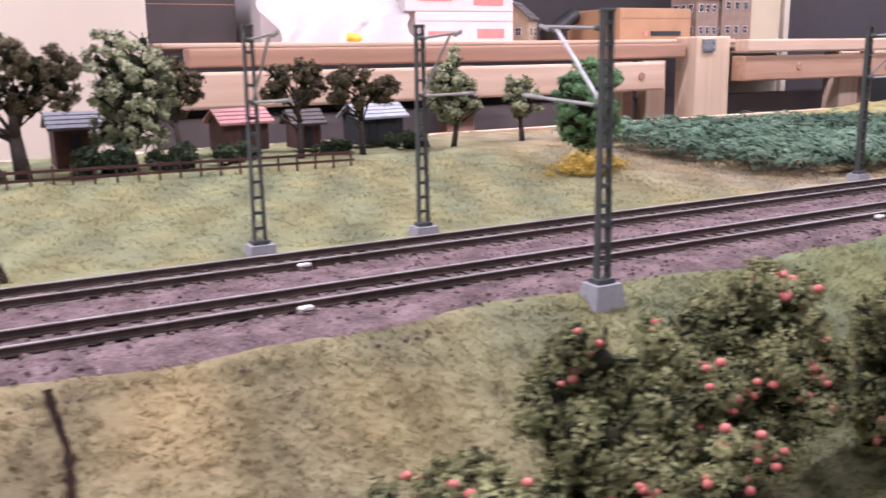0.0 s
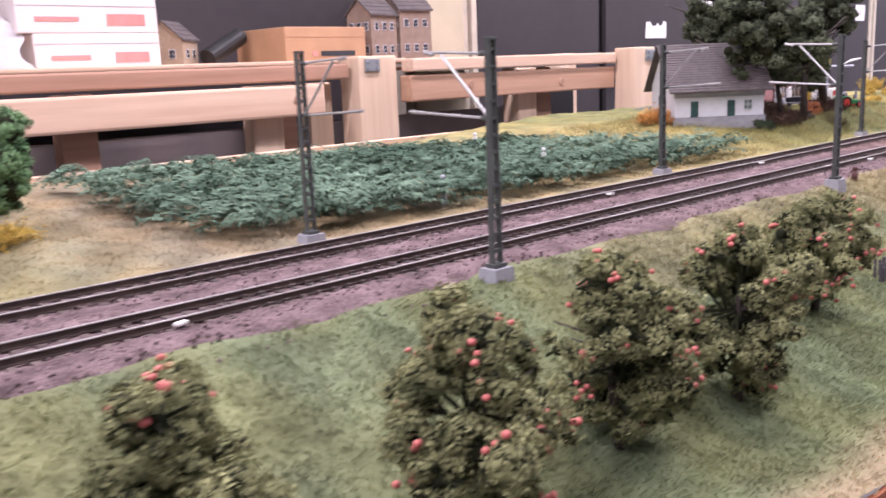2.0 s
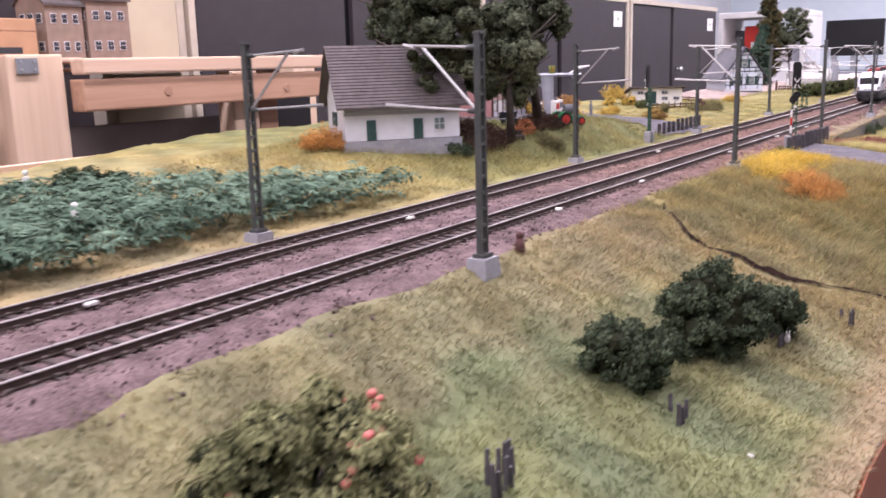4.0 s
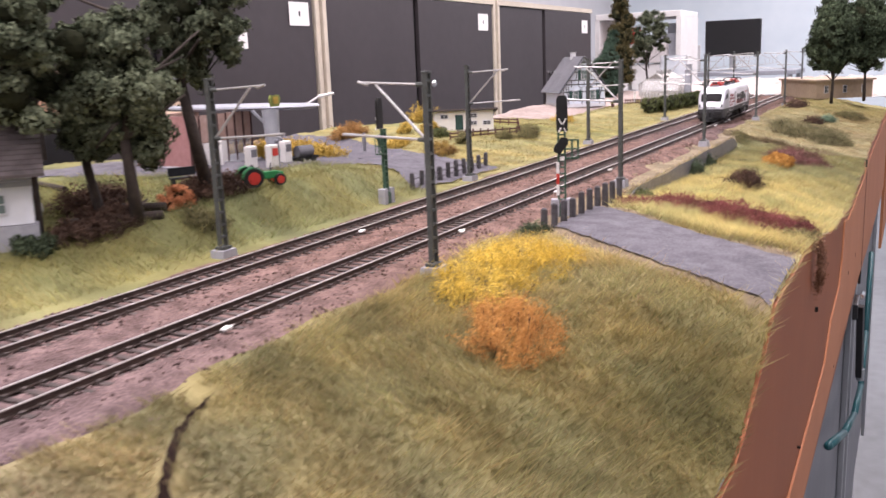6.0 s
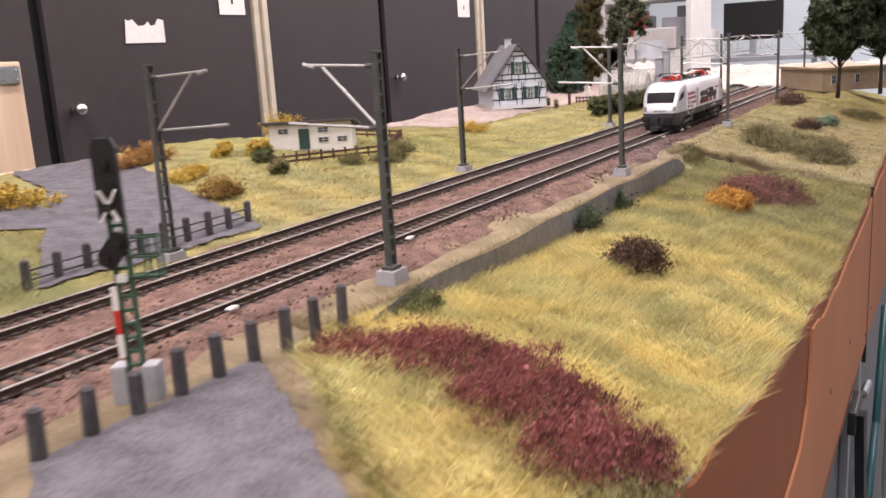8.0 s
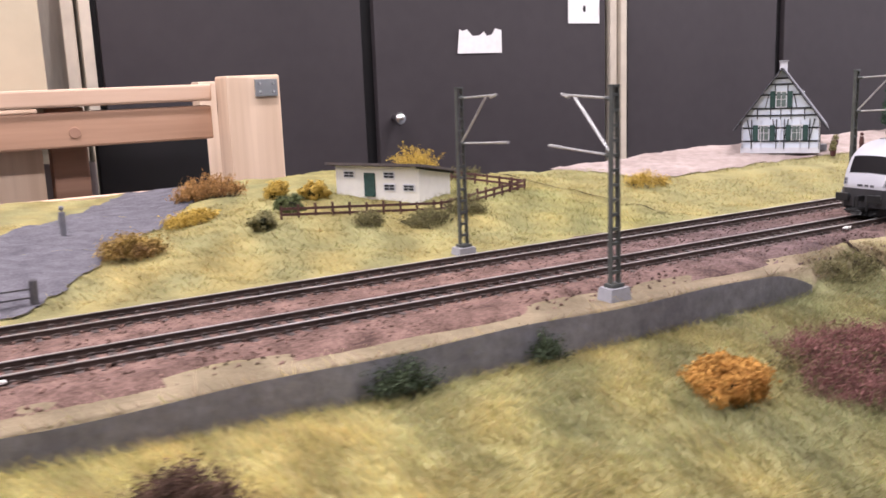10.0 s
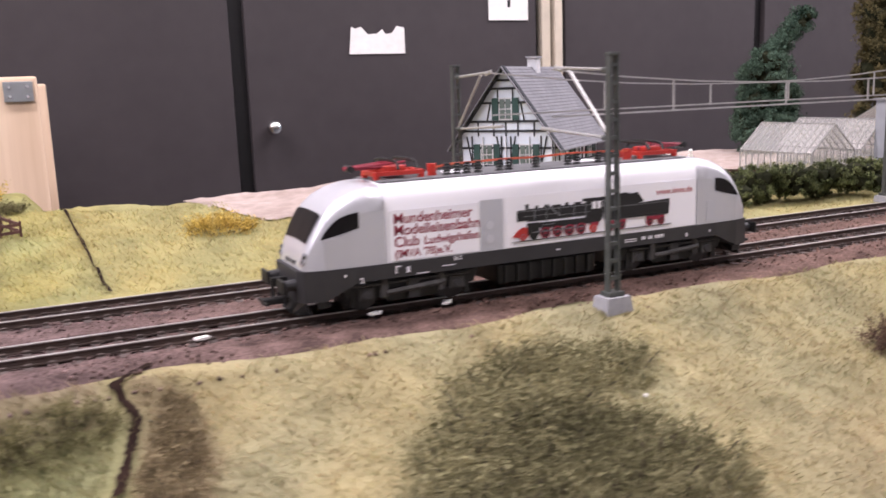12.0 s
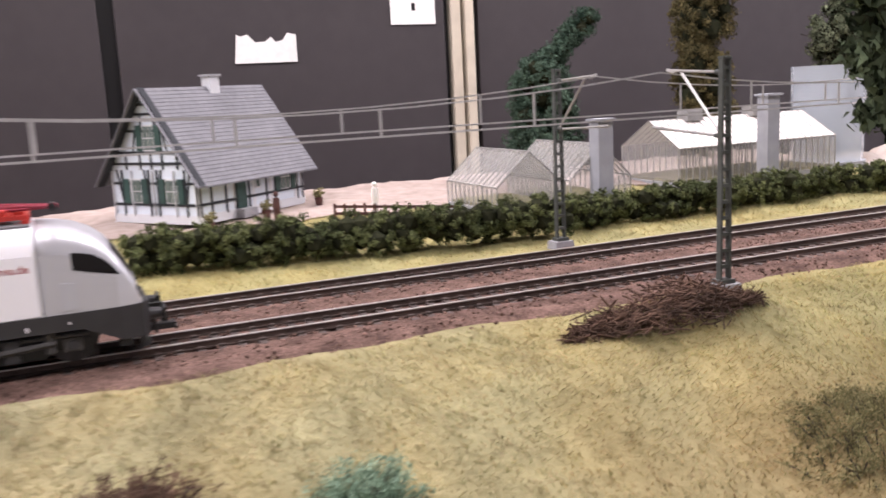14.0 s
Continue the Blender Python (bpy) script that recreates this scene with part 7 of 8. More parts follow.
figure(1.262, .243, .0175, M_WHITE, "tiny pale plastic figurine at the filling station")
figure(1.270, .196, .0175, M_SLATE, "tiny grey plastic figurine by the pumps")
figure(1.478, .252, float(land(1.478, .252)) + .001, M_SLATE, "tiny dark plastic figurine beside the road")
figure(.738, .266, float(land(.738, .266)) + .002, M_WHITE, "tiny white plastic figurine in the field")
figure(.690, .150, float(land(.69, .15)) + .002, M_WHITE, "tiny white plastic figurine in the field")
figure(.560, .118, float(land(.56, .118)), M_PALEPLASTIC, "tiny pale blue plastic figurine at the field's edge")
figure(2.165, .196, .007, M_SHED, "tiny brown plastic figurine in the yard")
figure(2.222, .190, .008, M_WHITE, "tiny pale plastic figurine by the fence")


def tractor(x, y):
    t = thing("tractor", x, y, float(land(x, y)) + .001, "green model tractor with red wheels", "tractor", rz=-28)
    gm = mat("tractor_green", (.03, .22, .07), (.02, .16, .05), 150, .4)
    bm = bmesh.new()
    box(bm, -.004, -.0035, .006, .020, .0035, .0125, .0010)
    box(bm, .020, -.0030, .0065, .0245, .0030, .0115, .0008)
    part("hood", bm, gm, t, "green hood")
    for s in (-1, 1):
        arc = [(math.cos(math.pi * k / 10), math.sin(math.pi * k / 10)) for k in range(11)]
        bm = sweep(bmesh.new(), [(-.006 - .0098 * c, s * .0075, .0085 + .0092 * n) for c, n in arc], (0, .00275, 0), [(-c * .0003, 0, n * .0003) for c, n in arc])
        part("mudguard", bm, gm, t, "green rounded mudguard")
        for wx, r, wd in ((-.006, .0085, .0042), (.019, .0052, .003)):
            bm = bmesh.new()
            tube(bm, (wx, s * .0062, r), (wx, s * (.0062 + wd), r), r, seg=20)
            wh = part("wheel", bm, M_BLACK, t, "black tyre")
            bm = bmesh.new()
            tube(bm, (wx, s * .0060, r), (wx, s * (.0065 + wd), r), r * .66, seg=16)
            part("rim", bm, M_REDPAINT, wh, "red rim")
    part("seat", box(bmesh.new(), -.010, -.002, .010, -.006, .002, .0155, .0006), M_BLACK, t)
    part("steering_wheel", tube(bmesh.new(), (-.0030, 0, .0175), (-.0026, 0, .0178), .0025, seg=12), M_BLACK, t)
    part("exhaust", tube(bmesh.new(), (.014, 0, .0125), (.014, 0, .0195), .0006, seg=6), M_BLACK, t)
    return t


tr = tractor(1.176, .140)
tr.matrix_world = tr.matrix_world @ Matrix.Scale(.72, 4)


def barrel_cart(x, y):
    t = thing("tank_cart", x, y, float(land(x, y)) + .001, "small dark tank cart on the forecourt", "cart", rz=-20)
    part("tank", tube(bmesh.new(), (-.007, 0, .0085), (.007, 0, .0085), .0045, seg=16), M_SLATE, t)
    part("chassis", box(bmesh.new(), -.010, -.003, .003, .012, .003, .0042), M_BLACK, t)
    for wx in (-.006, .006):
        for s in (-1, 1):
            part("wheel", tube(bmesh.new(), (wx, s * .0035, .0026), (wx, s * .0048, .0026), .0026, seg=12), M_BLACK, t)
    return t


barrel_cart(1.314, .204)




def bench(x, y, rz):
    t = thing("bench", x, y, float(land(x, y)), "dark model bench near the trees", "bench", "benches", rz)
    part("seat", box(bmesh.new(), -.009, -.003, .0045, .009, .003, .0055), M_TIMBER, t)
    part("backrest", box(bmesh.new(), -.009, .003, .006, .009, .004, .0115), M_TIMBER, t)
    for s in (-1, 1):
        part("leg", box(bmesh.new(), s * .007 - .0006, -.003, 0, s * .007 + .0006, .004, .0045), M_TIMBER, t)
    return t


bench(1.165, .190, -30)


def log(x, y, rz, l, r):
    bm = bmesh.new()
    tube(bm, (-l / 2, 0, r), (l / 2, 0, r * 1.05), r, r * .8, seg=10)
    tube(bm, (l * .1, 0, r), (l * .2, l * .18, r * 2.2), r * .5, r * .2, seg=6)
    ob = part("fallen_log", bm, M_BARK)
    ob.matrix_world = pose(x, y, float(land(x, y)), 0, 0, rz)
    return tagged(ob, "dark fallen log near the trees", "log", "logs")


log(1.070, .150, -35, .05, .0034)
log(1.090, .160, -60, .04, .003)
log(1.128, .27, 70, .05, .002)


def greenhouse(x, y, z, l, w, h, ridge, rz, label, white=False):
    t = thing("greenhouse", x, y, z, label, "greenhouse", "greenhouses", rz)
    fm = M_RIB
    part("base", box(bmesh.new(), 0, 0, -.006, l, w, .003), M_PALEPLASTIC, t)
    part("bed", box(bmesh.new(), .002, .002, .0031, l - .002, w - .002, .0050), M_OLIVE, t, "rows of green and brown plants")
    n = max(4, int(l / .0055))
    for k in range(n + 1):
        px = l * k / n
        bm = bmesh.new()
        for a, b in (((px, 0, .003), (px, 0, h)), ((px, w, .003), (px, w, h)), ((px, 0, h), (px, w / 2, ridge)), ((px, w, h), (px, w / 2, ridge))):
            bar(bm, a, b, .0006, .0006)
        part("frame_rib", bm, fm, t)
    for yy, zz in ((0, h), (w, h), (w / 2, ridge)):
        part("purlin", bar(bmesh.new(), (0, yy, zz), (l, yy, zz), .0009, .0009), fm, t)
    bm = bmesh.new()
    for f in (((0, 0, h), (l, 0, h), (l, w / 2, ridge), (0, w / 2, ridge)), ((0, w, h), (l, w, h), (l, w / 2, ridge), (0, w / 2, ridge))):
        bm.faces.new([bm.verts.new(p) for p in f])
    part("roof_glazing", bm, mat("white_shade_cloth", (.74, .70, .66), (.60, .56, .52), 90, .7) if white else M_CLEAR, t)
    for f in (((0, 0, .003), (l, 0, .003), (l, 0, h), (0, 0, h)), ((0, w, .003), (l, w, .003), (l, w, h), (0, w, h)), ((0, 0, .003), (0, w, .003), (0, w, h), (0, w / 2, ridge), (0, 0, h)), ((l, 0, .003), (l, w, .003), (l, w, h), (l, w / 2, ridge), (l, 0, h))):
        bm = bmesh.new()
        bm.faces.new([bm.verts.new(p) for p in f])
        part("pane", bm, M_CLEAR, t)
    if white:
        for px in (l * .2, l * .62):
            bm = bmesh.new()
            box(bm, px, w / 2 - .006, ridge - .002, px + .014, w / 2 + .006, ridge + .006, .0012)
            part("ridge_vent", bm, fm, t, "white ridge vent")
    return t


greenhouse(2.270, .193, .007, .062, .042, .0160, .0345, -88, "clear glazed model greenhouse behind the hedge")
greenhouse(2.317, .202, .007, .070, .042, .0160, .0355, -88, "clear glazed model greenhouse behind the hedge")
greenhouse(2.430, .176, .005, .140, .064, .026, .044, 1, "large model greenhouse with a white roof", True)


def boiler_chimney(x, y, h, r):
    t = thing("chimney_stack", x, y, float(land(x, y)), "pale square greenhouse chimney", "chimney", "chimneys")
    part("shaft", box(bmesh.new(), -r, -r, -.002, r, r, h), M_PALEPLASTIC, t)
    part("cap", box(bmesh.new(), -r * 1.3, -r * 1.3, h, r * 1.3, r * 1.3, h + .0015), M_PALEPLASTIC, t)
    return t


boiler_chimney(2.338, .128, .057, .0048)
boiler_chimney(2.490, .160, .062, .0050)


def water_tank(x, y):
    t = thing("glass_tank", x, y, float(land(x, y)), "cloudy clear plastic cylinder at the layout's end", "tank")
    bm = bmesh.new()
    tube(bm, (0, 0, 0), (0, 0, .075), .026, .027, seg=24, caps=False)
    part("cylinder", bm, glass("cloudy_plastic", (.6, .66, .72), .2, .4), t, "", True)
    part("base", tube(bmesh.new(), (0, 0, -.002), (0, 0, .003), .028, seg=24), M_PALEPLASTIC, t)
    return t


water_tank(2.600, .215)


def tan_building(x, y, l, w, h, rz):
    t = thing("tan_building", x, y, -.003, "low tan model building with dark windows", "building", rz=rz)
    part("wall", box(bmesh.new(), 0, 0, 0, l, w, h), M_TAN, t)
    part("roof", box(bmesh.new(), -.004, -.004, h, l + .004, w + .004, h + .003), M_TAN, t, "flat tan roof")
    for k in range(6):
        window_on(t, "front", l * (k + .5) / 6, .010, .006, .012, None, M_TIMBER)
    for k in range(3):
        window_on(t, "gable", w * (k + .5) / 3, .010, .006, .012, None, M_TIMBER)
    return t


tan_building(2.500, -.158, .15, .10, .030, 30)


# ---- small things in the meadow ----
M_STUMP = mat("grey_stump", (.10, .092, .095), (.045, .04, .042), 300, .9, bump=.0003)


def stump_group(x, y, heights, label):
    t = thing("tree_stump", x, y, float(land(x, y)), label, "stump", "stumps")
    rng = random.Random(4)
    for k, h in enumerate(heights):
        bm = bmesh.new()
        px, py = (k - len(heights) / 2) * .0019, rng.uniform(-.003, .003)
        tube(bm, (px, py, -.001), (px + rng.uniform(-.0009, .0009), py + rng.uniform(-.0006, .0006), h), .0009, .0006, seg=7)
        part("stake", bm, M_STUMP, t)
    return t


stump_group(.631, -.109, (.0085, .0060, .0095, .0080, .0050, .0074, .0090, .0065, .0082), "short grey upright stumps in the grass")
stump_group(.709, -.127, (.0062, .0048, .0070, .0055), "small grey stump in the grass")
stump_group(.846, -.153, (.0052, .0060, .0046), "small brown stump in the grass")
stump_group(.797, -.136, (.0036, .0040, .0030), "small brown stump under the bush")


def rabbit_shape(x, y, rz):
    bm = bmesh.new()
    ball(bm, (0, 0, .0014), .0015, 2, (1.3, .8, .9))
    ball(bm, (.0016, 0, .0028), .0009, 2)
    for s in (-1, 1):
        tube(bm, (.0014, s * .0004, .0034), (.0010, s * .0006, .0052), .0003, .0002, seg=6)
    ob = part("animal_toy", bm, M_WHITE, None, "", True)
    ob.matrix_world = pose(x, y, float(land(x, y)), 0, 0, rz)
    return tagged(ob, "tiny white plastic rabbit in the grass", "toy", "animal toys")


rabbit_shape(.800, -.139, 200)
rabbit_shape(.806, -.139, 160)


def trackside_marker(x, y):
    bm = bmesh.new()
    tube(bm, (0, 0, -.001), (0, 0, .006), .0028, .0016, seg=8)
    ball(bm, (0, 0, .0072), .0017, 2)
    ob = part("trackside_cone", bm, M_SHED, None, "", True)
    ob.matrix_world = pose(x, y, float(land(x, y)))
    return tagged(ob, "small dark brown cone beside the track", "cone")


trackside_marker(.771, -.0365)


def scrap(x, y, rz, size):
    bm = bmesh.new()
    plate(bm, [(-size, -size * .4, 0), (size, -size * .5, 0), (size * .8, size * .5, 0), (-size * .7, size * .4, 0)], .0006, (0, 0, 1))
    ob = part("paper_scrap", bm, M_WHITE)
    ob.matrix_world = pose(x, y, float(land(x, y)) + .0008, 4, 6, rz)
    return tagged(ob, "tiny white paper scrap on the grass", "scrap", "paper scraps")


for x, y, rz, size in ((.655, -.145, 20, .0016), (.70, -.152, 60, .0010), (.575, -.158, 10, .0011), (.62, -.135, 80, .0008), (1.75, -.135, 30, .0018), (1.96, -.094, 50, .0011), (.38, -.150, 15, .0024)):
    scrap(x, y, rz, size)

# ---- timber bench and stored things behind the layout ----
def timber(name, x0, y0, z0, x1, y1, z1, material, label, bevel=.003):
    return tagged(part(name, box(bmesh.new(), x0, y0, z0, x1, y1, z1, bevel), material), label, "timber", "bench timbers")


timber("timber_post", 1.760, .812, -1.06, 1.832, .862, .1020, M_PINEV, "pale pine post with a metal plate")
timber("timber_post", 1.785, 1.030, -1.06, 1.848, 1.070, .097, M_PINEV, "narrow pine post beside the thick one")
timber("timber_post", 1.100, .880, -1.06, 1.180, .930, .0992, M_PINEV, "thick pale pine post of the bench")
timber("timber_beam", 1.190, .850, .0715, 1.752, .880, .0930, M_PINE, "pale reddish beam of the bench")
timber("timber_beam", 1.190, .856, .0220, 1.752, .886, .0655, M_PINER, "red-brown pine beam of the bench")
timber("timber_beam", .250, .895, .0640, 1.092, .925, .0880, M_PINED, "reddish aged beam of the bench")
timber("timber_beam", .230, .880, .0120, 1.032, .893, .0585, M_PINE, "broad pale pine board of the bench", .004)
timber("timber_post", 1.490, .890, -1.06, 1.545, .930, .0700, M_PINEV, "pine post under the bench beam")
timber("timber_post", 1.556, .900, -1.06, 1.600, .930, .0700, M_PINED, "aged post under the bench beam")
timber("timber_post", .930, .930, -1.06, .985, .960, .0600, M_PINEV, "pine post under the broad board")
timber("timber_post", .990, .945, -1.06, 1.020, .965, .0600, M_PINED, "aged post under the broad board")
timber("timber_post", .640, .930, -1.06, .690, .960, .0600, M_PINED, "aged post under the broad board")
timber("timber_post", 1.040, .935, -1.06, 1.085, .960, .0600, M_PINEV, "pine post beside the thick one")
timber("timber_shelf", .215, .935, .0885, 1.250, 1.420, .0955, M_PINE, "wooden shelf that carries the boxes", .002)
timber("storage_board", -.45, .905, -1.06, .205, .925, .42, mat("peach_board", (.74, .63, .50), (.68, .57, .45), 6, .8), "large cream board leaning behind the gardens")
timber("storage_board", 1.440, 1.130, -1.06, 1.590, 1.160, .42, mat("yellowish_curtain", (.50, .44, .31), (.43, .37, .26), 20, .8), "yellowish board beside the cabinets")
timber("storage_board", .215, 1.460, -1.06, 1.640, 1.480, .42, M_CABINET, "dark cabinet side behind the shelf")
timber("storage_board", .10, .975, -1.06, 1.62, .990, -.005, mat("grey_brown_board", (.20, .165, .155), (.15, .125, .118), 20, .7), "grey-brown board under the bench")


# hidden behind the beams, added only to cast shade below them
timber("timber_shelf", 1.255, .895, .0745, 1.640, 1.125, .0815, M_PINED, "unseen shelf added to shade the space under the bench", .002)


# black panel drawn in place of the deep shade below the beams
timber("storage_board", 1.625, .985, -1.06, 1.780, 1.000, .022, M_GAP, "black panel standing in for shade under the bench")


def plate_bracket(x, y, z, w, h):
    bm = bmesh.new()
    box(bm, x, y - .003, z, x + w, y, z + h, .0006)
    ob = part("metal_plate", bm, M_STEEL)
    tagged(ob, "galvanised joining plate screwed to a post", "bracket", "joining plates")
    for a in (.2, .8):
        for b in (.25, .75):
            part("screw", tube(bmesh.new(), (x + w * a, y - .0045, z + h * b), (x + w * a, y - .003, z + h * b), .0018, seg=8), M_CHROME, ob)
    return ob


plate_bracket(1.797, .8115, .0745, .030, .022)
plate_bracket(1.112, .8795, .0745, .030, .020)
for x, z in ((1.33, .045), (1.58, .040), (.98, .036)):
    bm = bmesh.new()
    y = .856 if x > 1.1 else .880
    tube(bm, (x, y, z), (x, y - .0012, z), .007, .0065, seg=14)
    tagged(part("wood_knot", bm, M_PINED), "dark round knot in the pine beam", "knot", "wood knots")


def carton(x0, y0, x1, y1, h, material, label, prints=(), z=.0957, rz=0):
    t = thing("cardboard_box", x0, y0, z, label, "box", "stored boxes", rz)
    w, d = x1 - x0, y1 - y0
    part("carton", box(bmesh.new(), 0, 0, 0, w, d, h, .002), material, t)
    part("lid_seam", box(bmesh.new(), .002, -.0006, h * .70, w - .002, 0, h * .712), M_PINED if material is not M_BOXWHITE else M_PALEPLASTIC, t)
    for a0, b0, a1, b1, ma in prints:
        part("print", box(bmesh.new(), w * a0, -.0008, h * b0, w * a1, 0, h * b1), ma, t)
    return t


M_BOXWHITE = mat("white_carton", (.62, .58, .565), (.56, .52, .505), 20, .6)
M_BOXBROWN = mat("brown_carton", (.42, .25, .14), (.34, .20, .11), 24, .7)
M_PINK = mat("pink_print", (.60, .24, .22), (.52, .20, .18), 60, .6)
carton(.680, 1.10, .875, 1.30, .052, M_BOXWHITE, "white cardboard box with pale red prints", ((.62, .15, .90, .45, M_PINK), (.12, .25, .42, .38, M_PINK)))
carton(.660, 1.10, .875, 1.30, .056, M_BOXWHITE, "white cardboard box with pale red prints", ((.62, .20, .90, .50, M_PINK), (.12, .30, .42, .42, M_PINK)), .1480)
carton(.430, 1.15, .640, 1.32, .115, M_BOXWHITE, "white cardboard box under a plastic sheet", ((.1, .6, .4, .7, M_PINK),))
carton(1.085, 1.06, 1.262, 1.22, .060, M_BOXBROWN, "brown cardboard box with a dark print", ((.42, .15, .85, .30, M_TIMBER), (.32, .15, .38, .30, M_PINK)))
carton(.235, 1.18, .400, 1.34, .090, mat("dark_carton", (.06, .05, .05), (.04, .035, .035), 20, .6), "dark box with a grey sleeve")


def plastic_sheet():
    t = thing("plastic_bag", .40, 1.08, .0957, "crumpled white plastic bag over the boxes", "bag")
    rng = np.random.RandomState(6)
    nx, nz = 26, 18
    v, f = [], []
    for j in range(nz):
        for i in range(nx):
            u, w = i / (nx - 1), j / (nz - 1)
            x = .02 + .24 * u + .01 * math.sin(w * 9 + u * 4)
            z = .115 * (1 - w) * (1 - .25 * u) + .002
            y = .05 - .075 * w ** 1.5 + .012 * math.sin(u * 14 + w * 5) * (w + .2) + rng.uniform(-.003, .003)
            v.append((x, y, z))
    for j in range(nz - 1):
        for i in range(nx - 1):
            k = j * nx + i
            f.append((k, k + 1, k + nx + 1, k + nx))
    raw("sheet", v, f, glass("milky_film", (.60, .58, .58), .3, .7), t, smooth=True)
    rng = np.random.RandomState(7)
    bm = bmesh.new()
    ball(bm, (.14, -.018, .008), .018, 2, (1.4, .7, .5))
    part("yellow_scrap", bm, M_YELLOW, t, "yellow scrap of foil")
    return t


plastic_sheet()


def stored_house(x, y, w, d, h, rz, wallm, roofm, label, windows=2, z=.0957, floors=1):
    t = thing("stored_model_house", x, y, z, label, "model house", "stored model houses", rz)
    part("wall", gable_shell(w, d, h, h + d * .45), wallm, t)
    for side in (-1, 1):
        part("roof", roof_slab(w, d, h, h + d * .45, side, .004, .002, 4), roofm, t)
    for fl in range(floors):
        for k in range(windows):
            window_on(t, "gable", d * (k + .7) / (windows + .4), h * (fl + .3) / floors, .010, .014, None, M_TIMBER)
            window_on(t, "front", w * (k + .7) / (windows + .4), h * (fl + .3) / floors, .010, .014, None, M_TIMBER)
    return t


M_TANPALE = mat("tan_render", (.27, .20, .155), (.20, .145, .11), 60, .85)
stored_house(.935, 1.14, .065, .065, .045, 40, M_TAN, M_BROWNROOF, "brown stored model house with a gable")
stored_house(1.285, 1.07, .075, .06, .085, 10, M_TANPALE, M_BROWNROOF, "pale stored model house of two storeys", 3, .0957, 2)
stored_house(1.365, 1.08, .075, .06, .095, -6, M_TANPALE, M_BROWNROOF, "pale stored model house of two storeys", 3, .0957, 2)
timber("timber_shelf", 1.255, 1.04, .0885, 1.440, 1.25, .0955, M_PINED, "small shelf under the stored houses", .002)


def dark_roll(x, y, z):
    t = thing("rolled_mat", x, y, z, "dark rolled-up mat leaning among the boxes", "roll", rz=20)
    part("roll", tube(bmesh.new(), (0, 0, .012), (.09, 0, .05), .016, seg=16), M_BLACK, t)
    return t


dark_roll(.985, 1.15, .0957)

# ---- the far end of the room ----
def display(x, y, z):
    t = thing("monitor", x, y, z, "black flat screen on a stand at the far end", "monitor", rz=-90)
    part("screen", box(bmesh.new(), -.20, -.02, .10, .20, .02, .36, .006), M_GAP, t)
    part("stand", box(bmesh.new(), -.02, -.01, 0, .02, .03, .10), M_STEEL, t)
    part("foot", box(bmesh.new(), -.10, -.06, -.012, .10, .06, 0, .004), M_STEEL, t)
    return t


def far_table(x, y, w, d, top, label):
    t = thing("table", x, y, -1.06, label, "table", "far tables")
    part("tabletop", box(bmesh.new(), -d / 2, -w / 2, top + 1.03, d / 2, w / 2, top + 1.06, .004), M_PALEPLASTIC, t)
    for a in (-1, 1):
        for b in (-1, 1):
            part("leg", tube(bmesh.new(), (a * (d / 2 - .04), b * (w / 2 - .04), 0), (a * (d / 2 - .04), b * (w / 2 - .04), top + 1.03), .018, seg=10), M_STEEL, t)
    return t


far_table(7.8, 1.02, 1.0, .6, -.07, "grey table with a screen at the far end")
display(7.8, 1.00, -.058)
far_table(5.6, 1.15, .9, .6, -.10, "grey table with stored things at the far end")


def far_box(x, y, z, w, d, h, ma, label):
    ob = part("storage_box", box(bmesh.new(), -w / 2, -d / 2, 0, w / 2, d / 2, h, .006), ma)
    ob.matrix_world = pose(x, y, z)
    return tagged(ob, label, "box", "far storage boxes")


for x, y, z, w, d, h, ma, lb in ((5.5, 1.30, -.10, .3, .25, .16, M_WHITE, "white storage box on the far table"), (5.6, 1.02, -.10, .3, .22, .10, M_BOXWHITE, "white storage box on the far table"),
                                 (5.5, .92, -.10, .2, .12, .28, M_PALEPLASTIC, "tall grey appliance on the far table"), (5.7, 1.22, .062, .22, .2, .14, M_SLATE, "grey appliance on a box"), (5.5, 1.12, .10, .10, .08, .12, M_REDPAINT, "red box on the far shelf"), (7.8, 1.36, -.07, .25, .2, .2, M_WHITE, "white storage box beside the screen"), (5.42, .96, -.10, .12, .24, .13, M_WHITE, "white appliance on the far table"), (5.42, 1.18, -.10, .14, .16, .20, M_WHITE, "white appliance on the far table"), (5.40, 1.00, .035, .10, .20, .10, M_BOXWHITE, "white box stacked on an appliance"), (5.46, .88, .06, .10, .06, .17, M_GREYBLUE, "dark grey appliance beside white boxes")):
    far_box(x, y, z, w, d, h, ma, lb)


def far_shelf():
    t = thing("wall_shelf", 5.55, 1.05, .26, "white open shelf at the far end", "shelf")
    part("board", box(bmesh.new(), -.2, -.22, 0, .2, .22, .03, .004), M_WHITE, t)
    for s in (-1, 1):
        part("upright", box(bmesh.new(), -.2, s * .21 - .012, -1.32, .2, s * .21 + .012, 0), M_WHITE, t)
    return t


far_shelf()


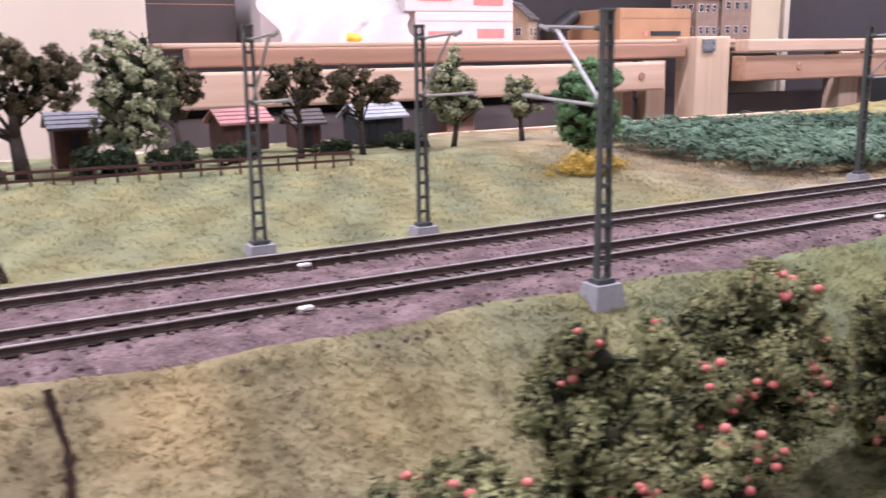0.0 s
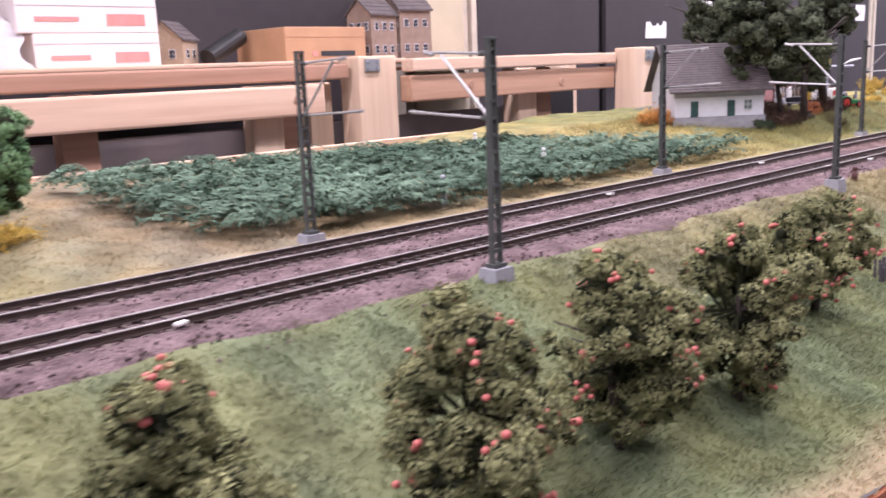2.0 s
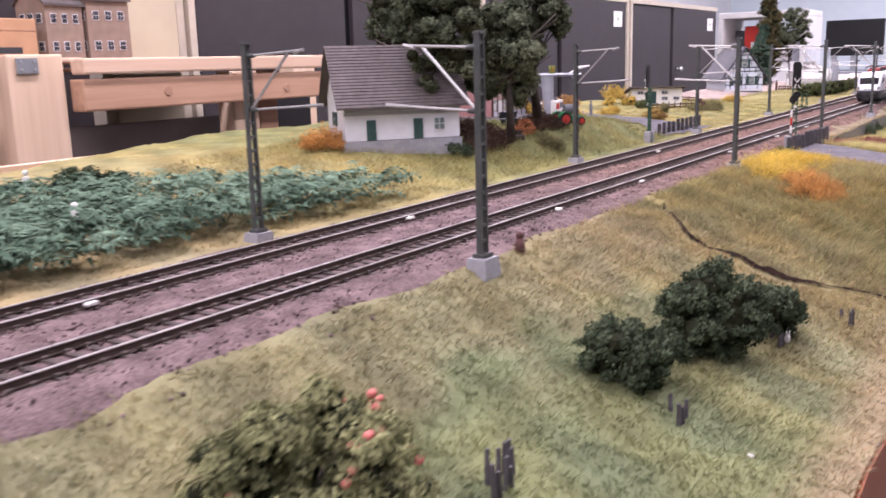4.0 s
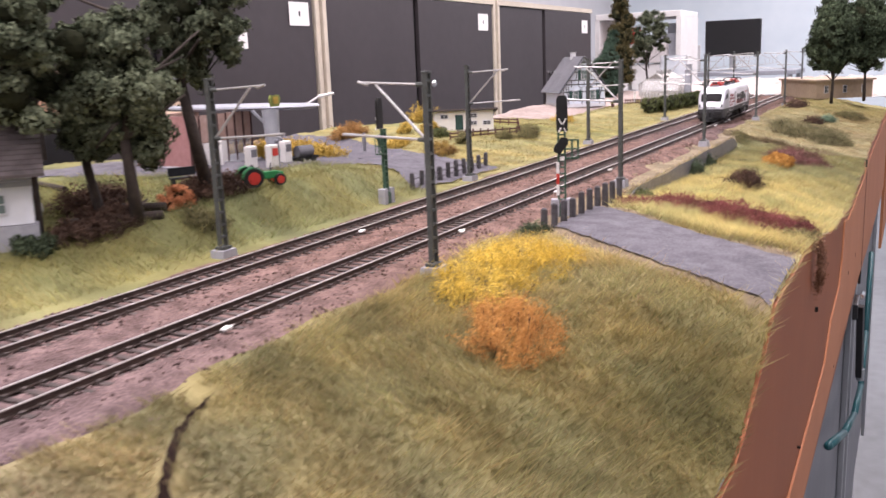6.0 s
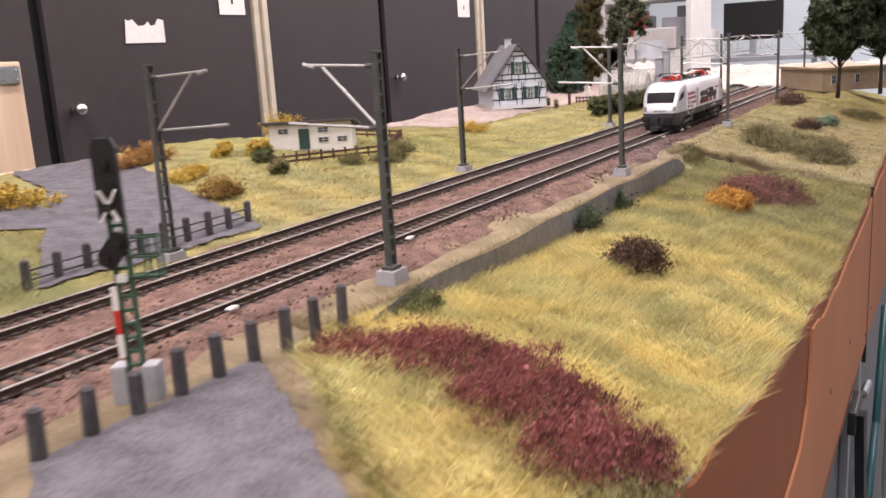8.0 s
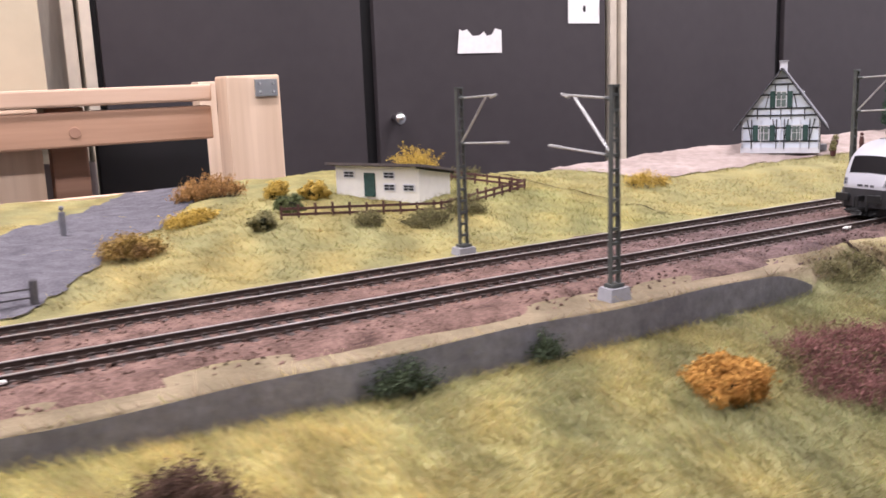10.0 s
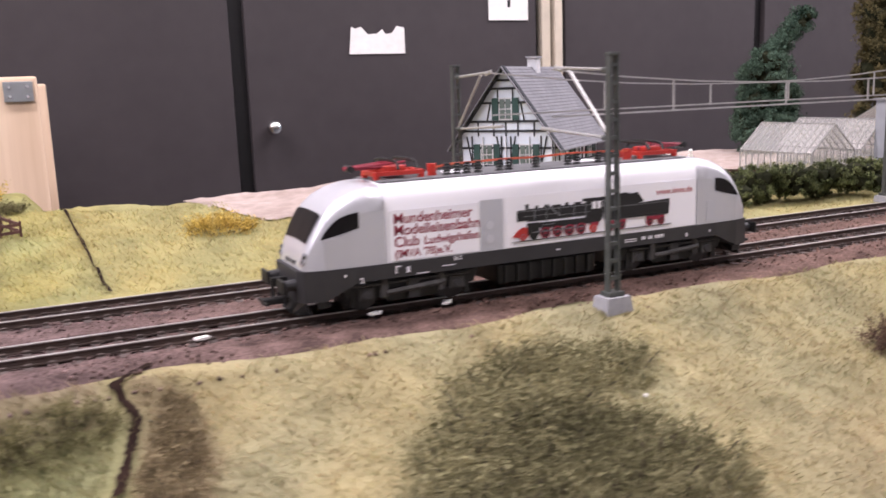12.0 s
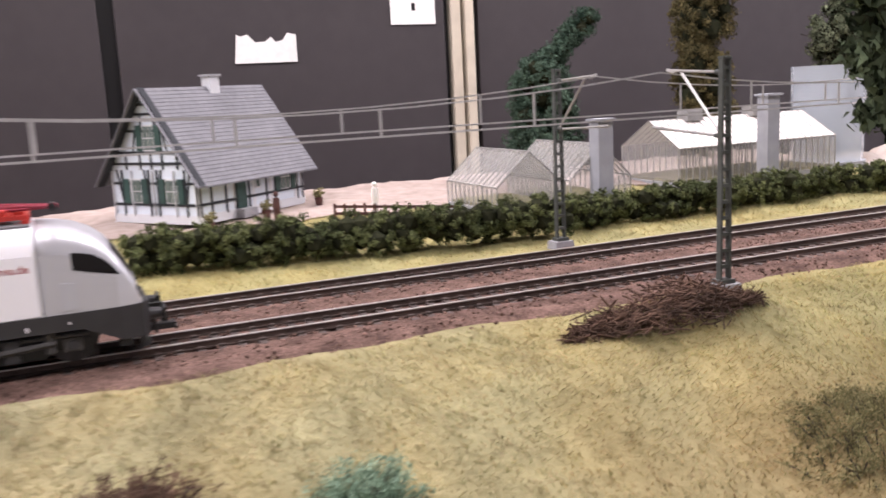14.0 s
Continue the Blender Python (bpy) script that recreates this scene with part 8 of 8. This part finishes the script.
def white_rubble():
    """Unfinished plaster ground past the end of the track."""
    xs, ys = np.linspace(2.62, 3.6, 60), np.linspace(-.18, .335, 36)
    gx, gy = np.meshgrid(xs, ys)
    z = -.012 + .014 * patches(gx, gy, .09, 21) + .006 * patches(gx, gy, .03, 22)
    i = np.arange(gx.size).reshape(gx.shape)
    f = np.stack([i[:-1, :-1], i[:-1, 1:], i[1:, 1:], i[1:, :-1]], -1).reshape(-1, 4)
    ob = raw("unfinished_ground", np.stack([gx, gy, z], -1).reshape(-1, 3), f, mat("white_plaster", (.52, .47, .44), (.32, .26, .22), 40, .9, bump=.001), smooth=True)
    return tagged(ob, "white plaster ground past the end of the track", "ground", kind="structure")


white_rubble()
slab("trim_end", 2.62, -.185, -.30, 3.6, -.180, -.012, M_FASCIA2, "brown board along the unfinished end")

# ---- standing grass fibres ----
def inside(x, y, poly):
    """Which points lie inside a polygon."""
    hit = np.zeros(x.shape, bool)
    n = len(poly)
    for k in range(n):
        (x0, y0), (x1, y1) = poly[k], poly[(k + 1) % n]
        cross = ((y0 > y) != (y1 > y)) & (x < (x1 - x0) * (y - y0) / (y1 - y0 + 1e-12) + x0)
        hit ^= cross
    return hit


def meadow(name, n, xr, yr, seed, label):
    rng = np.random.RandomState(seed)
    x, y = rng.uniform(*xr, n), rng.uniform(*yr, n)
    ok = ~inside(x, y, ROAD)
    ok &= rng.rand(n) > .93 * roadside(x, y)
    ok &= ~((y > -.049) & (y < -.03) & (x > 1.31) & (x < 1.775))
    ok &= ~((y > -.060) & (x > 1.17) & (x < 1.30) & (y < 0))
    ok &= ~((y > -.0315 - .005 * patches(x, y, .03, 61) + rng.normal(0, .0015, n)) & (y < .086 + rng.normal(0, .0015, n)))
    for poly in (((1.30, .092), (1.44, .092), (1.50, .20), (1.565, .31), (1.65, .465), (1.555, .465), (1.485, .33), (1.40, .21)), ((1.205, .185), (1.40, .17), (1.44, .40), (1.17, .42)), ((1.93, .215), (2.62, .20), (2.62, .468), (1.90, .468)), ((1.95, .185), (2.10, .165), (2.10, .187), (1.94, .212))):
        ok &= ~inside(x, y, poly)
    for line in (JOINT_A, JOINT_B):
        jy = np.array([p[1] for p in line])
        jx = np.array([p[0] for p in line])
        o = np.argsort(jy)
        ok &= ~((y < -.03) & (np.abs(x - np.interp(y, jy[o], jx[o])) < .0042) & (y > jy.min()))
    x, y = x[ok], y[ok]
    m = len(x)
    tall = np.interp(x, [0, .8, .95, 1.3, 1.75, 1.86, 2.6], [.0016, .0019, .0046, .0052, .0038, .0017, .0017])
    h = np.where((y > .02) & (x > 1.3), .0024, tall) * rng.uniform(.5, 1.35, m)
    rough = np.interp(x, [.85, .95, 1.15, 1.3, 1.75, 1.9], [1, 2.2, 2.2, 1, 1, .35])
    clump = 1 + rough * (.26 * patches(x, y, .007, 71) + .12 * patches(x, y, .022, 72) - .16)
    h *= np.clip(.55 + .5 * clump, .5, 1.3)
    a = rng.uniform(0, 6.28, m)
    lean = h * rng.uniform(.5, 1.7, m)
    sweep = 1.2 + 1.5 * patches(x, y, .12, 31)
    w = np.where(x < .9, .00028, .00021) * rng.uniform(.7, 1.3, m)
    z = land(x, y) - .0003
    b = rng.uniform(0, 6.28, m)
    v0 = np.stack([x + np.cos(b) * w, y + np.sin(b) * w, z], -1)
    v1 = np.stack([x - np.cos(b) * w, y - np.sin(b) * w, z], -1)
    v2 = np.stack([x + np.cos(a * .5 + sweep) * lean, y + np.sin(a * .5 + sweep) * lean, z + h], -1)
    v = np.stack([v0, v1, v2], 1).reshape(-1, 3)
    f = np.arange(m * 3).reshape(-1, 3)
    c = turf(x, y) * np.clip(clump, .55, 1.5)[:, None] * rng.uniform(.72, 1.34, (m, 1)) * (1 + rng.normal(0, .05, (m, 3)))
    # each fibre's colour grows brighter from base to tip
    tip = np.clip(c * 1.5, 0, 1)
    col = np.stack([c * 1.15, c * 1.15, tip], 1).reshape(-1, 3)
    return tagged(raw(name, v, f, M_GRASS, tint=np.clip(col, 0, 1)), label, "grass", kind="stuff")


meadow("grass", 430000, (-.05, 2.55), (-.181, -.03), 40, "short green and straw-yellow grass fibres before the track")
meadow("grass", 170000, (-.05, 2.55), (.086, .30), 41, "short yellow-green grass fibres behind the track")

# ---- sleepers, last ----
def sleepers():
    me = bpy.data.meshes.new("sleeper")
    bm = bmesh.new()
    box(bm, -.0013, -.0145, -.0042, .0013, .0145, -.0026)
    for s in (-1, 1):
        box(bm, -.0009, s * .0082 - .0022, -.0026, .0009, s * .0082 + .0022, -.0018)
    bm.to_mesh(me)
    bm.free()
    me.materials.append(M_SLEEPER)
    for t in TRACK_THINGS:
        near_x = np.arange(0.35, 2.29, .0068)[:290]
        for x in near_x:
            ob = new("sleeper", me)
            ob.parent = t
            ob.matrix_local = pose(float(x), 0, 0)
        rest = [x for x in np.arange(-1.2 + .003, 2.62, .0068) if x < 0.3466 or x > near_x[-1] + .005]
        bm = bmesh.new()
        for x in rest:
            box(bm, x - .0013, -.0145, -.0042, x + .0013, .0145, -.0026)
        p = part("sleeper_bed", bm, M_SLEEPER, t)
        p["kind"] = "stuff"


sleepers()
